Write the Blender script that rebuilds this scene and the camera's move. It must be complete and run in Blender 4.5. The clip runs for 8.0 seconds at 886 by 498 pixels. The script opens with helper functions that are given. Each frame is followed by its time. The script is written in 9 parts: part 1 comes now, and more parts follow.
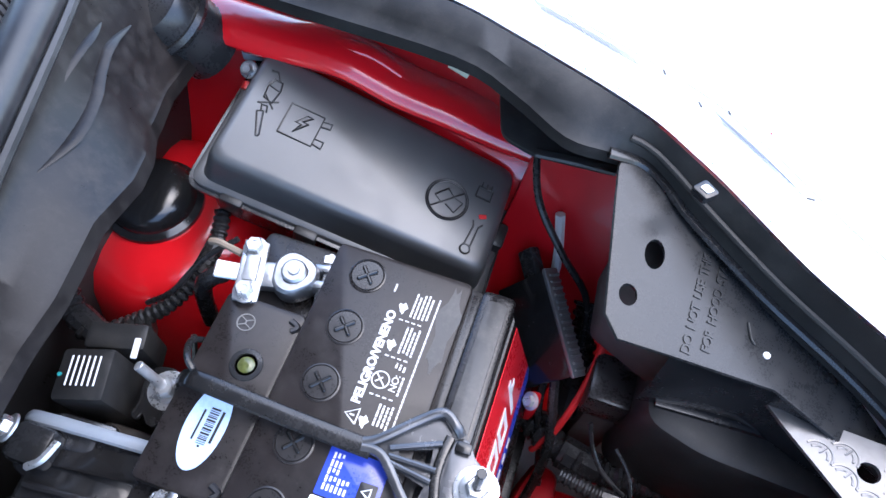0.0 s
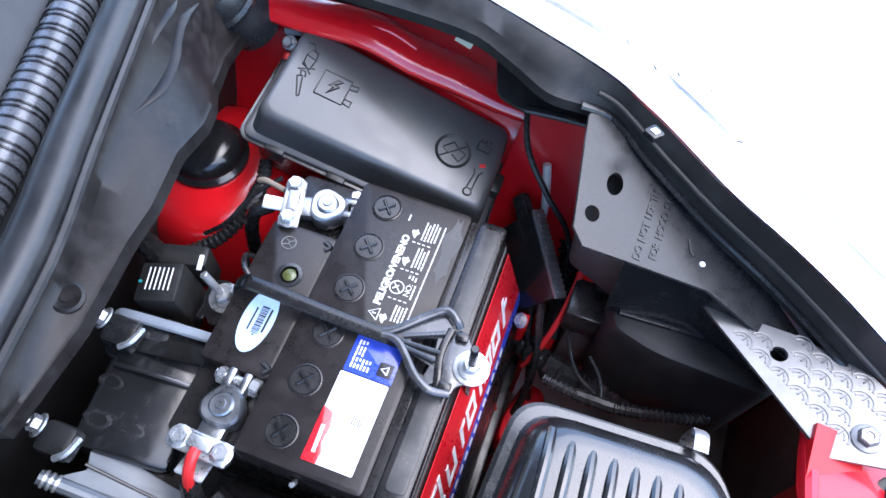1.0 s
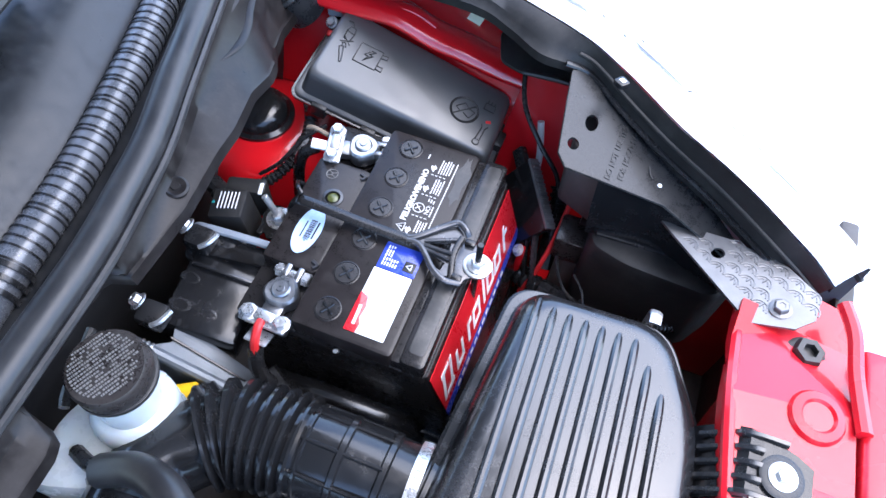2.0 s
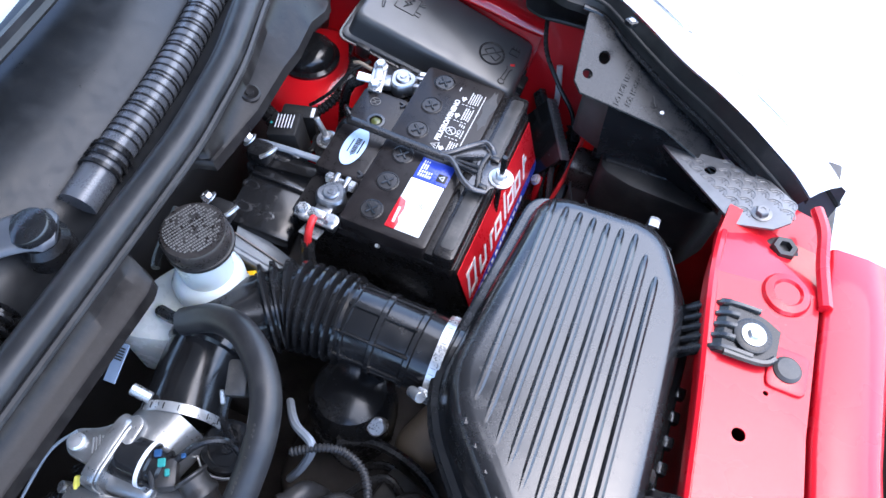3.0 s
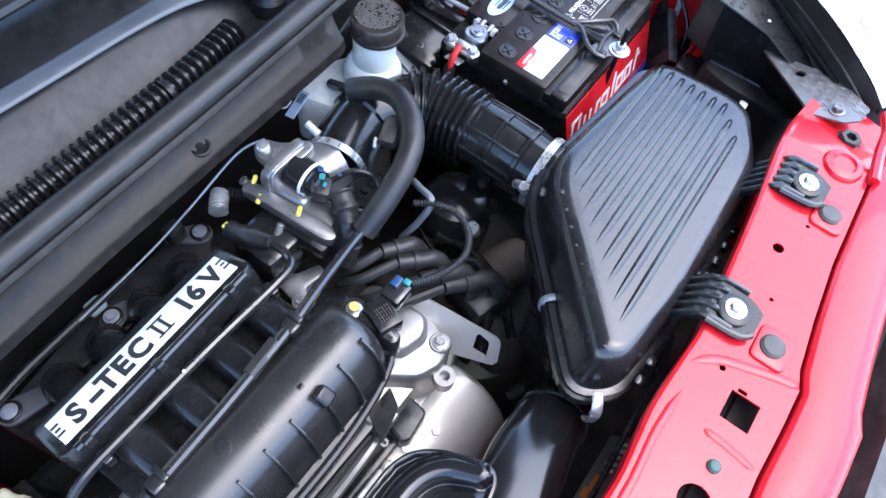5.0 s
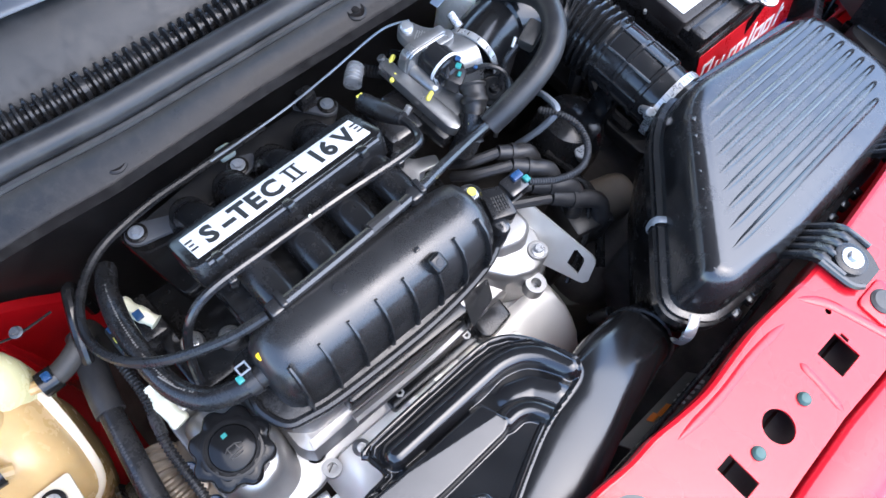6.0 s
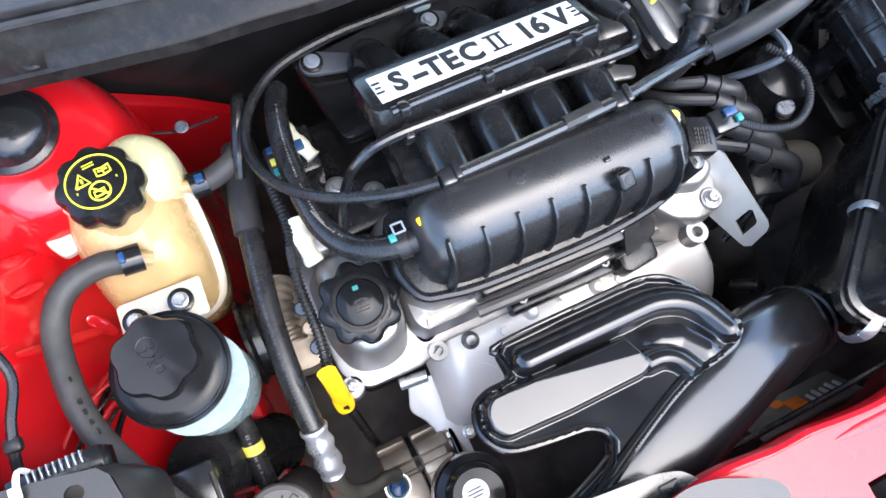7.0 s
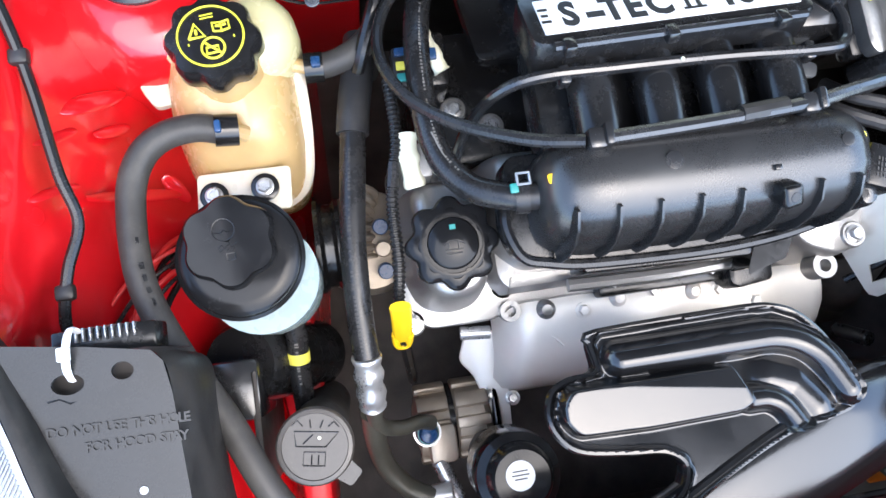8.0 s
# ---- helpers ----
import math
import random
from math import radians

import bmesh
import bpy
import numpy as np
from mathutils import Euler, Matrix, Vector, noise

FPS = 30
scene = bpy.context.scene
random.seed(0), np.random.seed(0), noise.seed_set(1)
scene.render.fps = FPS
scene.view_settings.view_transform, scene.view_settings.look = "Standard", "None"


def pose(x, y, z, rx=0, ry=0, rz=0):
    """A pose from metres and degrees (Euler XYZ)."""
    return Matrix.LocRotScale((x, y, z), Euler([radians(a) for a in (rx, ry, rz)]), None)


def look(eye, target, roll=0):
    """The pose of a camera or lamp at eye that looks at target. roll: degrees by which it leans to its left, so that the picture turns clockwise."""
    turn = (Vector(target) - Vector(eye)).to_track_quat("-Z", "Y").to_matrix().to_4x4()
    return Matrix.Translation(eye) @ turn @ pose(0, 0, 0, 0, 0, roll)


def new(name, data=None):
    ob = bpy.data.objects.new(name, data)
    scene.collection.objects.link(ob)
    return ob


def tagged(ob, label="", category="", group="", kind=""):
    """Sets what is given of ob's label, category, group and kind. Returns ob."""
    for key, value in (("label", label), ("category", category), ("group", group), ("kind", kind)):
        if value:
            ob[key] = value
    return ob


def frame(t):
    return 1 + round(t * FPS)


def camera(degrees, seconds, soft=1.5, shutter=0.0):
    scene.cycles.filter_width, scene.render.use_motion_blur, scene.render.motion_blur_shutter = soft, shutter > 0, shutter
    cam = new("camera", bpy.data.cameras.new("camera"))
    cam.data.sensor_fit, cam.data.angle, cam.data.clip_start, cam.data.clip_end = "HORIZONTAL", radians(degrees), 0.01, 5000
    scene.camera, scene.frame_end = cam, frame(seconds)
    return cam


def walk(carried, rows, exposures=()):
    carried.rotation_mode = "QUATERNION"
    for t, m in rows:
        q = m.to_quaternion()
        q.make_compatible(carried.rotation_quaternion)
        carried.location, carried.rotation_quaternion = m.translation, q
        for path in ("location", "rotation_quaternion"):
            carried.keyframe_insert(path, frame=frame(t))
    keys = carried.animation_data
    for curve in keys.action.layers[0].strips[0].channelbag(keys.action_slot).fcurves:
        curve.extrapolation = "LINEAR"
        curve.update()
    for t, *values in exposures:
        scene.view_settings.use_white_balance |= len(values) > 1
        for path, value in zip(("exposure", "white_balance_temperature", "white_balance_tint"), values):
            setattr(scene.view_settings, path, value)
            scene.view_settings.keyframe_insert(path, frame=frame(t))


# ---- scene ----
cam = camera(65.0, 8.0)
PATH = [
    (0, (0.094, 0.009, 1.272), (-0.126, 0.95, -0.479), 6.4),
    (0.5, (0.109, -0.028, 1.303), (-0.119, 0.885, -0.462), 5.5),
    (1, (0.127, -0.081, 1.342), (-0.125, 0.846, -0.413), 5.3),
    (1.5, (0.15, -0.155, 1.38), (-0.131, 0.804, -0.352), 4.9),
    (1.7, (0.158, -0.185, 1.395), (-0.129, 0.797, -0.324), 5.1),
    (2.8, (0.192, -0.327, 1.445), (-0.105, 0.661, -0.268), 6.1),
    (3, (0.199, -0.354, 1.45), (-0.123, 0.624, -0.265), 5.4),
    (3.5, (0.216, -0.419, 1.462), (-0.164, 0.53, -0.257), 4.6),
    (4, (0.23, -0.48, 1.476), (-0.176, 0.448, -0.249), 5.6),
    (4.2, (0.238, -0.504, 1.478), (-0.166, 0.428, -0.245), 7.3),
    (5.3, (0.27, -0.627, 1.467), (-0.187, 0.223, -0.284), 12.3),
    (5.5, (0.273, -0.646, 1.462), (-0.195, 0.171, -0.303), 13.0),
    (6, (0.264, -0.686, 1.453), (-0.219, 0.033, -0.35), 15.0),
    (6.5, (0.248, -0.716, 1.43), (-0.207, -0.142, -0.431), 18.0),
    (7, (0.223, -0.746, 1.404), (-0.175, -0.331, -0.512), 22.4),
    (7.5, (0.195, -0.77, 1.375), (-0.114, -0.47, -0.578), 28.7),
    (8, (0.181, -0.784, 1.346), (-0.05, -0.521, -0.623), 40.7),
]
walk(cam, [(t, look(eye, target, roll)) for t, eye, target, roll in PATH], exposures=[(0.0, 2.82, 5900.0, 12.0), (1.5, 2.82, 5850.0, 12.0), (3.0, 2.58, 5900.0, 12.0), (4.2, 2.58, 5950.0, 12.0), (6.0, 2.72, 6100.0, 11.0), (7.0, 2.97, 6350.0, 9.0), (8.0, 2.88, 6400.0, 8.0)])

# ---- world, sun, exposure ----
SUN_EL, SUN_AZ = 68.0, 40.0
world = bpy.data.worlds.new("sky")
scene.world = world
world.use_nodes = True
wn = world.node_tree.nodes
sky = wn.new("ShaderNodeTexSky")
sky.sky_type = "NISHITA"
sky.sun_disc = False
sky.sun_elevation, sky.sun_rotation = radians(SUN_EL), radians(90 - SUN_AZ)
sky.air_density, sky.dust_density = 1.0, 1.3
wn["Background"].inputs["Strength"].default_value = 0.15
world.node_tree.links.new(sky.outputs["Color"], wn["Background"].inputs["Color"])
sun = new("sun", bpy.data.lights.new("sun", "SUN"))
sun.data.energy, sun.data.angle, sun.data.color = 0.80, radians(85), (1.0, 0.93, 0.83)
az, el = radians(SUN_AZ), radians(SUN_EL)
sun.matrix_world = look((3 * math.cos(az) * math.cos(el), 3 * math.sin(az) * math.cos(el), 3 * math.sin(el)), (0, 0, 0))


# ---- materials ----
def mat(name, color, rough=0.45, metal=0.0, vary=0.25, grain=400.0, bump=0.15, coat=0.0, patch=18.0, dust=0.0,
        trans=0.0, sss=0.0, spec=0.5, wave=0.0006, soil=(0.30, 0.27, 0.23)):
    """Base colour with cloudy variation, a broken film of dust with specks, uneven gloss and fine relief."""
    m = bpy.data.materials.new(name)
    m.use_nodes = True
    nt = m.node_tree
    n, l = nt.nodes, nt.links
    b = n["Principled BSDF"]
    tc = n.new("ShaderNodeTexCoord")

    def noise(scale, detail, roughness=0.5):
        t = n.new("ShaderNodeTexNoise")
        t.inputs["Scale"].default_value, t.inputs["Detail"].default_value = scale, detail
        t.inputs["Roughness"].default_value = roughness
        l.new(tc.outputs["Object"], t.inputs["Vector"])
        return t.outputs["Fac"]

    def ramp(fac, a, c, low, high):
        r = n.new("ShaderNodeMapRange")
        for k, v in zip(("From Min", "From Max", "To Min", "To Max"), (a, c, low, high)):
            r.inputs[k].default_value = v
        l.new(fac, r.inputs["Value"])
        return r.outputs["Result"]

    def math_of(kind, a, c):
        q = n.new("ShaderNodeMath")
        q.operation = kind
        for k, v in enumerate((a, c)):
            if isinstance(v, float):
                q.inputs[k].default_value = v
            else:
                l.new(v, q.inputs[k])
        return q.outputs[0]

    def mixed(fac, a, c):
        q = n.new("ShaderNodeMix")
        q.data_type = "RGBA"
        l.new(fac, q.inputs[0])
        for k, v in ((6, a), (7, c)):
            if isinstance(v, tuple):
                q.inputs[k].default_value = (*v, 1)
            else:
                l.new(v, q.inputs[k])
        return q.outputs[2]
    big, fine = noise(patch, 5), noise(grain, 3)
    lo = tuple(c * (1 - vary) for c in color)
    hi = tuple(min(1, c * (1 + vary)) for c in color)
    shade = mixed(ramp(big, 0.3, 0.72, 0.0, 1.0), lo, hi)
    gloss = math_of("ADD", ramp(big, 0.3, 0.7, -0.05, 0.06), ramp(fine, 0.3, 0.7, rough - 0.04, rough + 0.04))
    if dust:
        film = ramp(noise(patch * 2.6, 9, 0.68), 0.46, 0.74, 0.0, 1.0)
        cell = n.new("ShaderNodeTexVoronoi")
        cell.inputs["Scale"].default_value = 190.0
        l.new(tc.outputs["Object"], cell.inputs["Vector"])
        speck = math_of("MULTIPLY", ramp(cell.outputs["Distance"], 0.10, 0.16, 1.0, 0.0), film)
        cover = math_of("MULTIPLY", math_of("ADD", film, speck), float(dust))
        shade = mixed(cover, shade, soil)
        gloss = math_of("ADD", gloss, ramp(film, 0.0, 1.0, 0.0, 0.16))
    l.new(shade, b.inputs["Base Color"])
    l.new(gloss, b.inputs["Roughness"])
    bp = n.new("ShaderNodeBump")
    bp.inputs["Strength"].default_value, bp.inputs["Distance"].default_value = bump, wave
    l.new(fine, bp.inputs["Height"])
    l.new(bp.outputs["Normal"], b.inputs["Normal"])
    b.inputs["Metallic"].default_value = metal
    b.inputs["Specular IOR Level"].default_value = spec
    b.inputs["Coat Weight"].default_value = coat
    b.inputs["Coat Roughness"].default_value = 0.05
    b.inputs["Transmission Weight"].default_value = trans
    if sss:
        b.inputs["Subsurface Weight"].default_value = sss
        b.inputs["Subsurface Radius"].default_value = (0.012, 0.008, 0.004)
    return m


PLASTIC = mat("satin_black_plastic", (0.0135, 0.0133, 0.014), 0.19, vary=0.3, grain=900, bump=0.035, dust=0.015, spec=0.8)
SATIN = mat("satin_lid_plastic", (0.050, 0.050, 0.049), 0.37, vary=0.2, grain=1400, bump=0.05, dust=0.03, patch=12, spec=0.95)
PLASTIC2 = mat("matt_black_plastic", (0.019, 0.018, 0.0175), 0.34, vary=0.3, grain=700, bump=0.08, dust=0.05, spec=0.4)
GLOSSY = mat("glossy_black_plastic", (0.0105, 0.0105, 0.011), 0.15, vary=0.3, grain=400, bump=0.03, dust=0.015, spec=0.5)
BATTERY = mat("battery_case_black", (0.0130, 0.0118, 0.0118), 0.26, vary=0.3, grain=500, bump=0.05, dust=0.03, spec=0.4)
LID = mat("battery_lid_dusty", (0.0150, 0.0122, 0.0115), 0.30, vary=0.3, grain=900, bump=0.05, dust=0.04, patch=30, spec=0.28)
DARK = mat("dirty_underbody", (0.060, 0.053, 0.048), 0.55, vary=0.6, grain=120, bump=0.3, spec=0.25, dust=0.2, soil=(0.16, 0.13, 0.10))
LIDGREY = mat("grained_grey_black_plastic", (0.030, 0.031, 0.033), 0.36, vary=0.2, grain=1200, bump=0.2, patch=14)
PANEL = mat("dull_black_panel", (0.0125, 0.013, 0.0137), 0.25, vary=0.25, grain=900, bump=0.04, spec=0.34, dust=0.025, patch=30)
COWL = mat("cowl_plastic", (0.011, 0.0115, 0.0125), 0.34, vary=0.3, grain=800, bump=0.06, dust=0.03, patch=34, spec=0.4)
FLANGE = mat("brown_black_cowl_flange", (0.0098, 0.0082, 0.0078), 0.34, vary=0.3, grain=700, bump=0.05, dust=0.045, spec=0.22, patch=36)
MOULDED = mat("gloss_moulded_plastic", (0.0085, 0.0085, 0.0092), 0.165, vary=0.3, grain=700, bump=0.03, spec=0.70)
PLENUM = mat("brown_black_plenum_plastic", (0.0195, 0.0190, 0.0188), 0.28, vary=0.2, grain=1200, bump=0.03, spec=0.72)
CAPBLACK = mat("polished_black_cap", (0.009, 0.009, 0.0095), 0.14, vary=0.3, grain=600, bump=0.03, spec=0.22, dust=0.008)
INKBLACK = mat("deep_black_plastic", (0.0105, 0.0105, 0.011), 0.20, vary=0.3, grain=600, bump=0.035, spec=0.42, dust=0.015)
RUBBER = mat("grey_rubber", (0.020, 0.020, 0.021), 0.36, vary=0.25, grain=500, bump=0.06, dust=0.06, spec=0.4)
HOSE = mat("black_hose", (0.015, 0.0148, 0.0152), 0.24, vary=0.3, grain=500, bump=0.06, spec=0.4, dust=0.03)
GREYHOSE = mat("grey_hose", (0.045, 0.042, 0.038), 0.45, spec=0.3, vary=0.25, grain=700, bump=0.12, dust=0.10)
RED = mat("red_paint", (0.56, 0.010, 0.020), 0.28, vary=0.08, grain=16, bump=0.25, spec=0.25, coat=0.48, patch=6, wave=0.0016)
LEFTRED = mat("glossy_red_bay_paint", (0.64, 0.008, 0.013), 0.20, vary=0.10, grain=30, bump=0.5, spec=0.5, coat=0.7, patch=6, wave=0.002)
WINGRED = mat("glossy_red_wing_paint", (0.62, 0.007, 0.012), 0.24, vary=0.12, grain=11, bump=0.8, spec=0.5, coat=1.0, patch=6, wave=0.009)
# body red darkened in its colour, for the shaded low panels and rails
SHADERED = mat("shade_darkened_red_paint", (0.52, 0.006, 0.011), 0.36, vary=0.2, grain=16, bump=0.3, spec=0.3, coat=0.1, patch=8, wave=0.002)
ALU = mat("cast_aluminium", (0.36, 0.35, 0.335), 0.38, metal=0.75, vary=0.15, grain=500, bump=0.35, patch=14)
CASTGREY = mat("dull_cast_alloy", (0.29, 0.29, 0.285), 0.32, metal=0.8, vary=0.25, grain=400, bump=0.35, patch=30)
BRIGHTPLATE = mat("bright_bare_steel", (0.58, 0.57, 0.54), 0.36, metal=0.55, vary=0.2, grain=250, bump=0.1, patch=12)
WASHERCAP = mat("worn_brown_grey_plastic", (0.042, 0.036, 0.031), 0.33, vary=0.2, grain=300, bump=0.08, spec=0.45, dust=0.08)
CLAMPSTEEL = mat("dull_chromed_clamp", (0.085, 0.085, 0.088), 0.22, metal=0.55, vary=0.3, grain=300, bump=0.06, patch=60)
SHIELD = mat("heat_shield_metal", (0.80, 0.755, 0.68), 0.42, metal=0.25, vary=0.12, grain=250, bump=0.15, patch=8)
STEEL = mat("zinc_steel", (0.52, 0.52, 0.515), 0.30, metal=0.72, vary=0.25, grain=500, bump=0.08, patch=60)
LEAD = mat("cast_lead_clamp", (0.32, 0.325, 0.335), 0.33, metal=0.95, vary=0.3, grain=350, bump=0.3, patch=70)
GREYSTEEL = mat("grey_bracket_steel", (0.26, 0.285, 0.315), 0.40, metal=0.35, vary=0.2, grain=300, bump=0.1, dust=0.05)
BRONZE = mat("brown_cast_housing", (0.36, 0.30, 0.235), 0.42, metal=0.6, vary=0.3, grain=200, bump=0.4)
BLACKSTEEL = mat("painted_black_steel", (0.0105, 0.010, 0.010), 0.18, vary=0.3, grain=300, bump=0.05, spec=0.45, dust=0.02)
WHITE = mat("white_label", (0.80, 0.80, 0.80), 0.4, vary=0.06, grain=300, bump=0.05)
INK = mat("black_ink", (0.012, 0.012, 0.014), 0.5, vary=0.2)
PRINT = mat("pale_print", (0.62, 0.60, 0.58), 0.5, vary=0.15, grain=600)
REDLABEL = mat("red_label", (0.62, 0.012, 0.020), 0.3, vary=0.1, bump=0.03, coat=0.3)
BLUELABEL = mat("blue_label", (0.030, 0.060, 0.42), 0.3, vary=0.1, bump=0.03, coat=0.3)
OVAL = mat("pale_blue_oval_label", (0.42, 0.56, 0.80), 0.30, vary=0.06)
TAG = mat("dull_blue_tag", (0.20, 0.25, 0.33), 0.4, vary=0.1)
YELLOW = mat("yellow_plastic", (0.85, 0.52, 0.01), 0.35, vary=0.08)
YPRINT = mat("yellow_print", (0.85, 0.78, 0.05), 0.45, vary=0.08)
YMARK = mat("yellow_paint_mark", (0.78, 0.70, 0.10), 0.5, vary=0.15)
ORANGE = mat("orange_label", (0.85, 0.22, 0.02), 0.4, vary=0.1)
TANK = mat("aged_tank_plastic", (0.52, 0.36, 0.165), 0.24, vary=0.2, grain=120, bump=0.08, sss=0.35, patch=16)
MILKY = mat("milky_tank_plastic", (0.27, 0.335, 0.335), 0.28, vary=0.08, grain=120, bump=0.05, sss=0.3)
CREAM = mat("cream_plastic", (0.75, 0.73, 0.55), 0.4, vary=0.1)
PALETANK = mat("pale_tank_plastic", (0.58, 0.54, 0.30), 0.25, vary=0.1, grain=120, bump=0.06, sss=0.3, patch=12)
TANKEDGE = mat("cloudy_tank_flange", (0.60, 0.54, 0.43), 0.3, vary=0.1, grain=120, bump=0.05, sss=0.3)
TAN = mat("tan_cast_neck", (0.22, 0.17, 0.12), 0.55, vary=0.25, grain=200, bump=0.3)
OLIVE = mat("olive_steel_pipe", (0.10, 0.095, 0.075), 0.4, metal=0.5, vary=0.3, grain=200, bump=0.2)
RIVET = mat("green_grey_plastic", (0.03, 0.085, 0.075), 0.5, vary=0.15)
TEAL = mat("teal_mark", (0.025, 0.22, 0.20), 0.45, vary=0.15)
BLUEMARK = mat("blue_clip", (0.016, 0.055, 0.14), 0.3, vary=0.2)
LENS = mat("clear_headlamp_cover", (0.36, 0.38, 0.42), 0.10, vary=0.04, grain=80, bump=0.0, coat=1.0, sss=0.2)
CONCRETE = mat("pale_concrete", (0.62, 0.61, 0.59), 0.8, vary=0.08, grain=40, bump=0.4, patch=1.5)
GLASS = mat("windscreen_glass", (0.55, 0.66, 0.62), 0.05, vary=0.02, bump=0.0, coat=1.0)
COPPER = mat("red_cable", (0.55, 0.02, 0.02), 0.4, vary=0.1)
FADED = mat("dust_grey_plastic", (0.035, 0.033, 0.031), 0.45, vary=0.3, grain=500, bump=0.12, dust=0.22)
# grey base colour stands for sky sheen on glossy black plastic
CONDUIT = mat("sheen_grey_conduit_plastic", (0.105, 0.110, 0.120), 0.26, vary=0.2, grain=600, bump=0.04, spec=0.8, dust=0.03)
FOLDED = mat("dull_grey_sheet_steel", (0.13, 0.145, 0.16), 0.42, metal=0.3, vary=0.25, grain=300, bump=0.1, dust=0.05)
WIPER = mat("grey_wiper_paint", (0.075, 0.080, 0.090), 0.34, vary=0.2, grain=500, bump=0.06, spec=0.6, dust=0.06)
CLOUDY = mat("cloudy_white_plastic", (0.52, 0.55, 0.53), 0.28, vary=0.08, grain=120, bump=0.05, sss=0.3)
BROWNBLACK = mat("brown_black_moulding", (0.026, 0.022, 0.020), 0.28, vary=0.3, grain=500, bump=0.06, dust=0.10, spec=0.5)
LAMPBLACK = mat("lamp_flange_black", (0.0165, 0.016, 0.0155), 0.42, vary=0.25, grain=800, bump=0.08, dust=0.05, spec=0.25, patch=24)
WORN = mat("worn_grey_print", (0.17, 0.16, 0.145), 0.6, vary=0.3, grain=500)
STRAP = mat("embossed_grey_steel", (0.175, 0.17, 0.165), 0.36, metal=0.6, vary=0.25, grain=300, bump=0.25, patch=40)


# ---- building helpers ----
def thing(name, loc, label, category, group="", kind=""):
    ob = new(name)
    ob.location = loc
    ob.empty_display_size = 0.02
    return tagged(ob, label, category, group, kind)


def mesh_of(name, bm, material, smooth=True, angle=0.6):
    bmesh.ops.recalc_face_normals(bm, faces=bm.faces)
    if smooth:
        for f in bm.faces:
            f.smooth = True
        for e in bm.edges:
            if len(e.link_faces) == 2 and e.calc_face_angle(0) > angle:
                e.smooth = False
    me = bpy.data.meshes.new(name)
    bm.to_mesh(me)
    bm.free()
    me.materials.append(material)
    return me


def part(name, bm, material, parent, label="", smooth=True, angle=0.6):
    me = bm if isinstance(bm, bpy.types.Mesh) else mesh_of(name, bm, material, smooth, angle)
    ob = new(name, me)
    ob.parent = parent
    if parent.parent is None:
        ob.matrix_parent_inverse = Matrix.Translation(-parent.location)
    if label:
        ob["label"] = label
    return ob


def solo(name, bm, material, label, category, group="", kind="", smooth=True, angle=0.6):
    ob = new(name, mesh_of(name, bm, material, smooth, angle))
    return tagged(ob, label, category, group, kind)


def add_to(bm, other, m=None):
    if m is not None:
        bmesh.ops.transform(other, matrix=m, verts=other.verts)
    me = bpy.data.meshes.new("tmp")
    other.to_mesh(me)
    other.free()
    bm.from_mesh(me)
    bpy.data.meshes.remove(me)
    return bm


def moved(bm, m):
    bmesh.ops.transform(bm, matrix=m, verts=bm.verts)
    return bm


def rbox(c, s, r=0.002, seg=2, m=None):
    bm = bmesh.new()
    bmesh.ops.create_cube(bm, size=1.0)
    for v in bm.verts:
        v.co = Vector((v.co.x * s[0], v.co.y * s[1], v.co.z * s[2]))
    if r > 0:
        bmesh.ops.bevel(bm, geom=bm.edges[:], offset=min(r, 0.45 * min(s)), segments=seg, affect="EDGES", profile=0.5)
    if m is not None:
        bmesh.ops.transform(bm, matrix=m, verts=bm.verts)
    bmesh.ops.translate(bm, vec=Vector(c), verts=bm.verts)
    return bm


def rings(bm, loops, cap0=True, cap1=True, closed=True):
    rows = [[bm.verts.new(p) for p in loop] for loop in loops]
    n = len(rows[0])
    for a, b in zip(rows, rows[1:]):
        for i in range(n if closed else n - 1):
            bm.faces.new((a[i], a[(i + 1) % n], b[(i + 1) % n], b[i]))
    if cap0:
        bm.faces.new(rows[0])
    if cap1:
        bm.faces.new(rows[-1])
    return bm


def lathe(profile, m=None, n=28, lobes=0, depth=0.0, cap=True):
    """profile: (radius, height) pairs; turned round z, then laid by m."""
    bm = bmesh.new()
    loops = []
    for r, z, *deep in profile:
        d = (deep[0] if deep else 1.0) * depth
        loops.append([Vector(((r - d * (0.5 - 0.5 * math.cos(lobes * a)) ** 1.5) * math.cos(a), (r - d * (0.5 - 0.5 * math.cos(lobes * a)) ** 1.5) * math.sin(a), z))
                      for a in (2 * math.pi * i / n for i in range(n))])
    rings(bm, loops, cap, cap)
    return moved(bm, m) if m is not None else bm


def cyl(c, r, h, axis=(0, 0, 1), n=20, bev=0.15):
    q = Vector(axis).normalized().to_track_quat("Z", "Y").to_matrix().to_4x4()
    b = min(bev * r, 0.4 * h)
    return lathe([(r - b, 0), (r, b), (r, h - b), (r - b, h)], Matrix.Translation(c) @ q, n)


def spline(pts, per=8):
    pts = [Vector(p) for p in pts]
    out = []
    for i in range(len(pts) - 1):
        p0, p1, p2, p3 = pts[max(0, i - 1)], pts[i], pts[i + 1], pts[min(len(pts) - 1, i + 2)]
        for k in range(per):
            t = k / per
            out.append(0.5 * ((2 * p1) + (p2 - p0) * t + (2 * p0 - 5 * p1 + 4 * p2 - p3) * t * t + (3 * p1 - p0 - 3 * p2 + p3) * t ** 3))
    return out + [pts[-1]]


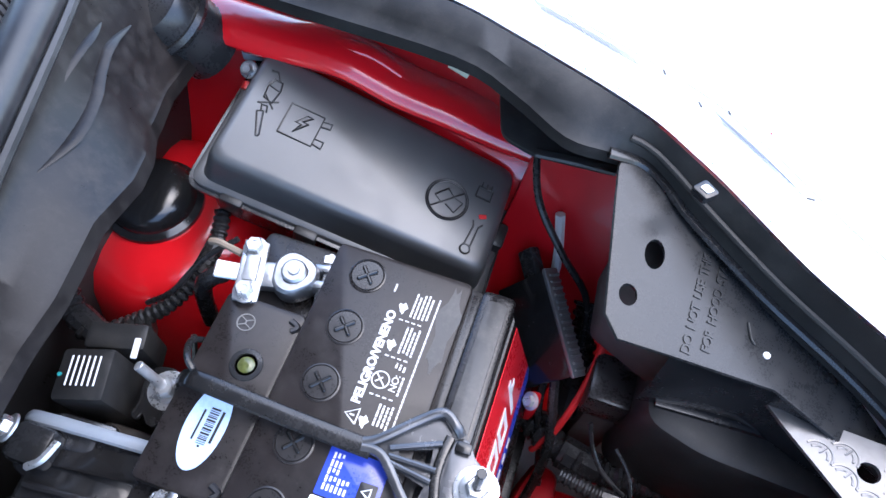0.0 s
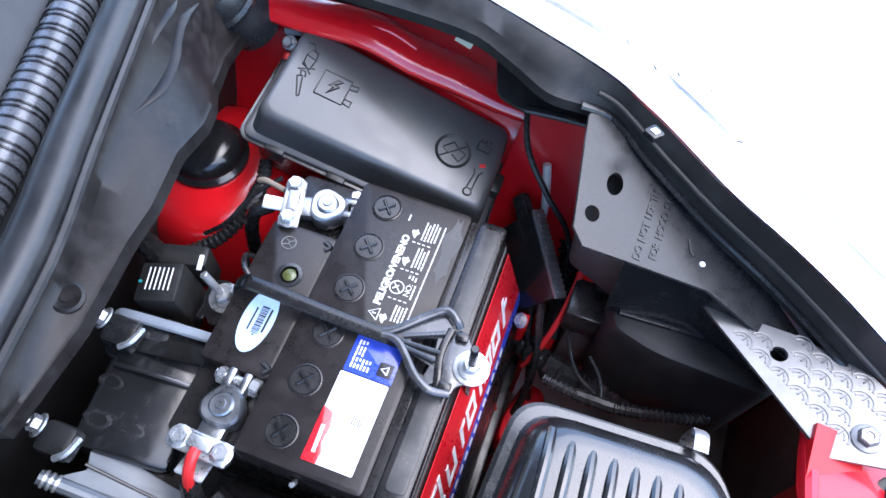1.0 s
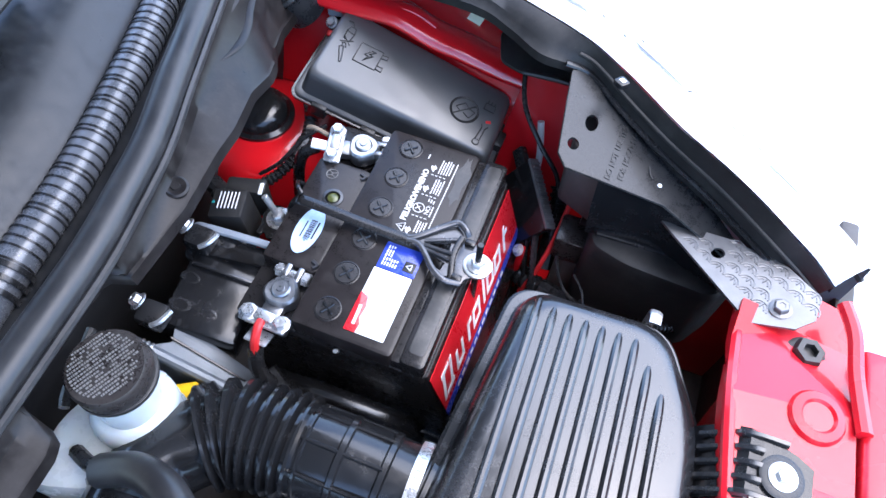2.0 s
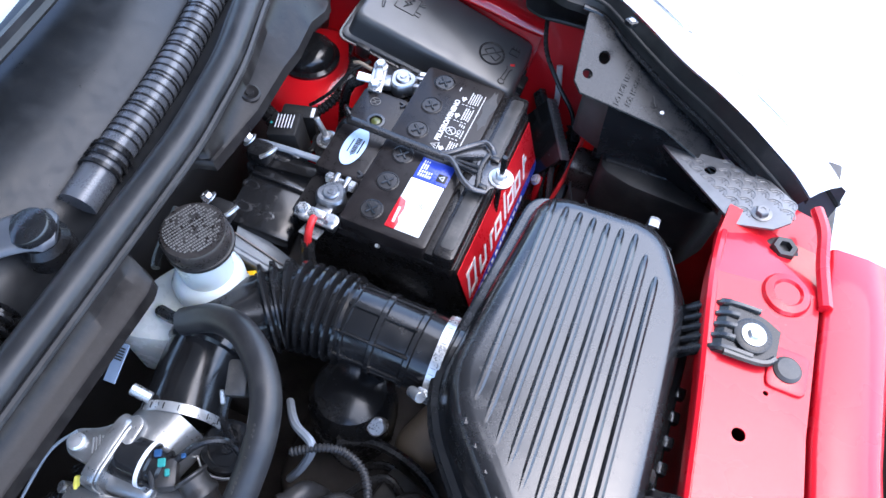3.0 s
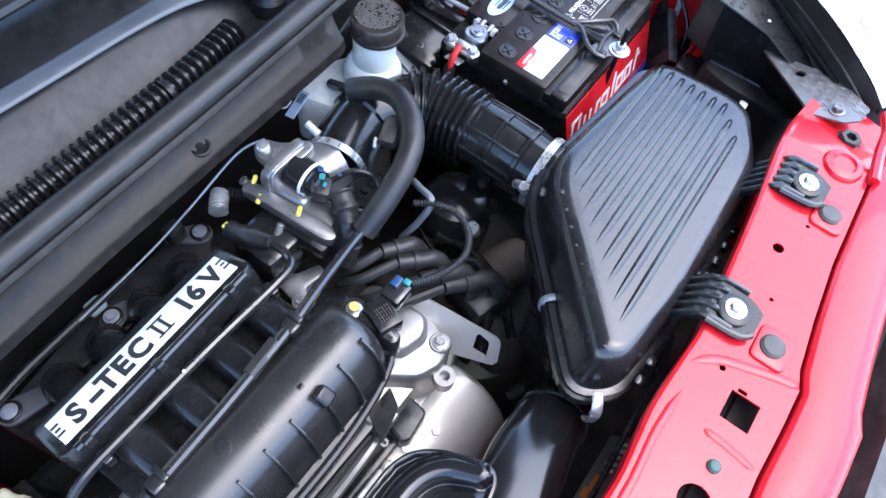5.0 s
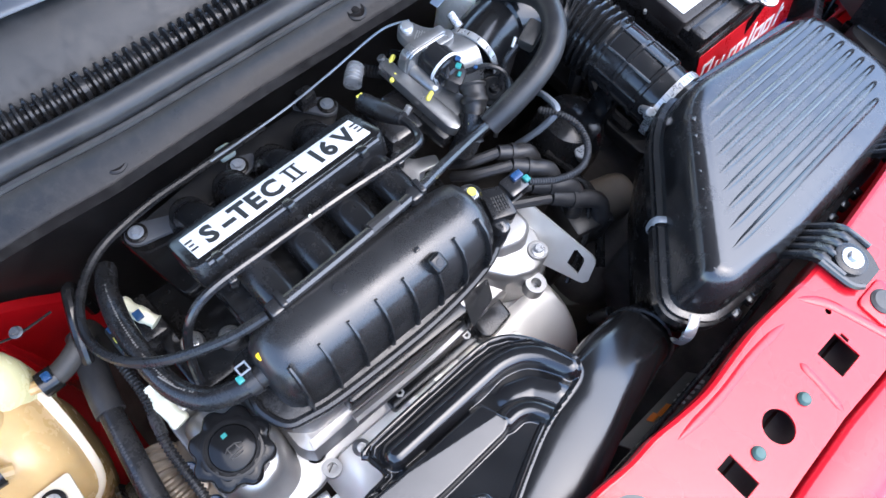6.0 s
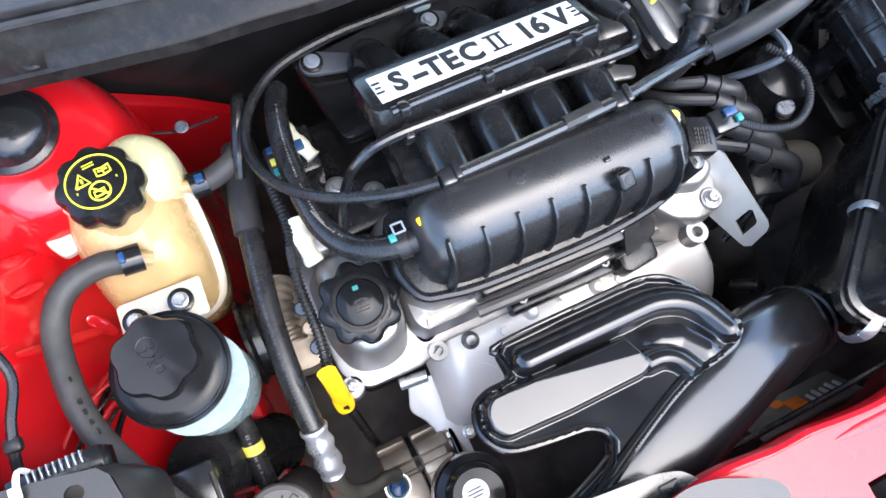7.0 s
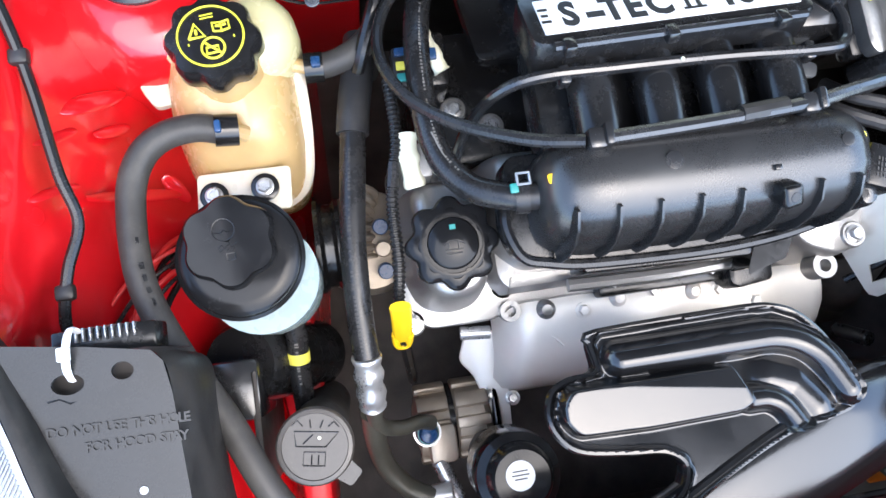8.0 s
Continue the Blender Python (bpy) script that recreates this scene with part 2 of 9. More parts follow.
def tube(pts, r, n=10, per=8, curve=True, flat=1.0, radius=None, cap=True):
    path = spline(pts, per) if curve else [Vector(p) for p in pts]
    bm = bmesh.new()
    loops, up = [], None
    total = len(path) - 1
    for i, p in enumerate(path):
        d = (path[min(i + 1, total)] - path[max(i - 1, 0)]).normalized()
        if up is None:
            up = Vector((0, 0, 1)) if abs(d.z) < 0.9 else Vector((1, 0, 0))
        side = d.cross(up).normalized()
        up = side.cross(d).normalized()
        rr = radius(i / total, i) if radius else r
        loops.append([p + side * (rr * math.cos(a)) + up * (rr * flat * math.sin(a)) for a in (2 * math.pi * k / n for k in range(n))])
    return rings(bm, loops, cap, cap)


def length_of(pts):
    return sum((Vector(b) - Vector(a)).length for a, b in zip(pts, pts[1:]))


def corrugated(pts, r, amp, pitch, n=14):
    path = spline(pts, 12)
    steps = max(8, int(length_of(path) / pitch * 4))
    acc = [0.0]
    for a, b in zip(path, path[1:]):
        acc.append(acc[-1] + (b - a).length)
    even, j = [], 0
    for i in range(steps + 1):
        s = acc[-1] * i / steps
        while j < len(acc) - 2 and acc[j + 1] < s:
            j += 1
        f = (s - acc[j]) / max(1e-9, acc[j + 1] - acc[j])
        even.append(path[j].lerp(path[j + 1], f))
    return tube(even, r, n, curve=False, radius=lambda t, i: r + amp * (1, 1, -1, -1)[i % 4])


def outline(poly, inset=0.0, rad=0.01, k=5):
    """Rounded outline of a polygon (counter-clockwise), moved inwards by inset."""
    n = len(poly)
    P = [Vector(p[:2]) for p in poly]
    lines = []
    for i in range(n):
        a, b = P[i], P[(i + 1) % n]
        d = (b - a).normalized()
        nrm = Vector((-d.y, d.x))
        lines.append((a + nrm * inset, d))
    corners = []
    for i in range(n):
        (a, d), (b, e) = lines[i - 1], lines[i]
        den = d.x * e.y - d.y * e.x
        t = ((b.x - a.x) * e.y - (b.y - a.y) * e.x) / den if abs(den) > 1e-6 else 0
        corners.append(a + d * t)
    out = []
    for i in range(n):
        c, p, q = corners[i], corners[i - 1], corners[(i + 1) % n]
        r = rad[i] if isinstance(rad, (list, tuple)) else rad
        u, v = (p - c), (q - c)
        cut = min(r, 0.48 * u.length, 0.48 * v.length)
        s, e = c + u.normalized() * cut, c + v.normalized() * cut
        for j in range(k + 1):
            t = j / k
            out.append(s * (1 - t) ** 2 + c * 2 * t * (1 - t) + e * t * t)
    return out


def slab(poly, z0, z1, bev=0.002, rad=0.004, zf=None, k=4):
    """A rounded, flat-topped block on a polygon."""
    zf = zf or (lambda x, y: 0.0)
    bm = bmesh.new()
    spec = [(0, z0), (0, z1 - bev), (bev * 0.3, z1 - bev * 0.3), (bev, z1)]
    rings(bm, [[(p.x, p.y, z + zf(p.x, p.y)) for p in outline(poly, i, rad, k)] for i, z in spec])
    return bm


def disc_poly(x, y, r, n=20, ry=None):
    return [(x + r * math.cos(2 * math.pi * i / n), y + (ry or r) * math.sin(2 * math.pi * i / n)) for i in range(n)]


def rect_poly(x0, y0, x1, y1):
    return [(x0, y0), (x1, y0), (x1, y1), (x0, y1)]


def plate(outer, holes=(), thick=0.002, z=0.0, zf=None):
    """A sheet with holes right through it, its top at z + zf(x, y)."""
    zf = zf or (lambda x, y: 0.0)
    bm = bmesh.new()
    edges = []
    for loop in (outer, *holes):
        vs = [bm.verts.new((p[0], p[1], 0)) for p in loop]
        edges += [bm.edges.new((a, b)) for a, b in zip(vs, vs[1:] + vs[:1])]
    got = bmesh.ops.triangle_fill(bm, use_beauty=True, use_dissolve=False, edges=edges)
    faces = [g for g in got["geom"] if isinstance(g, bmesh.types.BMFace)]
    ex = bmesh.ops.extrude_face_region(bm, geom=faces)
    for v in [g for g in ex["geom"] if isinstance(g, bmesh.types.BMVert)]:
        v.co.z -= thick
    for v in bm.verts:
        v.co.z += z + zf(v.co.x, v.co.y)
    return bm


def bolt(c, r=0.006, h=0.006, axis=(0, 0, 1), washer=1.45):
    q = Matrix.Translation(c) @ Vector(axis).normalized().to_track_quat("Z", "Y").to_matrix().to_4x4()
    bm = lathe([(r * washer, 0), (r * washer, h * 0.18), (r * washer * 0.9, h * 0.25)], q, 20)
    add_to(bm, lathe([(r, h * 0.2), (r, h * 0.85), (r * 0.85, h), (r * 0.45, h), (r * 0.4, h * 0.9)], q, 6))
    return bm


def lettering(text, size, m, material, parent, depth=0.0002, spacing=1.0, bold=0.0):
    cu = bpy.data.curves.new("lettering", "FONT")
    cu.body, cu.size, cu.extrude, cu.space_character, cu.offset = text, size, depth, spacing, bold
    cu.resolution_u, cu.space_word = 3, 1.7
    tmp = bpy.data.objects.new("lettering", cu)
    scene.collection.objects.link(tmp)
    me = bpy.data.meshes.new_from_object(tmp)
    bpy.data.objects.remove(tmp)
    me.transform(m)
    me.materials.clear()
    me.materials.append(material)
    return part("lettering", me, material, parent)


def bars(rows, material, parent, m, name="printed_text"):
    """Flat printed bars: (x0, y0, x1, y1) in the plane of m."""
    bm = bmesh.new()
    for x0, y0, x1, y1 in rows:
        add_to(bm, rbox(((x0 + x1) / 2, (y0 + y1) / 2, 0.0001), (abs(x1 - x0), abs(y1 - y0), 0.0003), 0))
    return part(name, moved(bm, m), material, parent, smooth=False)


def strokes(lines, r, material, parent, m, name="embossed_mark"):
    """Raised line drawing: polylines in the plane of m."""
    bm = bmesh.new()
    for ln in lines:
        add_to(bm, tube([(x, y, 0) for x, y in ln], r, 5, curve=False))
    return part(name, moved(bm, m), material, parent)


def ring_line(x, y, r, n=24):
    return [(x + r * math.cos(2 * math.pi * i / n), y + r * math.sin(2 * math.pi * i / n)) for i in range(n + 1)]


def flat(x, y, z, turn=0.0, nx=0.0, ny=0.0):
    """A printed plane that is read along +y with its letters' tops to the rear."""
    return pose(x, y, z) @ pose(0, 0, 0, nx, ny, 0) @ pose(0, 0, 0, 0, 0, 90 + turn)


def clamp_ring(c, axis, r, w, t=0.0015, n=32):
    q = Matrix.Translation(c) @ Vector(axis).normalized().to_track_quat("Z", "Y").to_matrix().to_4x4()
    bm = bmesh.new()
    loops = [[q @ Vector((rr * math.cos(a), rr * math.sin(a), z)) for a in (2 * math.pi * i / n for i in range(n))]
             for rr, z in ((r, -w / 2), (r + t, -w / 2), (r + t, w / 2), (r, w / 2), (r, -w / 2))]
    return rings(bm, loops, False, False)


def hose_print(pts, r, material, parent, start=0.1, end=0.9, step=0.0028, size=0.0018, seed=1, roll=0.0):
    """Small printed marks along the top of a hose."""
    rnd = random.Random(seed)
    path = spline(pts, 10)
    acc = [0.0]
    for a, b in zip(path, path[1:]):
        acc.append(acc[-1] + (b - a).length)
    bm = bmesh.new()
    s = acc[-1] * start
    j = 0
    while s < acc[-1] * end:
        while j < len(acc) - 2 and acc[j + 1] < s:
            j += 1
        d = (path[j + 1] - path[j]).normalized()
        p = path[j].lerp(path[j + 1], (s - acc[j]) / max(1e-9, acc[j + 1] - acc[j]))
        side = d.cross(Vector((0, 0, 1))).normalized()
        up = side.cross(d)
        up = (up * math.cos(roll) + side * math.sin(roll)).normalized()
        side = d.cross(up).normalized()
        if rnd.random() < 0.78:
            m = Matrix(((d.x, side.x, up.x, 0), (d.y, side.y, up.y, 0), (d.z, side.z, up.z, 0), (0, 0, 0, 1)))
            add_to(bm, rbox(p + up * (r + 0.0001), (step * (0.35 + 0.35 * rnd.random()), size * (0.5 + 0.5 * rnd.random()), 0.0004), 0, m=m))
        s += step
    return part("hose_print", bm, material, parent, smooth=False)


def lerp_table(table, v):
    if v <= table[0][0]:
        return table[0][1]
    for (a, p), (b, q) in zip(table, table[1:]):
        if v <= b:
            t = (v - a) / (b - a)
            return p + (q - p) * t
    return table[-1][1]


def smooth_table(table, v, w=0.02):
    return sum(lerp_table(table, v + d * w) for d in (-1, -0.5, 0, 0.5, 1)) / 5


def sweep_y(section, y0, y1, n, thick=0.004):
    """Sheet whose section (x, z pairs) is a function of y."""
    bm = bmesh.new()
    rows = []
    for i in range(n + 1):
        y = y0 + (y1 - y0) * i / n
        rows.append([(x, y, z) for x, z in section(y)])
    rings(bm, rows, False, False, closed=False)
    bmesh.ops.recalc_face_normals(bm, faces=bm.faces)
    bmesh.ops.solidify(bm, geom=bm.faces[:], thickness=thick)
    return bm


# ---- setting ----
def build_setting():
    bm = bmesh.new()
    bmesh.ops.create_grid(bm, x_segments=24, y_segments=24, size=300)
    solo("ground", bm, CONCRETE, "pale sunlit concrete ground round the car", "ground", kind="structure", smooth=False)

    solo("undertray", rbox((0.12, -0.34, 0.37), (0.74, 1.36, 0.02), 0.004), DARK, "dark dirty undertray below the engine", "undertray", kind="structure")
    solo("firewall", rbox((-0.245, -0.34, 0.63), (0.03, 1.5, 0.55), 0.004), PLASTIC2, "black sound-deadened firewall behind the engine", "firewall", kind="structure")

    # left inner wing
    def left(x):
        d = lerp_table([(-0.3, 0.03), (-0.05, 0.0), (0.1, -0.02), (0.2, -0.03), (0.42, -0.06)], x)
        h = lerp_table([(-0.3, 0.03), (-0.1, 0.0), (0.1, -0.03), (0.42, -0.05)], x)
        return [(y + d, z) for y, z in ((0.27, 0.38), (0.285, 0.60), (0.298, 0.735), (0.308, 0.755), (0.325, 0.785 + h), (0.345, 0.835 + h), (0.366, 0.866 + h),
                                        (0.382, 0.872 + h), (0.43, 0.876 + h), (0.45, 0.86 + h), (0.455, 0.70))]
    bm = bmesh.new()
    rows = []
    for i in range(49):
        x = -0.28 + 0.44 * i / 48
        rows.append([(x, y, z) for y, z in left(x)])
    rings(bm, rows, False, False, closed=False)
    solo("wing_apron_left", bm, LEFTRED, "glossy red painted inner wing of the engine bay", "inner wing", kind="structure", angle=1.2)

    wing_left = bpy.data.objects["wing_apron_left"]
    ridge = [(-0.20, 0.334, 0.889), (-0.137, 0.332, 0.889), (-0.082, 0.335, 0.888), (-0.035, 0.336, 0.872), (0.006, 0.338, 0.863), (0.052, 0.340, 0.852), (0.112, 0.340, 0.846)]
    part("pressed_ridge", tube([(x, y + 0.022, z - 0.014) for x, y, z in ridge], 0.022, 18, 8, flat=0.55), LEFTRED, wing_left)
    part("dent", tube([(-0.10, 0.356, 0.885), (-0.062, 0.360, 0.882), (-0.034, 0.360, 0.870)], 0.006, 12, 6, flat=0.4), LEFTRED, wing_left)

    # right inner wing, with soft uneven pressings
    def fold(x, z):
        k = max(0.0, min(1.0, (z - 0.62) / 0.05, (0.87 - z) / 0.04))
        return k * (0.0022 * math.sin(61 * x + 24 * z) * math.sin(37 * z + 9 * x) + 0.0030 * max(0.0, math.sin(23 * x - 41 * z + 1.3)) ** 6)

    bm = bmesh.new()
    rows = []
    for i in range(109):
        x = -0.28 + 0.72 * i / 108
        d = lerp_table([(-0.28, 0.0), (0.0, 0.0), (0.12, -0.02), (0.42, -0.05)], x)
        w = 0.006 * math.sin(x * 38)
        prof = spline([(0, y + d, z) for y, z in ((-0.80, 0.38), (-0.83, 0.50), (-0.868, 0.60), (-0.885 + w, 0.655), (-0.93 + w, 0.70), (-0.955, 0.745 + w), (-0.985, 0.80),
                                                (-1.00, 0.852), (-1.012, 0.872), (-1.05, 0.878), (-1.11, 0.87), (-1.115, 0.70))], 6)
        rows.append([(x + fold(x, p.z) * 0.5, p.y + fold(x, p.z), p.z + fold(x, p.z) * 0.6) for p in prof])
    rings(bm, rows, False, False, closed=False)
    wing_right = solo("wing_apron_right", bm, WINGRED, "glossy red painted inner wing with soft pressed folds", "inner wing", kind="structure", angle=1.2)

    for pts, r in (([(-0.0605, -1.004, 0.834), (-0.063, -0.999, 0.824), (-0.0617, -0.994, 0.816)], 0.007), ([(-0.0243, -0.988, 0.809), (-0.038, -0.971, 0.786), (-0.0543, -0.953, 0.758)], 0.009), ([(0.0065, -1.000, 0.834), (-0.002, -0.992, 0.816), (-0.0131, -0.980, 0.797)], 0.007),
                   ([(-0.0116, -0.971, 0.783), (-0.018, -0.962, 0.770), (-0.0257, -0.952, 0.756)], 0.006), ([(0.0485, -1.002, 0.834), (0.040, -0.994, 0.818), (0.0313, -0.981, 0.798)], 0.005), ([(0.0408, -0.978, 0.793), (0.034, -0.950, 0.753), (0.0268, -0.924, 0.716)], 0.006), ([(0.0139, -0.935, 0.732), (0.022, -0.928, 0.722), (0.0328, -0.920, 0.710)], 0.007)):
        part("swage", tube(pts, r, 14, 8, flat=0.28, radius=lambda u, i, r=r: 0.002 + (r - 0.002) * math.sin(math.pi * min(1, max(0, u))) ** 0.7), WINGRED, wing_right)
    solo("wing_front_left", rbox((0.30, 0.315, 0.58), (0.32, 0.02, 0.40), 0.004), SHADERED, "red lower wing panel behind the headlamp, shade put into its colour", "wing panel", kind="structure")
    solo("wing_front_right", rbox((0.30, -1.02, 0.58), (0.32, 0.02, 0.40), 0.004), SHADERED, "red lower wing panel behind the headlamp, shade put into its colour", "wing panel", kind="structure")
    solo("front_wall", rbox((0.47, -0.34, 0.58), (0.02, 1.36, 0.42), 0.004), DARK, "dark wall below the front panel", "wall", kind="structure")

    # open bonnet over the bay
    BONNET = 58.0
    bon = thing("bonnet", (-0.34, -0.335, 1.09), "open bonnet with a dark lined underside, propped over the bay", "bonnet", kind="structure")
    lean = pose(-0.34 + 0.48 * math.cos(radians(BONNET)), -0.335, 1.085 + 0.48 * math.sin(radians(BONNET)), 0, -BONNET, 0)
    part("outer_skin", moved(slab(rect_poly(-0.48, -0.69, 0.48, 0.69), 0.006, 0.02, 0.006, 0.06), lean), RED, bon)
    part("liner", moved(slab(rect_poly(-0.47, -0.68, 0.47, 0.68), -0.012, 0.005, 0.006, 0.06), lean), RUBBER, bon, "dark grey liner")
    for s in (-1, 1):
        part("hinge", tube([(-0.30, -0.335 + s * 0.60, 0.93), (-0.34, -0.335 + s * 0.60, 1.02), (-0.335, -0.335 + s * 0.60, 1.10)], 0.010, 8), BLACKSTEEL, bon)

    # suspension towers
    for name, x, y, top in (("strut_tower_left", -0.208, 0.240, 0.764), ("strut_tower_right", -0.145, -0.925, 0.80)):
        t = thing(name, (x, y, 0.5), "red painted suspension tower with a black cap", "strut tower", "suspension towers", "structure")
        part("dome", lathe([(0.120, 0.50 - top), (0.104, -0.12), (0.093, -0.055), (0.086, -0.026), (0.076, -0.010), (0.060, -0.002), (0.045, 0.0), (0.010, 0.0)], pose(x, y, top), 40), LEFTRED, t)
        part("cap", lathe([(0.041, 0.000), (0.041, 0.004), (0.036, 0.007), (0.034, 0.016), (0.027, 0.023), (0.014, 0.026), (0.002, 0.027)], pose(x - 0.004, y, top), 32), GLOSSY, t, "domed black rubber cap")


# cowl: its front edge and its seal line, by y
EDGE = [(-1.05, -0.17), (-0.9, -0.12), (-0.75, -0.095), (-0.65, -0.088), (-0.20, -0.094), (-0.186, -0.10), (-0.180, -0.138), (-0.076, -0.140), (-0.070, -0.118), (0.0, -0.114), (0.09, -0.122),
        (0.14, -0.134), (0.18, -0.140), (0.205, -0.150), (0.23, -0.166), (0.27, -0.180), (0.31, -0.186), (0.36, -0.200), (0.45, -0.24)]
EDGEZ = [(-1.05, 0.90), (-0.7, 0.936), (-0.5, 0.945), (0.06, 0.948), (0.14, 0.935), (0.24, 0.892), (0.32, 0.872), (0.45, 0.86)]
SEAL = [(-1.05, -0.19), (-0.9, -0.15), (-0.75, -0.13), (-0.62, -0.122), (-0.34, -0.127), (-0.07, -0.137), (0.03, -0.153), (0.13, -0.184), (0.26, -0.224), (0.36, -0.268), (0.45, -0.31)]
SEALZ = [(-1.05, 0.945), (-0.7, 0.966), (0.1, 0.968), (0.26, 0.962), (0.45, 0.945)]


def build_cowl():
    def e(y):
        return lerp_table(EDGE, y)

    def c(y):
        return smooth_table(SEAL, y)

    def flange(y):
        ez, sz = lerp_table(EDGEZ, y), lerp_table(SEALZ, y)
        ed, se = e(y), c(y)
        return [(ed + 0.002, ez - 0.012), (ed, ez - 0.001), (ed - 0.003, ez), (ed + (se + 0.016 - ed) * 0.5, ez + (sz - 0.014 - ez) * 0.62), (min(ed - 0.004, se + 0.018), sz - 0.014), (min(ed - 0.006, se + 0.014), sz - 0.004)]
    t = thing("cowl", (-0.16, -0.34, 0.90), "black plastic windscreen cowl with a rubber bonnet seal", "cowl", kind="structure")
    part("flange", sweep_y(flange, -1.05, 0.45, 260, 0.003), FLANGE, t, "brown-black plastic flange", angle=0.9)
    ys = [-1.05 + 1.5 * i / 60 for i in range(61)]
    part("bonnet_seal", tube([(c(y) - 0.004, y, lerp_table(SEALZ, y) + 0.004) for y in ys], 0.0135, 14, 2, flat=0.85), RUBBER, t, "smooth grey rubber bonnet seal")
    part("seal_lip", tube([(c(y) + 0.011, y, lerp_table(SEALZ, y) - 0.003) for y in ys], 0.0038, 8, 2), RUBBER, t)
    part("seal_carrier", tube([(c(y) - 0.019, y, lerp_table(SEALZ, y) - 0.004) for y in ys], 0.005, 8, 2), PLASTIC2, t)

    def tray(y):
        s, z = c(y), lerp_table(SEALZ, y)
        return [(s - 0.006, z - 0.014), (s - 0.020, z - 0.012), (s - 0.026, z - 0.030), (s - 0.062, z - 0.033), (s - 0.082, z - 0.022), (s - 0.105, z + 0.008), (s - 0.15, z + 0.020), (s - 0.20, z + 0.028), (s - 0.215, z + 0.020)]
    part("tray", sweep_y(tray, -1.05, 0.45, 90, 0.003), COWL, t, "dusty grey plastic water tray", angle=0.9)
    # pressed ribs of the flange's wide end
    for pts in ([(-0.2024, 0.2853, 0.9233), (-0.1972, 0.2558, 0.9344), (-0.1897, 0.2335, 0.9361), (-0.1791, 0.2111, 0.9375), (-0.1696, 0.1802, 0.9429), (-0.1691, 0.1476, 0.9505)],
                [(-0.2065, 0.2671, 0.9407), (-0.1999, 0.2351, 0.9483), (-0.1963, 0.2068, 0.95), (-0.1941, 0.1852, 0.9508)]):
        part("pressed_rib", tube(pts, 0.0055, 10, 6, flat=0.3, radius=lambda u, i: 0.001 + 0.005 * min(1, 5 * u, 5 * (1 - u))), FLANGE, t)
    # push clips
    for y in (0.012, -0.383, -0.638, -0.14 - 0.72):
        x, z = e(y) - 0.013, lerp_table(EDGEZ, y) + 0.004
        part("push_clip", lathe([(0.0105, 0), (0.0105, 0.0012), (0.0085, 0.0024), (0.0065, 0.0016), (0.004, 0.0016), (0.0035, 0.003), (0.001, 0.003)], pose(x, y, z, 0, 8, 0), 20), FLANGE, t)
    # corrugated conduits in the tray
    con = thing("corrugated_conduit", (-0.172, -0.5, 0.94), "black corrugated conduit lying in the cowl tray", "conduit")
    part("sleeve", corrugated([(-0.188, -0.80, 0.949), (-0.172, -0.65, 0.952), (-0.170, -0.50, 0.953), (-0.173, -0.34, 0.953), (-0.184, -0.26, 0.950)], 0.0120, 0.0030, 0.0090), HOSE, con)
    for y in (-0.36, -0.62):
        part("tie_band", clamp_ring((-0.1700, y, 0.9525), (0, 1, 0), 0.0145, 0.005, 0.0012), HOSE, con)
    con = thing("corrugated_conduit", (-0.21, 0.0, 0.94), "slatted washer conduit in the cowl tray, grey sky sheen in its colour", "conduit")
    run = [Vector(p) for p in ((-0.199, -0.155, 0.942), (-0.205, -0.10, 0.943), (-0.216, 0.0, 0.943), (-0.240, 0.11, 0.943), (-0.272, 0.22, 0.940), (-0.325, 0.36, 0.93))]
    part("sleeve", tube(run, 0.0165, 20, 8), CONDUIT, con)
    path = spline(run, 24)
    gap = 0.0
    for p, q in zip(path, path[1:]):
        step = (q - p).length
        if gap > 0.062 and int((gap + step) / 0.0082) != int(gap / 0.0082):
            part("rib", clamp_ring(p, q - p, 0.0166, 0.0016, 0.0009, 20), HOSE, con)
        gap += step
    for y in (-0.118, -0.108, -0.098):
        part("tie_band", clamp_ring((-0.204 - (y + 0.11) * 0.12, y, 0.943), (-0.12, 1, 0), 0.0172, 0.004, 0.0022), HOSE, con)
    # wiper
    w = thing("wiper", (-0.197, -0.192, 0.94), "grey wiper arm with a round black pivot cap on the cowl", "wiper")
    part("arm", tube([(-0.180, -0.190, 0.966), (-0.197, -0.202, 0.970), (-0.214, -0.226, 0.974), (-0.226, -0.262, 0.978), (-0.232, -0.32, 0.982), (-0.236, -0.46, 0.988), (-0.246, -0.70, 0.996)], 0.013, 16, 8, flat=0.36, radius=lambda t, i: 0.013 + 0.009 * min(1, t * 14) - 0.012 * min(1, t * 1.4)), WIPER, w, "dusty grey wiper arm")
    part("pivot_cap", lathe([(0.0180, -0.006), (0.0180, 0.0035), (0.0165, 0.0062), (0.012, 0.0080), (0.005, 0.0088), (0.001, 0.009)], pose(-0.194, -0.200, 0.972, 6, -6, 0), 32), PLASTIC, w, "domed black pivot cap")
    part("pivot_base", lathe([(0.022, -0.038), (0.021, -0.016), (0.016, -0.010)], pose(-0.194, -0.198, 0.968), 24), HOSE, w)
    w = thing("wiper", (-0.31, -0.1, 0.99), "black wiper blade resting on the windscreen foot", "wiper")
    part("blade", tube([(-0.300, -0.46, 1.010), (-0.295, -0.25, 1.012), (-0.298, -0.12, 1.014), (-0.312, 0.02, 1.014), (-0.33, 0.12, 1.010)], 0.009, 8, 6, flat=0.8), PLASTIC2, w)
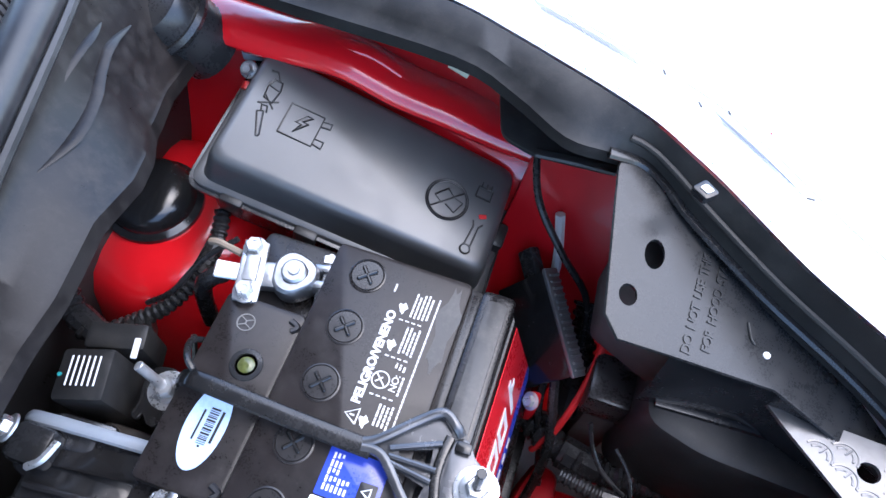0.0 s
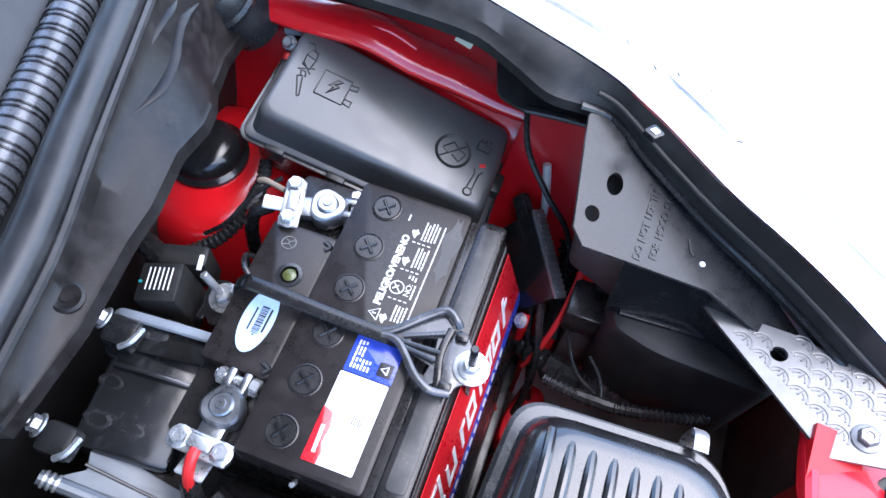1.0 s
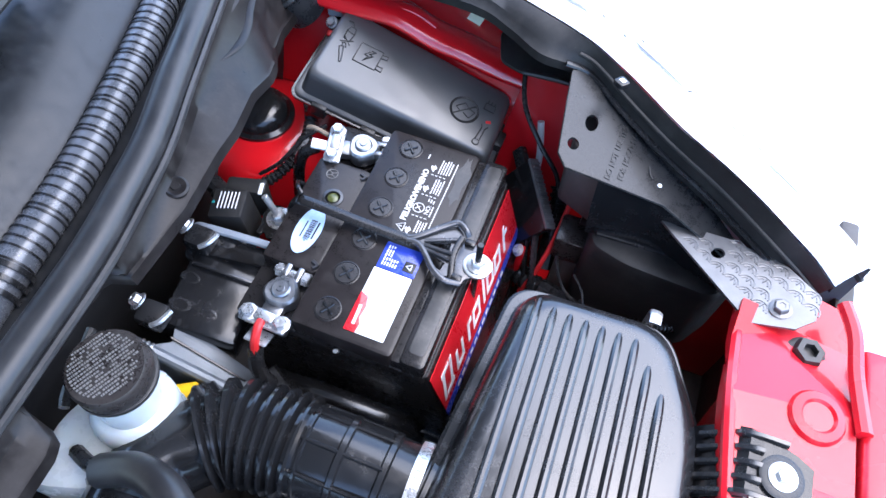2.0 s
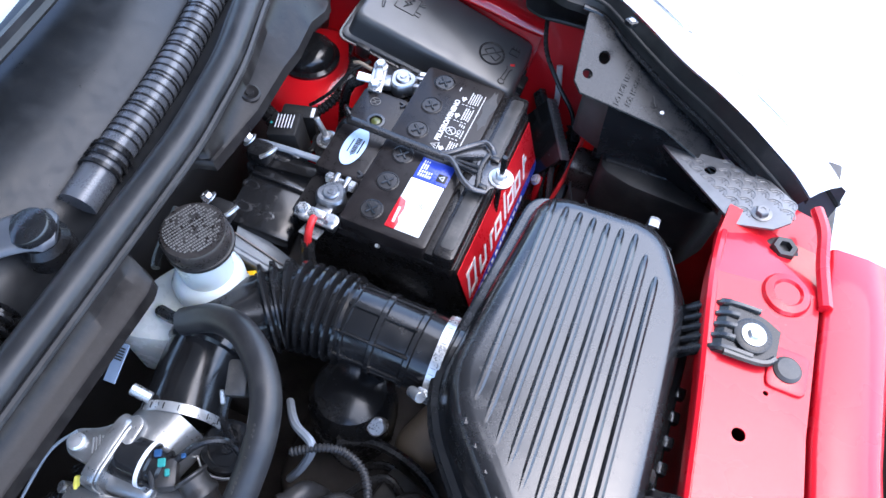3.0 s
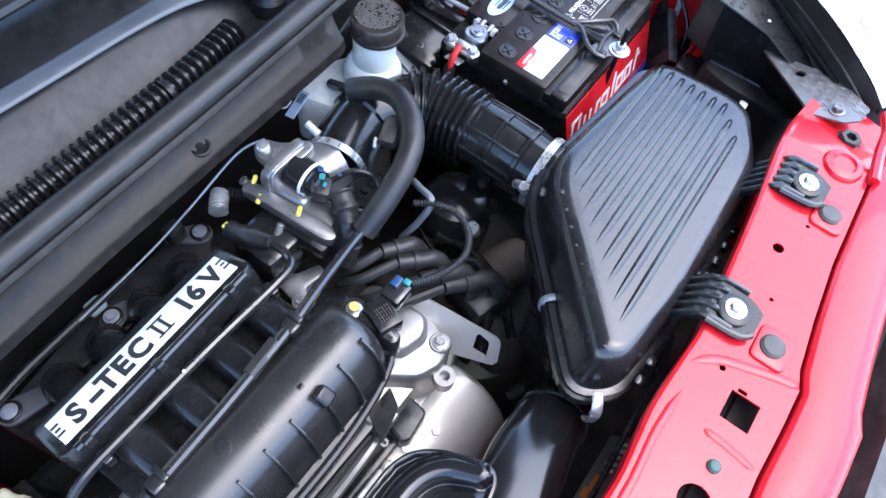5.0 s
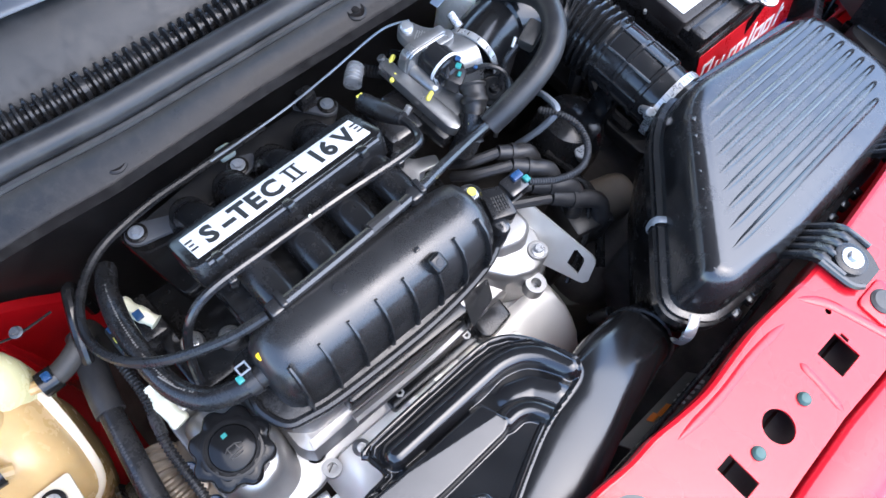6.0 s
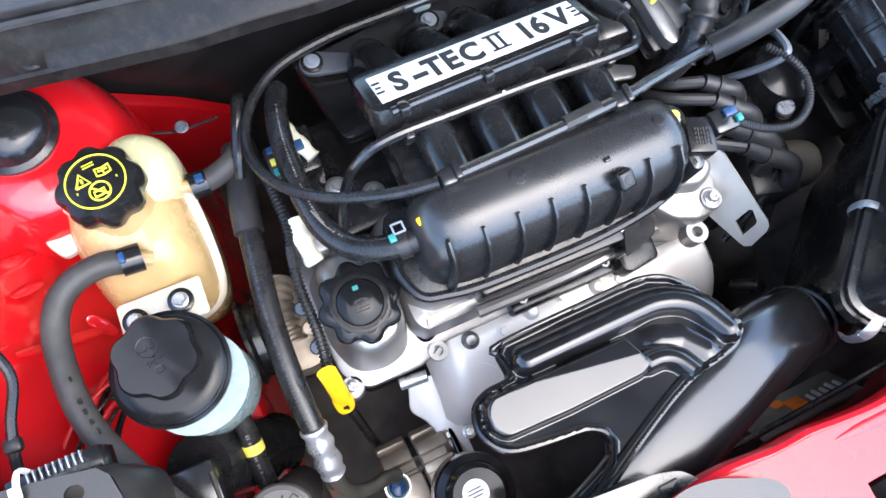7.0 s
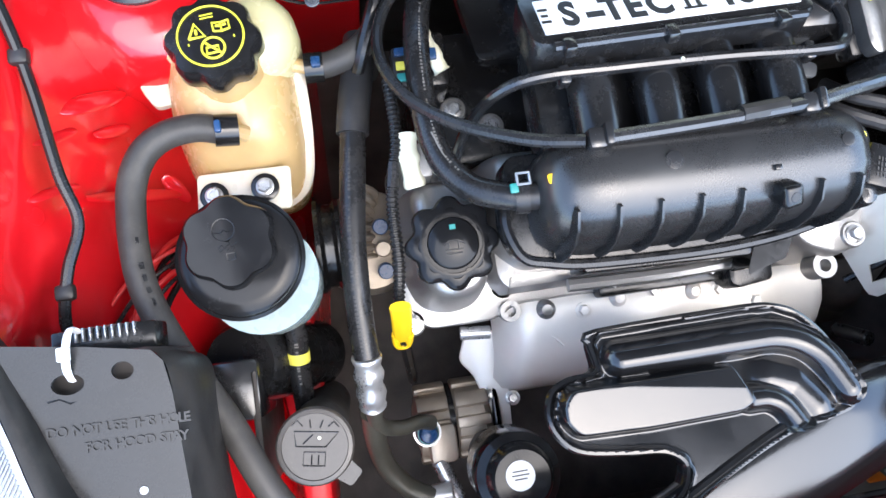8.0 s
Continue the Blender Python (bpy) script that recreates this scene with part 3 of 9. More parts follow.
    part("rubber", tube([(-0.308, -0.46, 1.003), (-0.303, -0.25, 1.005), (-0.306, -0.12, 1.006), (-0.320, 0.02, 1.006), (-0.338, 0.12, 1.002)], 0.006, 6, 6), HOSE, w)
    # windscreen and its black foot
    bm = bmesh.new()
    rows = []
    for i in range(25):
        y = -1.0 + 1.4 * i / 24
        b = 0.16 * ((y + 0.335) / 0.7) ** 2
        rows.append([(-0.318 - b, y, 0.992), (-0.42 - b, y, 1.045), (-0.75 - b, y, 1.26), (-0.95 - b, y, 1.40)])
    rings(bm, rows, False, False, closed=False)
    bmesh.ops.recalc_face_normals(bm, faces=bm.faces)
    bmesh.ops.solidify(bm, geom=bm.faces[:], thickness=0.005)
    solo("windscreen", bm, GLASS, "pale reflecting windscreen glass above the cowl", "windscreen", kind="structure")


# ---- front panel ----
FRONTZ = 0.932


def drop(y):
    u = max(0.0, min(1.0, (y - 0.005) / 0.085))
    return 0.033 * u * u * (3 - 2 * u)


def sunk(x, y):
    d = drop(y)
    return x + 0.5 * d, y + 0.5 * d


def build_front():
    t = thing("radiator_support", (0.39, -0.3, 0.90), "bright red painted front panel with holes and plugs", "front panel", kind="structure")
    inner = [(0.318, 0.098), (0.326, 0.02), (0.340, -0.09), (0.349, -0.19), (0.3525, -0.245), (0.351, -0.275), (0.349, -0.325), (0.3515, -0.360), (0.3545, -0.397), (0.3525, -0.43), (0.349, -0.46), (0.349, -0.49), (0.345, -0.54), (0.352, -0.62), (0.358, -0.72)]
    outer = [(0.445, -0.72), (0.449, -0.60), (0.446, -0.45), (0.4425, -0.395), (0.440, -0.33), (0.4415, -0.278), (0.4415, -0.240), (0.435, -0.222), (0.428, -0.17), (0.421, -0.10), (0.414, 0.03), (0.408, 0.085), (0.40, 0.125), (0.36, 0.135), (0.325, 0.125)]
    holes = [disc_poly(0.372, -0.117, 0.0055), disc_poly(0.407, -0.377, 0.0140, 26), rect_poly(0.394, -0.302, 0.420, -0.274), rect_poly(0.393, -0.4415, 0.422, -0.4245), disc_poly(0.386, -0.075, 0.0022, 8),
             disc_poly(0.388, -0.173, 0.0022, 8), rect_poly(0.398, -0.2730, 0.406, -0.2695), disc_poly(0.379, -0.262, 0.003, 10), disc_poly(0.40, -0.56, 0.012), disc_poly(0.40, -0.65, 0.012)]
    inner, outer = [sunk(*p) for p in inner], [sunk(*p) for p in outer]
    sheet = plate(inner + outer, holes, 0.002, FRONTZ, lambda x, y: -drop(y - 0.013))
    part("top_sheet", sheet, RED, t, smooth=False)
    # rolled inner edge and its web
    pts = [(x, y, FRONTZ - 0.0052 - drop(y - 0.013)) for x, y in [sunk(0.326, 0.122), sunk(0.316, 0.105)] + inner]
    part("rolled_edge", tube(pts, 0.005, 8, 5), RED, t)
    bm = bmesh.new()
    path = spline([(x, y, 0) for x, y in inner], 4)
    rings(bm, [[(p.x - 0.0045, p.y, FRONTZ - 0.006 - drop(p.y - 0.013)), (p.x - 0.004, p.y, FRONTZ - 0.020), (p.x + 0.030, p.y, FRONTZ - 0.026), (p.x + 0.062, p.y, 0.60)] for p in path], False, False, closed=False)
    part("web", bm, SHADERED, t)
    # raised pads
    for x, y, r in ((0.398, -0.05, 0.019), (0.406, -0.218, 0.019)):
        part("pad", slab([(x - r * 0.8, y - r), (x + r * 0.9, y - r), (x + r * 0.9, y + r), (x - r * 0.8, y + r)], FRONTZ - 0.001, FRONTZ + 0.003, 0.002, 0.007), RED, t)
        part("plug", lathe([(0.0115, 0.003), (0.0115, 0.0045), (0.009, 0.0065), (0.001, 0.007)], pose(x, y, FRONTZ), 22), FADED, t, "grey plastic plug")
    part("left_swage", lathe([(0.021, 0.0), (0.019, 0.003), (0.013, 0.0045), (0.011, 0.002), (0.002, 0.002)], pose(0.3885, 0.0225, FRONTZ - drop(0.012)), 26), RED, t)
    for x, y in ((0.408, -0.343), (0.408, -0.407)):
        part("rivet", lathe([(0.006, 0), (0.0058, 0.002), (0.004, 0.004), (0.0015, 0.0045)], pose(x, y, FRONTZ), 16), RIVET, t, "green-grey plastic rivet")
    # front lip, behind a dark joint
    lip = [(p[0] + 0.0065, p[1]) for p in outer[:12]]
    bm = bmesh.new()
    rows = []
    for x, y in reversed(lip):
        z = -0.6 * drop(y - 0.013)
        rows.append([(x - 0.004, y, FRONTZ - 0.03 + z), (x - 0.0035, y, FRONTZ - 0.001 + z), (x - 0.0025, y, FRONTZ + 0.0025 + z), (x + 0.001, y, FRONTZ + 0.0042 + z), (x + 0.028, y, FRONTZ + 0.005 + z), (x + 0.046, y, FRONTZ + 0.002 + z), (x + 0.054, y, FRONTZ - 0.005 + z), (x + 0.058, y, FRONTZ - 0.04 + z)])
    rings(bm, rows, False, False, closed=False)
    part("front_lip", bm, RED, t, angle=1.0)
    part("end_curl", tube([(0.404, 0.130, FRONTZ - 0.006), (0.413, 0.104, FRONTZ - 0.005), (0.416, 0.066, FRONTZ - 0.004), (0.421, 0.02, FRONTZ + 0.002)], 0.006, 8, 6), RED, t)
    # pressed step beside the front pad and a short swage
    for pts, r in (([(0.353, -0.275), (0.373, -0.2575), (0.404, -0.246), (0.433, -0.2375), (0.4395, -0.240)], 0.0042), ([(0.388, -0.3205), (0.4085, -0.3215), (0.4375, -0.326)], 0.0032), ([(0.360, -0.30), (0.3575, -0.345), (0.3605, -0.395), (0.3590, -0.45)], 0.0035)):
        part("pressed_step", tube([(x, y, FRONTZ - 0.0004) for x, y in pts], r, 12, 6, flat=0.42, radius=lambda u, i, r=r: 0.0006 + r * min(1, 6 * u, 6 * (1 - u))), RED, t)
    # hexagon bolt, black
    b = thing("hexagon_bolt", (0.386, 0.084, FRONTZ + 0.004 - drop(0.0765)), "black hexagon socket bolt on the red panel", "bolt")
    part("head", lathe([(0.0125, 0.0), (0.0125, 0.009), (0.011, 0.012), (0.0062, 0.012), (0.0058, 0.006), (0.001, 0.006)], pose(0.386, 0.084, FRONTZ + 0.004 - drop(0.0765), 0, 0, 12), 6), PLASTIC2, b, smooth=False)
    part("collar", lathe([(0.016, 0.0), (0.016, 0.002), (0.013, 0.003)], pose(0.386, 0.084, FRONTZ + 0.004 - drop(0.0765)), 24), PLASTIC2, b)
    # radiator below and grille in front
    r = thing("radiator", (0.37, -0.33, 0.5), "dark radiator core below the red front panel", "radiator")
    part("core", rbox((0.425, -0.33, 0.70), (0.035, 0.80, 0.40), 0.003), DARK, r)
    # dark box added under the panel, so no ground shows through its holes
    part("hole_backing_box", rbox((0.425, -0.33, 0.875), (0.06, 0.84, 0.035), 0.008), DARK, r)
    part("sticker", rbox((0.368, -0.345, 0.742), (0.003, 0.120, 0.046), 0.001, m=pose(0, 0, 0, 0, 30, 0)), WORN, r, "grey warning sticker with orange fields")
    part("orange_field", rbox((0.3662, -0.346, 0.743), (0.003, 0.018, 0.016), 0.0005, m=pose(0, 0, 0, 0, 30, 0)), ORANGE, r, "orange label field")
    part("orange_field", rbox((0.3618, -0.359, 0.734), (0.003, 0.012, 0.010), 0.0005, m=pose(0, 0, 0, 0, 30, 0)), ORANGE, r, "orange label field")
    for k in range(5):
        part("label_bar", rbox((0.3682, -0.330 + 0.0085 * k, 0.747), (0.003, 0.0035, 0.014 + 0.004 * (k % 2)), 0.0003, 1, pose(0, 0, 0, 0, 30, 0)), PRINT, r)
    part("harness", tube([(0.345, -0.20, 0.83), (0.352, -0.30, 0.83), (0.357, -0.38, 0.82), (0.36, -0.48, 0.81)], 0.003, 8), HOSE, r)
    bm = bmesh.new()
    rows = []
    for i in range(20):
        y = 0.12 - 0.85 * i / 19
        x = 0.524 + 0.02 * (1 - ((y + 0.335) / 0.46) ** 2)
        rows.append([(x - 0.022, y, 0.86), (x - 0.010, y, 0.898), (x + 0.012, y, 0.892), (x + 0.03, y, 0.85), (x + 0.035, y, 0.55)])
    rings(bm, rows, False, False, closed=False)
    solo("front_grille", bm, FADED, "grey plastic grille top in front of the red panel", "grille", kind="structure")


# ---- headlamps ----
def build_headlamp_left():
    t = thing("headlamp", (0.25, 0.28, 0.80), "clear headlamp with a black housing flange and bracket", "headlamp", "headlamps")
    inner = [(-0.22, 0.345, 0.925), (-0.10, 0.328, 0.940), (0.016, 0.313, 0.952), (0.06, 0.298, 0.951), (0.097, 0.280, 0.948), (0.124, 0.282, 0.944), (0.146, 0.286, 0.938), (0.165, 0.276, 0.934), (0.182, 0.262, 0.931), (0.232, 0.233, 0.921), (0.285, 0.207, 0.912), (0.318, 0.186, 0.908), (0.345, 0.166, 0.906), (0.366, 0.157, 0.898), (0.388, 0.147, 0.89)]
    mid = [(-0.20, 0.385, 0.935), (-0.08, 0.368, 0.952), (0.005, 0.346, 0.961), (0.045, 0.333, 0.962), (0.085, 0.319, 0.962), (0.115, 0.309, 0.961), (0.144, 0.297, 0.960), (0.167, 0.284, 0.958), (0.190, 0.270, 0.956), (0.240, 0.235, 0.952), (0.283, 0.210, 0.950), (0.320, 0.190, 0.944), (0.352, 0.172, 0.936), (0.378, 0.162, 0.925), (0.400, 0.152, 0.912)]
    a, b = spline(inner, 4), spline(mid, 4)
    bm = bmesh.new()
    rings(bm, [[p - Vector((0, 0, 0.010)), p - Vector((0, 0, 0.003)), p, p.lerp(q, 0.3) + Vector((0, 0, 0.001)), p.lerp(q, 0.34) + Vector((0, 0, 0.003)), q + Vector((0, 0, 0.001)), q + Vector((0.002, 0.002, -0.01))] for p, q in zip(a, b)], False, False, closed=False)
    part("housing_flange", bm, LAMPBLACK, t, "black plastic housing flange", angle=0.9)
    # black strip laid along the inner edge as the shadow gap to the panel
    part("shadow_gap_strip", tube([p.lerp(q, -0.03) + Vector((0, 0, 0.001)) for p, q in zip(a, b)][20:], 0.0040, 8, 1, curve=False, flat=0.7), INKBLACK, t, "black strip standing for the shadow gap")
    part("flange_ridge", tube([(p.lerp(q, 0.33) + Vector((0, 0, 0.004))) for p, q in zip(a, b)][22:], 0.0022, 8, 1, curve=False), LAMPBLACK, t)
    n = Vector((0.62, 0.78, 0))
    bm = bmesh.new()
    rows = []
    for q in b:
        o = q + n * 0.0015
        rows.append([o + Vector((0, 0, 0.002)), o + n * 0.010 + Vector((0, 0, 0.003)), o + n * 0.030 - Vector((0, 0, 0.002)), o + n * 0.055 - Vector((0, 0, 0.014)), o + n * 0.078 - Vector((0, 0, 0.036)), o + n * 0.095 - Vector((0, 0, 0.075)), o + n * 0.104 - Vector((0, 0, 0.14)), o + n * 0.10 - Vector((0, 0, 0.25))])
    rings(bm, rows, False, False, closed=False)
    part("lens", bm, LENS, t, "clear glossy headlamp lens", angle=1.2)
    part("lens_rim", tube([q + n * 0.0965 - Vector((0, 0, 0.074)) for q in b], 0.0035, 8, 1, curve=False), GREYHOSE, t, "grey sealing rim")
    part("lens_step", tube([q + n * 0.056 - Vector((0, 0, 0.0125)) for q in b], 0.0008, 6, 1, curve=False), PRINT, t)
    bm = bmesh.new()
    for q in b[6:]:
        o = q + n * 0.0045 + Vector((0, 0, 0.0034))
        add_to(bm, rbox(o, (0.0005, 0.0012, 0.0006), 0, m=pose(0, 0, 0, 0, 0, 40)))
    part("lens_ticks", bm, GREYSTEEL, t)
    bm = bmesh.new()
    for k in range(120):
        u = 10 + 36 * k / 119
        i = int(u)
        q = b[min(i, len(b) - 1)].lerp(b[min(i + 1, len(b) - 1)], u - i)
        if (k // 26) % 2 == 0:
            add_to(bm, rbox(q + n * 0.042 - Vector((0, 0, 0.0052)), (0.0010, 0.011, 0.0008), 0, m=pose(0, 0, 0, 18, 0, 62)))
    part("reflector_grid", bm, PRINT, t, "fine grey reflector grid")["kind"] = "stuff"
    rnd = random.Random(12)
    for k in range(9):
        q = b[20 + 2 * k] + n * (0.03 + 0.03 * rnd.random())
        q.z -= 0.004
        part("lens_chip", rbox(q, (0.004 * rnd.random() + 0.0012, 0.0012, 0.0008), 0.0002, 1, pose(0, 0, 0, 0, 0, 180 * rnd.random())), COPPER if k in (4, 5) else GREYHOSE, t)
    # bracket panel
    zf = lambda x, y: -0.25 * (x - 0.134) + 0.075 * (y - 0.275)
    poly = [(0.147, 0.186), (0.156, 0.176), (0.188, 0.180), (0.250, 0.187), (0.300, 0.172), (0.335, 0.160), (0.345, 0.170), (0.300, 0.205), (0.24, 0.236), (0.187, 0.266), (0.165, 0.284), (0.146, 0.290), (0.134, 0.285), (0.133, 0.276)]
    holes = [disc_poly(0.1655, 0.232, 0.0062, 16, 0.0095), disc_poly(0.156, 0.2015, 0.0055, 16, 0.0065)]
    part("bracket_panel", plate(poly, holes, 0.003, 0.941, zf), PANEL, t, "smooth black bracket panel", smooth=False)
    part("panel_edge", tube([(x, y, 0.9395 + zf(x, y)) for x, y in poly[11:] + poly[:6]], 0.0016, 6, 2, curve=False), PANEL, t)
    bm = bmesh.new()
    path = spline([(x, y, 0) for x, y in (poly[2], poly[3], poly[4], poly[5])], 4)
    rings(bm, [[(p.x, p.y, 0.938 + zf(p.x, p.y)), (p.x + 0.002, p.y - 0.001, 0.90 + zf(p.x, p.y)), (p.x + 0.006, p.y + 0.004, 0.83)] for p in path], False, False, closed=False)
    part("panel_skirt", bm, INKBLACK, t)
    tilt = pose(0.197, 0.183, 0.9408 + zf(0.197, 0.183)) @ pose(0, 0, 0, 4.3, 14, 0) @ pose(0, 0, 0, 0, 0, 89)
    lettering("DO NOT USE THIS HOLE", 0.0080, tilt, PANEL, t, 0.0009, 0.88, 0.0002)
    lettering("FOR HOOD STAY", 0.0080, tilt @ pose(0.006, -0.0115, 0), PANEL, t, 0.0009, 0.88, 0.0002)
    part("white_dot", lathe([(0.0022, 0), (0.0020, 0.0008), (0.0003, 0.001)], pose(0.242, 0.203, 0.9415 + zf(0.242, 0.203)), 12), WHITE, t, "small white paint dot")
    part("chalk_scratch", tube([(0.228, 0.217, 0.942 + zf(0.228, 0.217)), (0.231, 0.209, 0.942 + zf(0.231, 0.209)), (0.234, 0.206, 0.942 + zf(0.234, 0.206))], 0.0006, 5), FADED, t)
    # lamp body under the bracket
    part("lamp_body", slab([(0.200, 0.172), (0.24, 0.160), (0.33, 0.156), (0.36, 0.20), (0.30, 0.262), (0.200, 0.262)], 0.72, 0.832, 0.010, 0.012), LAMPBLACK, t, "black lamp body")
    part("body_rib", tube([(0.206, 0.186, 0.8325), (0.245, 0.188, 0.8325), (0.305, 0.190, 0.8325)], 0.0040, 8, 5, flat=0.6), BLACKSTEEL, t)
    # dark block added behind the panel's holes, to keep bright ground out of them
    part("hole_blocker", slab([(0.156, 0.222), (0.206, 0.200), (0.206, 0.262), (0.165, 0.272), (0.152, 0.272)], 0.82, 0.905, 0.004, 0.006), DARK, t)
    # square clip
    part("flange_clip", slab([(0.171, 0.262), (0.180, 0.256), (0.187, 0.263), (0.178, 0.270)], 0.955, 0.9605, 0.001, 0.002), INKBLACK, t)
    part("flange_clip_socket", slab([(0.175, 0.2625), (0.180, 0.2595), (0.1835, 0.263), (0.1785, 0.266)], 0.9605, 0.9615, 0.0004, 0.001), STEEL, t, "bright clip spring")
    # pale tag at the wing
    part("paper_tag", rbox((0.012, 0.352, 0.902), (0.016, 0.010, 0.001), 0.0003, m=pose(0, 0, 0, 20, 10, -10)), CREAM, t, "small pale paper tag")
    part("shroud", slab([(0.043, 0.344), (0.056, 0.306), (0.080, 0.299), (0.138, 0.303), (0.150, 0.330), (0.10, 0.352)], 0.896, 0.899, 0.001, 0.008, lambda x, y: 0.12 * (y - 0.30)), PLASTIC2, t, "black rubber shroud")
    part("shroud_ridge", tube([(0.082, 0.300, 0.900), (0.108, 0.302, 0.901), (0.136, 0.304, 0.900)], 0.0035, 8, 6, flat=0.6), PLASTIC2, t)


def build_headlamp_right():
    t = thing("headlamp", (0.25, -1.0, 0.80), "clear headlamp with a black bracket and a white cable tie", "headlamp", "headlamps")
    poly = [(0.150, -0.994), (0.1535, -0.985), (0.160, -0.942), (0.167, -0.906), (0.174, -0.900), (0.193, -0.897), (0.256, -0.894), (0.31, -0.886), (0.31, -0.923), (0.2405, -0.957), (0.2005, -0.9705), (0.182, -0.978), (0.161, -0.9865)]
    holes = [disc_poly(0.1765, -0.9225, 0.0052, 16, 0.0062), disc_poly(0.180, -0.9525, 0.006, 16, 0.009)]
    zf = lambda x, y: -0.12 * (x - 0.17) - 0.05 * (y + 0.92)
    part("bracket_panel", plate(poly, holes, 0.003, 0.92, zf), PANEL, t, "smooth black bracket panel", smooth=False)
    bm = bmesh.new()
    path = spline([(x, y, 0) for x, y in poly[3:8]], 4)
    rings(bm, [[(p.x, p.y, 0.9185 + zf(p.x, p.y)), (p.x, p.y + 0.006, 0.905 + zf(p.x, p.y)), (p.x + 0.004, p.y + 0.002, 0.80)] for p in path], False, False, closed=False)
    part("panel_skirt", bm, PLASTIC2, t)
    strokes([[(0.0, 0.0), (0.006, 0.001), (0.012, -0.002), (0.018, 0.0)], [(0.024, 0.002), (0.034, 0.004), (0.040, 0.006)], [(0.046, 0.008), (0.052, 0.010)]], 0.0006, PANEL, t, pose(0.1885, -0.964, 0.9203 + zf(0.1885, -0.964)) @ pose(0, 0, 0, -3, 7, 88), "embossed_mark")
    # added dark blocker, so that the holes above it stay dark
    part("hole_blocker", slab(rect_poly(0.164, -0.99, 0.20, -0.908), 0.80, 0.905, 0.004, 0.006), DARK, t)
    m = pose(0.203, -0.957, 0.9202 + zf(0.203, -0.957)) @ pose(0, 0, 0, -3, 7, 0) @ pose(0, 0, 0, 0, 0, 88) @ pose(-0.010, -0.006, 0)
    lettering("DO NOT USE THIS HOLE", 0.0080, m, PANEL, t, 0.0010, 0.78, 0.0002)
    lettering("FOR HOOD STAY", 0.0080, m @ pose(0.020, -0.0105, 0), PANEL, t, 0.0010, 0.80, 0.0002)
    flange = [(0.128, -1.01, 0.92), (0.150, -0.996, 0.921), (0.1615, -0.9875, 0.922), (0.183, -0.979, 0.923), (0.2015, -0.972, 0.924), (0.2415, -0.9575, 0.926), (0.30, -0.93, 0.928), (0.36, -0.90, 0.925)]
    a = spline(flange, 6)
    n = Vector((0.62, -0.78, 0))
    bm = bmesh.new()
    rings(bm, [[p - n * 0.002 - Vector((0, 0, 0.02)), p - n * 0.001, p + n * 0.002 + Vector((0, 0, 0.005)), p + n * 0.004 + Vector((0, 0, 0.007)), p + n * 0.0095 + Vector((0, 0, 0.0075)), p + n * 0.0105 + Vector((0, 0, 0.002))] for p in a], False, False, closed=False)
    part("housing_flange", bm, LAMPBLACK, t, "black plastic housing flange", angle=0.9)
    bm = bmesh.new()
    rings(bm, [[p + n * 0.011 + Vector((0, 0, 0.006)), p + n * 0.03 + Vector((0, 0, 0.008)), p + n * 0.07 + Vector((0, 0, 0.0)), p + n * 0.11 - Vector((0, 0, 0.04)), p + n * 0.12 - Vector((0, 0, 0.2))] for p in a], False, False, closed=False)
    part("lens", bm, LENS, t, "clear glossy headlamp lens", angle=1.2)
    bm = bmesh.new()
    for k in range(84):
        u = 1 + 36 * k / 83
        p = a[int(u)].lerp(a[int(u) + 1], u - int(u))
        add_to(bm, rbox(p + n * 0.024 + Vector((0, 0, 0.0078)), (0.0009, 0.024, 0.0014), 0, m=pose(0, 0, 0, 0, 0, 62)))
    part("reflector_grid", bm, GREYSTEEL, t, "fine grey reflector grid")["kind"] = "stuff"
    part("white_dot", lathe([(0.0024, 0), (0.0022, 0.0008), (0.0003, 0.001)], pose(0.2465, -0.9193, 0.9205 + zf(0.2465, -0.9193)), 12), WHITE, t, "small white paint dot")
    # cable tie
    c = thing("cable_tie", (0.165, -0.951, 0.92), "white cable tie pulled through the black bracket", "cable tie")
    part("strap", tube([(0.178, -0.9525, 0.914), (0.172, -0.951, 0.924), (0.160, -0.950, 0.926), (0.149, -0.950, 0.918), (0.150, -0.950, 0.905)], 0.0026, 6, 6, flat=0.5), WHITE, c)
    part("lock", rbox((0.163, -0.9503, 0.9285), (0.008, 0.0065, 0.005), 0.001), WHITE, c)
    part("lamp_body", slab([(0.175, -0.96), (0.30, -0.90), (0.34, -0.93), (0.30, -1.02), (0.19, -1.03)], 0.74, 0.885, 0.012, 0.015), PLASTIC, t, "black lamp body")
    # finned ballast at the back
    f = thing("finned_ballast", (0.150, -0.945, 0.80), "small finned metal ballast behind the lamp", "ballast")
    part("case", rbox((0.155, -0.948, 0.856), (0.018, 0.065, 0.03), 0.002), BLACKSTEEL, f)
    for i in range(9):
        part("fin", rbox((0.150, -0.964 + i * 0.0045, 0.870), (0.009, 0.0014, 0.008), 0.0003), STEEL, f)


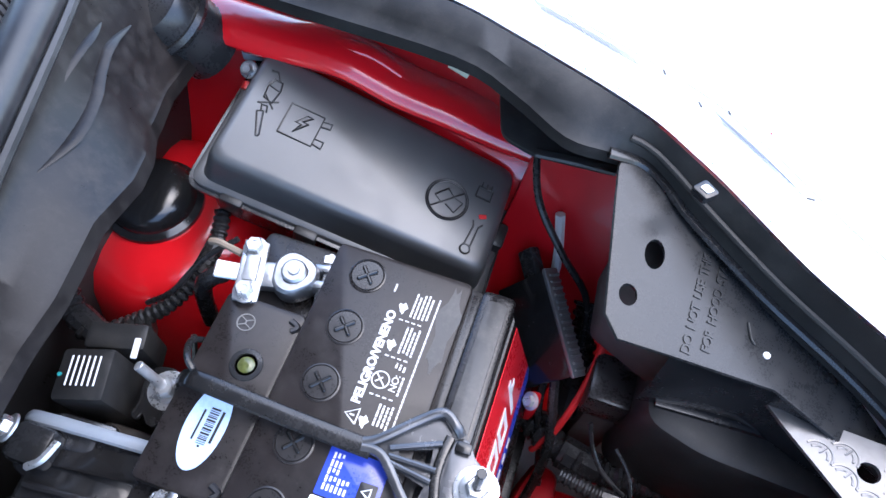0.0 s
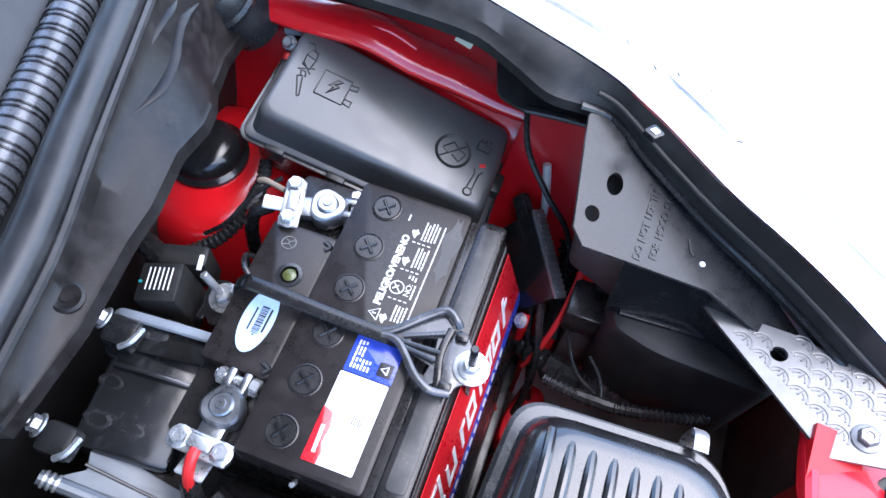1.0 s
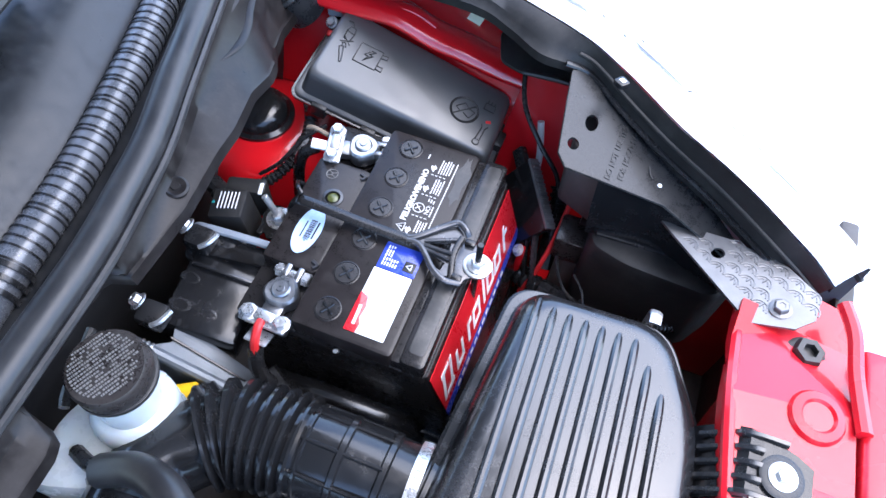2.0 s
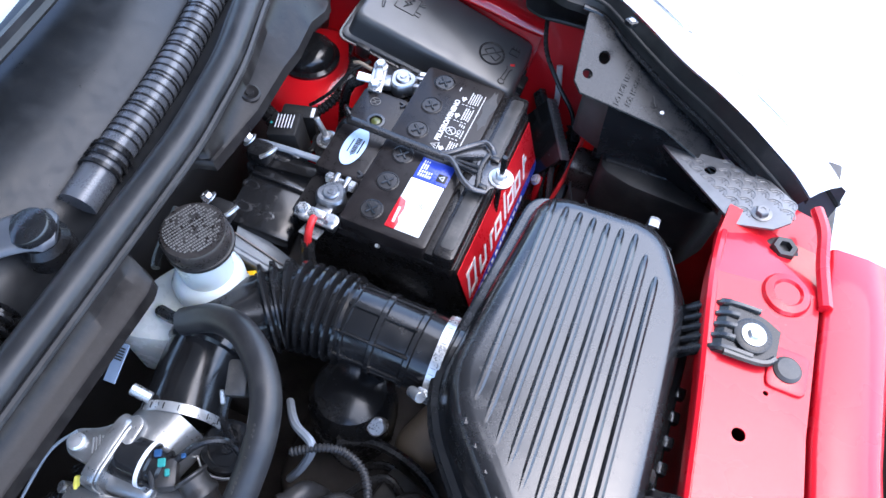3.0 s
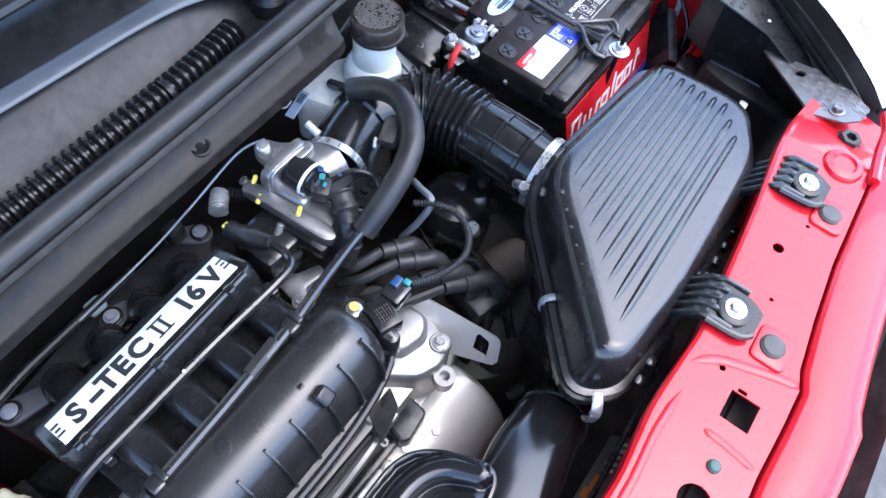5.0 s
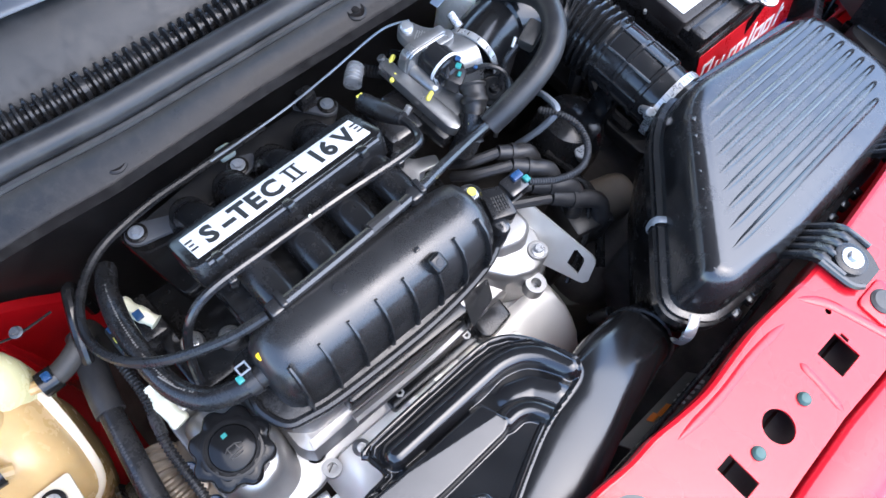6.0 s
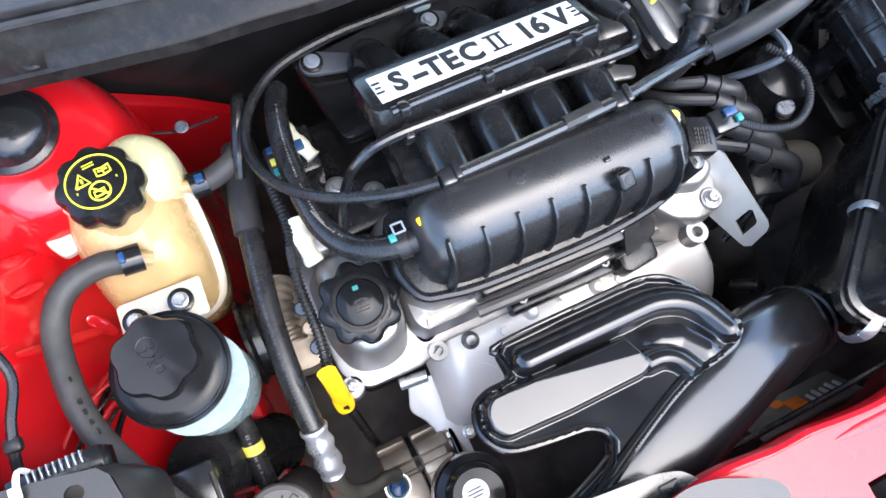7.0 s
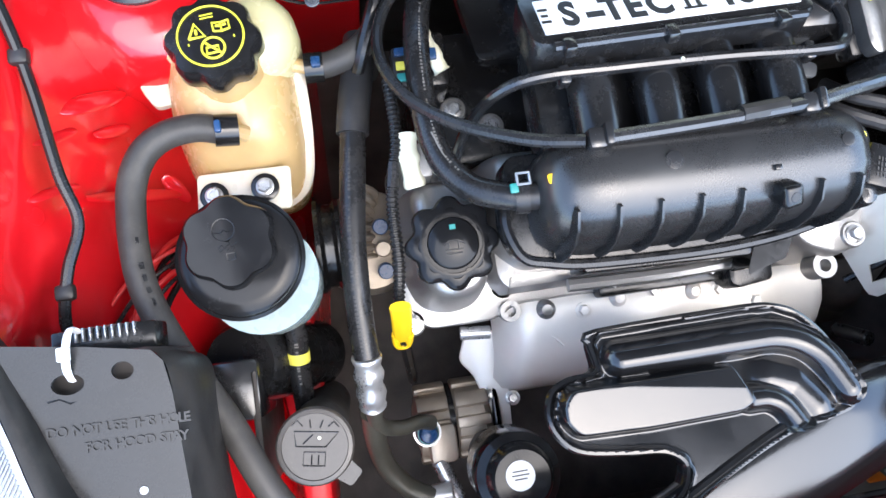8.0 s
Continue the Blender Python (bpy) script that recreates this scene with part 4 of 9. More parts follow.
def build_strap():
    t = thing("strap_plate", (0.32, 0.14, 0.90), "grey steel strap plate embossed with a scale pattern", "strap plate")
    zf = lambda x, y: 0.24 * (x - 0.307) - 0.06 * (y - 0.16)
    poly = [(0.254, 0.188), (0.264, 0.176), (0.330, 0.104), (0.340, 0.095), (0.372, 0.098), (0.386, 0.110), (0.389, 0.134), (0.362, 0.160), (0.315, 0.178)]
    part("sheet", plate(poly, [disc_poly(0.307, 0.160, 0.0058)], 0.0028, 0.898, zf), STRAP, t, smooth=False)
    ux, uy = Vector((0.76, -0.65)), Vector((0.65, 0.76))
    inside = lambda q: all(((b[0] - a[0]) * (q.y - a[1]) - (b[1] - a[1]) * (q.x - a[0])) > 0.0042 * math.hypot(b[0] - a[0], b[1] - a[1]) for a, b in zip(poly, poly[1:] + poly[:1]))
    for j in range(-5, 8):
        for i in range(-2, 13):
            c = Vector((0.258, 0.184)) + ux * ((i + 0.5 * (j % 2)) * 0.0160) + uy * (j * 0.0098)
            if not inside(c) or (c - Vector((0.307, 0.160))).length < 0.0125 or (c - Vector((0.36, 0.114))).length < 0.015:
                continue
            bm = bmesh.new()
            at = lambda r, a: c + ux * (r * math.cos(radians(a))) + uy * (r * math.sin(radians(a)))
            for line in ([at(0.0078, 8 + 164 * k / 10) for k in range(11)], [at(0.0052, 14 + 58 * k / 4) for k in range(5)], [at(0.0052, 108 + 58 * k / 4) for k in range(5)], [at(0.0016, 90), at(0.0068, 90)]):
                add_to(bm, tube([(p.x, p.y, 0.8980 + zf(p.x, p.y)) for p in line], 0.0008, 5, curve=False))
            part("embossed_scale", bm, STRAP, t)
    part("fixing_bolt", bolt((0.36, 0.114, 0.898 + zf(0.36, 0.114)), 0.0065, 0.007, (-0.2, 0, 1)), STRAP, t)
    part("foot", rbox((0.352, 0.115, 0.883), (0.03, 0.03, 0.026), 0.004), SHADERED, t)


# ---- battery corner ----
BT = 0.850


def build_battery():
    t = thing("car_battery", (0.005, 0.098, 0.66), "black car battery with red label and white warning print", "battery")
    y0, y1 = -0.022, 0.2185
    bm = bmesh.new()
    rings(bm, [[(p.x, p.y, z) for p in outline(rect_poly(-0.082, y0 + 0.003, fx, y1 - 0.003), 0, 0.006, 4)] for fx, z in ((0.140, 0.655), (0.135, 0.72), (0.1035, 0.826))])
    part("case", bm, BATTERY, t, "black battery case")
    part("base_lip", slab(rect_poly(-0.088, y0, 0.146, y1), 0.655, 0.672, 0.003, 0.005), BATTERY, t)
    part("lid_shoulder", slab(rect_poly(-0.085, y0, 0.102, y1), 0.818, 0.829, 0.003, 0.006), BATTERY, t)
    part("lid_top", slab(rect_poly(-0.027, y0 + 0.001, 0.070, y1 - 0.001), 0.826, BT, 0.003, 0.005), LID, t, "dusty brown-black lid")
    part("lid_front_bar", slab(rect_poly(0.077, y0 + 0.001, 0.1005, y1 - 0.001), 0.826, BT - 0.001, 0.003, 0.005), BATTERY, t)
    part("lid_front_gutter", slab(rect_poly(0.069, y0 + 0.002, 0.079, y1 - 0.002), 0.826, BT - 0.007, 0.001, 0.002), BATTERY, t)
    part("lid_rear", slab(rect_poly(-0.084, 0.032, -0.0268, 0.160), 0.826, BT - 0.006, 0.003, 0.005), LID, t)
    for y in (0.04, 0.15):
        part("lid_notch", tube([(-0.033, y - 0.004, BT - 0.0058), (-0.030, y, BT - 0.0058), (-0.036, y + 0.003, BT - 0.0058)], 0.0022, 6), INK, t)
    part("dusty_inset", slab(rect_poly(0.0815, y0 + 0.012, 0.0965, y1 - 0.008), BT - 0.003, BT - 0.0004, 0.0008, 0.004), FADED, t, "dusty grey inset")
    for i in range(6):
        y = 0.1985 - 0.0394 * i
        c = part("vent_cap", lathe([(0.0125, -0.001), (0.0125, 0.0006), (0.0115, 0.0009), (0.0110, 0.0002), (0.0105, 0.0009), (0.0015, 0.0012)], pose(0, y, BT), 30), BATTERY, t)
        bm = rbox((0, y, BT + 0.0016), (0.015, 0.0026, 0.0028), 0.0008, 1, pose(0, 0, 0, 0, 0, 40 + 3 * i))
        add_to(bm, rbox((0, y, BT + 0.0016), (0.015, 0.0026, 0.0028), 0.0008, 1, pose(0, 0, 0, 0, 0, 130 + 3 * i)))
        part("cross_grip", bm, BLACKSTEEL, c)
    # inspection eye and small seal
    part("inspection_eye", lathe([(0.011, 0), (0.0105, 0.0008), (0.0075, 0.0010), (0.0068, -0.0004), (0.001, -0.0006)], pose(-0.050, 0.116, BT - 0.006), 26), PLASTIC, t)
    part("eye_glass", lathe([(0.0058, -0.0002), (0.004, 0.0012), (0.001, 0.0016)], pose(-0.050, 0.116, BT - 0.006), 18), mat("olive_eye", (0.075, 0.085, 0.025), 0.15, vary=0.5, patch=200), t, "olive inspection glass")
    strokes([ring_line(0, 0, 0.0058, 20), [(-0.004, -0.003), (0.0, -0.001), (0.004, -0.003)], [(-0.004, 0.003), (0.0, 0.001), (0.004, 0.003)], [(0.0, -0.001), (0.0, 0.001)]], 0.0005, WORN, t, pose(-0.063, 0.142, BT - 0.0056), "round_seal")
    # oval label
    part("oval_label", plate(disc_poly(-0.0555, 0.073, 0.0125, 36, 0.0275), (), 0.0005, BT - 0.0054, lambda x, y: 0), OVAL, t, "pale blue oval stock label", smooth=False)
    rnd = random.Random(4)
    rows = []
    x = -0.011
    while x < 0.011:
        w = rnd.choice((0.0004, 0.0008, 0.0012))
        rows.append((x, -0.003, x + w, 0.003))
        x += w + rnd.choice((0.0005, 0.0008))
    bars(rows, INK, t, flat(-0.0535, 0.073, BT - 0.0052), "bar_code")
    bars([(-0.010, 0.0055, 0.009, 0.0068), (-0.009, -0.0062, 0.011, -0.0045), (-0.013, -0.0005, -0.0118, 0.001)], INK, t, flat(-0.0535, 0.073, BT - 0.0052))
    # warning print
    m = flat(0.0285, 0.100, BT + 0.0004)
    lettering("PELIGRO/VENENO", 0.0080, flat(0.0275, 0.1150, BT + 0.0002), PRINT, t, 0.0002, 1.0, 0.0003)
    rows = []
    for ya, yb, xa, n in ((0.1045, 0.1200, 0.0395, 4), (0.1420, 0.1480, 0.0400, 3), (0.1270, 0.1400, 0.0470, 1), (0.1530, 0.1730, 0.0380, 4), (0.1790, 0.1985, 0.0365, 5)):
        for j in range(n):
            p, end = ya + 0.002 * rnd.random(), yb - 0.003 * rnd.random()
            while p < end:
                w = min(end - p, 0.0012 + 0.003 * rnd.random())
                rows.append((p - 0.100, -(xa + j * 0.0027 - 0.0285), p + w - 0.100, -(xa + j * 0.0027 + 0.0013 - 0.0285)))
                p += w + 0.0007
    p = 0.1060
    while p < 0.198:
        w = 0.001 + 0.0026 * rnd.random()
        rows.append((p - 0.100, -0.0232, p + w - 0.100, -0.0243))
        p += w + 0.0006
    for y in (0.1235, 0.1500, 0.1760):
        rows += [(y - 0.1003, -(0.031 + 0.0042 * k - 0.0285), y - 0.0995, -(0.0335 + 0.0042 * k - 0.0285)) for k in range(4)]
    rows.append((0.0935, 0.0080, 0.0995, 0.0068))
    bars(rows, PRINT, t, m)
    lettering("NO:", 0.0065, flat(0.0455, 0.1285, BT + 0.0003), PRINT, t, 0.0002, 0.95)
    strokes([ring_line(0, 0, 0.0055), [(-0.004, -0.004), (0.004, 0.004)], [(-0.002, 0.003), (0.002, -0.001)]], 0.0005, PRINT, t, flat(0.0343, 0.1338, BT + 0.0003), "no_smoking_mark")
    strokes([[(-0.005, -0.003), (0.005, -0.003), (0, 0.005), (-0.005, -0.003)], [(0, -0.001), (0, 0.002)]], 0.0006, PRINT, t, flat(0.0264, 0.1075, BT + 0.0003), "warning_triangle")
    for x, y in ((0.0338, 0.1057), (0.0322, 0.1576), (0.0306, 0.1842)):
        part("pictogram", plate([(x + 0.0026 * math.cos(a) * (1 + 0.4 * math.sin(3 * a)), y + 0.0036 * math.sin(a) * (1 + 0.3 * math.cos(5 * a))) for a in (0.35 * q for q in range(18))], (), 0.0003, BT + 0.0004), PRINT, t, smooth=False)
    part("worn_patch", plate([(0.0612 + (0.0065 + 0.002 * math.sin(5 * a)) * math.cos(a), 0.180 + (0.030 + 0.004 * math.sin(7 * a)) * math.sin(a)) for a in (0.2 * q for q in range(31))], (), 0.0002, BT + 0.0002), FADED, t, "dry grey stain", smooth=False)
    # top labels: blue, then white with a red corner
    part("blue_sticker", slab(rect_poly(0.022, 0.058, 0.0595, 0.087), BT - 0.0001, BT + 0.0006, 0.0001, 0.001), BLUELABEL, t, "blue recycling label")
    bars([(0.001 + 0.0046 * j + 0.0008 * ((i * j) % 3), 0.0145 - 0.0026 * i, 0.0048 + 0.0046 * j, 0.0132 - 0.0026 * i) for i in range(6) for j in range(5) if i < 3 or j < 2], WHITE, t, flat(0.040, 0.0605, BT + 0.0007))
    part("recycling_field", slab(rect_poly(0.046, 0.062, 0.057, 0.073), BT, BT + 0.0009, 0.0001, 0.001), INK, t)
    strokes([[(-0.003, -0.002), (0.003, -0.002), (0, 0.0032), (-0.003, -0.002)]], 0.0007, WHITE, t, flat(0.0515, 0.0675, BT + 0.0012), "recycling_arrows")
    part("white_sticker", slab(rect_poly(0.021, -0.0105, 0.0585, 0.057), BT - 0.0001, BT + 0.0006, 0.0001, 0.0015), WHITE, t, "white date label")
    part("red_corner", slab([(0.0205, -0.0108), (0.0315, -0.0108), (0.0325, -0.002), (0.0298, 0.004), (0.031, 0.016), (0.0285, 0.026), (0.0205, 0.029)], BT, BT + 0.0010, 0.0001, 0.0012), REDLABEL, t, "red label corner")
    bars([(0.002, -0.0016, 0.022, 0.0012)], PRINT, t, flat(0.0268, -0.006, BT + 0.0012, 3))
    rows = [(0.0, -0.003 + i * 0.0016, 0.010 - (i % 3) * 0.002, -0.0023 + i * 0.0016) for i in range(5)]
    bars(rows, INK, t, flat(0.0475, 0.022, BT + 0.0008))
    bars([(0, 0, 0.006, 0.0006), (0, 0.0016, 0.004, 0.0022), (0.001, 0.0032, 0.008, 0.0038)], INK, t, flat(0.032, 0.043, BT + 0.0008))
    # front label with a mark of plain slanted strokes
    m = pose(0.1262, -0.0175, 0.7545) @ pose(0, 0, 0, 0, -16.6, 0) @ Matrix(((0, 0, 1, 0), (1, 0, 0, 0), (0, 1, 0, 0), (0, 0, 0, 1)))
    part("front_label", moved(rbox((0.1135, 0.038, 0.0), (0.227, 0.064, 0.0008), 0.0002, 1), m), REDLABEL, t, "red front label with a slanted white mark")
    part("label_foot", moved(rbox((0.1135, 0.000, 0.0), (0.227, 0.012, 0.0009), 0.0002, 1), m), BLUELABEL, t, "blue label band")
    stroke = lambda c, s: part("mark_stroke", moved(rbox(c, s, 0.0001, 1, sh), m), WHITE, t, "white slanted mark stroke", smooth=False)
    sh = Matrix(((1, 0.32, 0, 0), (0, 1, 0, 0), (0, 0, 1, 0), (0, 0, 0, 1)))
    glyphs = [(0.022, 0.018, 0.034), (0.052, 0.015, 0.022), (0.077, 0.013, 0.022), (0.100, 0.016, 0.022), (0.125, 0.008, 0.034), (0.142, 0.016, 0.022), (0.166, 0.015, 0.022), (0.190, 0.012, 0.030)]
    for k, (x, w, h) in enumerate(glyphs):
        if k in (2, 4, 7):
            stroke((x, 0.016 + h / 2, 0.0007), (0.0055, h, 0.0006))
            if k != 4:
                stroke((x + 0.006, 0.016 + 0.0195, 0.0007), (0.011, 0.005, 0.0006))
        else:
            for dx in (-w / 2, w / 2):
                stroke((x + dx, 0.016 + h / 2, 0.0007), (0.005, h, 0.0006))
            stroke((x, 0.0185, 0.0008), (w, 0.0048, 0.0006))
            if k != 1:
                stroke((x, 0.016 + h - 0.0025, 0.0008), (w, 0.0048, 0.0006))
    bars([(0.03 + 0.012 * i, -0.0025, 0.038 + 0.012 * i, 0.0015) for i in range(12)], PRINT, t, m @ pose(0, 0, 0.0006))


def terminal(name, x, y, z, turn, label, positive):
    t = thing(name, (x, y, z), label, "battery terminal", "battery terminals")
    M = pose(x, y, z, 0, 0, turn)
    part("post", moved(lathe([(0.0092, -0.012), (0.0088, 0.014), (0.0075, 0.0152), (0.004, 0.0152), (0.0035, 0.0165), (0.0005, 0.0165)], None, 24), M), LEAD, t)
    part("clamp_ring", moved(lathe([(0.0165, -0.004), (0.0172, 0.0), (0.0165, 0.010), (0.0145, 0.0125), (0.0095, 0.0125), (0.0094, -0.004)], None, 26, 3, 0.002), M), LEAD, t)
    # jaws with their screw
    for s in (-1, 1):
        part("jaw", rbox((0, 0, 0), (0.017, 0.0065, 0.013), 0.002, 2, None), LEAD, t).data.transform(M @ pose(0.020, s * 0.0062, 0.004))
    part("jaw_screw", moved(cyl((0.0215, -0.017, 0.004), 0.0038, 0.036, (0, 1, 0), 12), M), STEEL, t)
    part("jaw_nut", moved(lathe([(0.0068, 0), (0.0068, 0.0055), (0.0055, 0.0065)], pose(0.0215, -0.0105, 0.004, 90, 0, 0), 6), M), STEEL, t, smooth=False)
    part("jaw_nut", moved(lathe([(0.0068, 0), (0.0068, 0.0055), (0.0055, 0.0065)], pose(0.0215, 0.0105, 0.004, -90, 0, 0), 6), M), STEEL, t, smooth=False)
    # cross plate that grips the cable
    part("cable_block", rbox((0, 0, 0), (0.022, 0.020, 0.010), 0.003, 2), LEAD, t).data.transform(M @ pose(-0.020, 0, 0.001))
    part("cross_plate", rbox((0, 0, 0), (0.017, 0.046, 0.0042), 0.0018, 2), STEEL, t).data.transform(M @ pose(-0.030, 0, 0.0072, 0, 8, 0))
    part("cross_fold", rbox((0, 0, 0), (0.010, 0.020, 0.007), 0.0025, 2), STEEL, t).data.transform(M @ pose(-0.029, 0, 0.011))
    for s in (-1, 1):
        part("plate_bolt", moved(bolt((-0.030, s * 0.0165, 0.009), 0.0062, 0.0075, (0, 0, 1), 1.35), M), STEEL, t)
        part("lug", rbox((0, 0, 0), (0.011, 0.011, 0.012), 0.003, 2), LEAD, t).data.transform(M @ pose(-0.030, s * 0.0165, 0.0))
    if positive:
        part("red_sleeve", moved(tube([(-0.034, 0.001, 0.010), (-0.041, 0.0, 0.011), (-0.050, -0.001, 0.004), (-0.056, -0.002, -0.008)], 0.0042, 10), M), COPPER, t, "red cable sleeve")
        part("ring_lug", rbox((0, 0, 0), (0.016, 0.022, 0.003), 0.001, 1), STEEL, t).data.transform(M @ pose(-0.044, 0, -0.002, 0, 18, 0))
        part("cable", moved(tube([(-0.052, 0, -0.006), (-0.062, -0.004, -0.03), (-0.062, -0.010, -0.06), (-0.05, -0.02, -0.10)], 0.0075, 10), M), HOSE, t)
    else:
        part("ring_lug", rbox((0, 0, 0), (0.020, 0.013, 0.003), 0.001, 1), STEEL, t).data.transform(M @ pose(-0.046, 0.001, 0.003, 0, 10, 0))
        part("cable", moved(tube([(-0.050, 0, 0.0), (-0.064, -0.002, -0.01), (-0.074, 0.0, -0.04), (-0.08, 0.0, -0.09)], 0.0065, 10), M), HOSE, t)
        part("cable_shoe", moved(tube([(-0.040, 0.014, 0.004), (-0.056, 0.020, 0.006), (-0.064, 0.022, 0.003)], 0.0026, 8), M), TAN, t)
    return t


def build_holddown():
    t = thing("battery_clamp", (0.11, 0.087, BT), "black steel battery clamp bar with a forked end and bolts", "battery clamp")
    part("bar", tube([(-0.094, 0.0925, 0.813), (-0.089, 0.093, 0.827), (-0.083, 0.0935, 0.846), (-0.076, 0.0938, 0.856), (-0.06, 0.0935, 0.859), (0.0, 0.091, 0.8595), (0.046, 0.090, 0.860)], 0.0060, 10, 8, flat=0.4), BLACKSTEEL, t)
    part("fork_upper", tube([(0.040, 0.0925, 0.8605), (0.0487, 0.0975, 0.861), (0.0672, 0.115, 0.8625), (0.0790, 0.1235, 0.864), (0.0885, 0.1185, 0.864), (0.0930, 0.1150, 0.860)], 0.0032, 10, 6, flat=0.8), CLAMPSTEEL, t)
    part("fork_lower", tube([(0.040, 0.0895, 0.8605), (0.0533, 0.0885, 0.861), (0.0719, 0.0705, 0.8615), (0.0819, 0.0640, 0.861), (0.0902, 0.0625, 0.860), (0.1015, 0.0650, 0.859)], 0.0032, 10, 6, flat=0.8), CLAMPSTEEL, t)
    part("web", plate([(0.046, 0.0900), (0.0535, 0.0885), (0.0719, 0.0705), (0.0819, 0.0640), (0.0900, 0.0700), (0.0895, 0.1000), (0.0870, 0.1160), (0.0790, 0.1220), (0.0672, 0.1140), (0.0500, 0.0970)], [[(0.0610, 0.0950), (0.0625, 0.0925), (0.0810, 0.0935), (0.0800, 0.1020)], [(0.0625, 0.0845), (0.0740, 0.0725), (0.0800, 0.0710), (0.0815, 0.0800)]], 0.0022, 0.8595), CLAMPSTEEL, t, smooth=False)
    for a, b in (((0.0559, 0.0944, 0.8612), (0.0840, 0.1066, 0.8622)), ((0.0568, 0.0900, 0.8612), (0.0850, 0.0906, 0.8622)), ((0.0580, 0.0865, 0.8612), (0.0840, 0.0835, 0.8618))):
        part("pressed_rib", tube([a, b], 0.0018, 8, 3), CLAMPSTEEL, t)
    part("cross_step", tube([(0.0875, 0.1120, 0.8600), (0.0860, 0.1000, 0.8606), (0.0862, 0.0880, 0.8606), (0.0890, 0.0760, 0.8600), (0.0915, 0.0660, 0.8590)], 0.0030, 8, 5, flat=0.6), BLACKSTEEL, t)
    part("eye_sheet", slab([(0.0865, 0.1060), (0.0880, 0.0860), (0.0905, 0.0625), (0.1027, 0.0640), (0.1035, 0.0715), (0.1180, 0.0810), (0.1215, 0.0900), (0.1150, 0.1000), (0.1045, 0.1055), (0.1005, 0.1135), (0.0930, 0.1150)], 0.8555, 0.8585, 0.001, 0.004), CLAMPSTEEL, t)
    for y in (0.1085, 0.0690):
        part("tab", rbox((0.0965, y, 0.8592), (0.010, 0.007, 0.006), 0.0015), BLACKSTEEL, t)
    part("eye_plate", lathe([(0.0135, -0.001), (0.0135, 0.0015), (0.012, 0.002)], pose(0.1104, 0.0885, 0.8588), 26), STEEL, t)
    part("nut", bolt((0.1104, 0.0885, 0.861), 0.0068, 0.0085, (0, 0, 1), 1.5), STEEL, t)
    part("stud", cyl((0.1104, 0.0885, 0.862), 0.0031, 0.030, (-0.03, 0.1, 1), 10), BLACKSTEEL, t)
    part("hook_rod", tube([(0.1104, 0.0885, 0.862), (0.1105, 0.088, 0.80), (0.111, 0.089, 0.68)], 0.0031, 8), BLACKSTEEL, t)
    part("rear_plate", slab([(-0.1165, 0.068), (-0.1105, 0.066), (-0.1095, 0.072), (-0.1035, 0.066), (-0.0985, 0.066), (-0.090, 0.075), (-0.0815, 0.084), (-0.077, 0.090), (-0.077, 0.099), (-0.090, 0.102), (-0.106, 0.106), (-0.117, 0.103), (-0.1195, 0.090), (-0.1155, 0.078)], 0.8085, 0.812, 0.001, 0.003, lambda x, y: 0.25 * max(0, x + 0.095)), BLACKSTEEL, t, "flat black rear plate")
    part("rear_prong", tube([(-0.088, 0.098, 0.816), (-0.088, 0.112, 0.829), (-0.092, 0.124, 0.840)], 0.0022, 6, 4), BLACKSTEEL, t)
    part("washer", lathe([(0.0135, 0), (0.0135, 0.0012), (0.012, 0.0016)], pose(-0.1005, 0.0905, 0.812), 26), STEEL, t)
    part("rear_nut", bolt((-0.1005, 0.0905, 0.8133), 0.0072, 0.008, (-0.15, 0, 1), 1.3), STEEL, t)
    part("rear_stud", cyl((-0.1005, 0.0905, 0.8145), 0.0034, 0.030, (-0.45, 0.1, 0.85), 12), STEEL, t)
    part("rear_rod", tube([(-0.1005, 0.0905, 0.8145), (-0.103, 0.09, 0.75), (-0.100, 0.092, 0.67)], 0.003, 8), BLACKSTEEL, t)


def build_tray():
    t = thing("battery_tray", (0.0, 0.1, 0.60), "black battery tray below the battery", "battery tray")
    part("pan", slab(rect_poly(-0.10, -0.05, 0.125, 0.235), 0.632, 0.655, 0.004, 0.012), PLASTIC2, t)
    part("leg", slab(rect_poly(-0.06, 0.0, 0.08, 0.2), 0.38, 0.633, 0.004, 0.012), DARK, t)
    b = thing("wiring_bracket", (-0.03, -0.035, 0.78), "black wiring duct beside the battery's end", "wiring duct")
    part("duct", tube([(-0.05, -0.036, 0.72), (-0.01, -0.038, 0.735), (0.05, -0.035, 0.73), (0.09, -0.03, 0.71), (0.10, -0.025, 0.66)], 0.010, 10, 6, flat=0.7), PLASTIC, b)
    part("leg", rbox((0.0, -0.040, 0.68), (0.03, 0.02, 0.11), 0.004), PLASTIC, b)
    part("split_pin", cyl((0.019, -0.0235, 0.826), 0.0022, 0.008, (0, -0.5, 1), 8), STEEL, b)


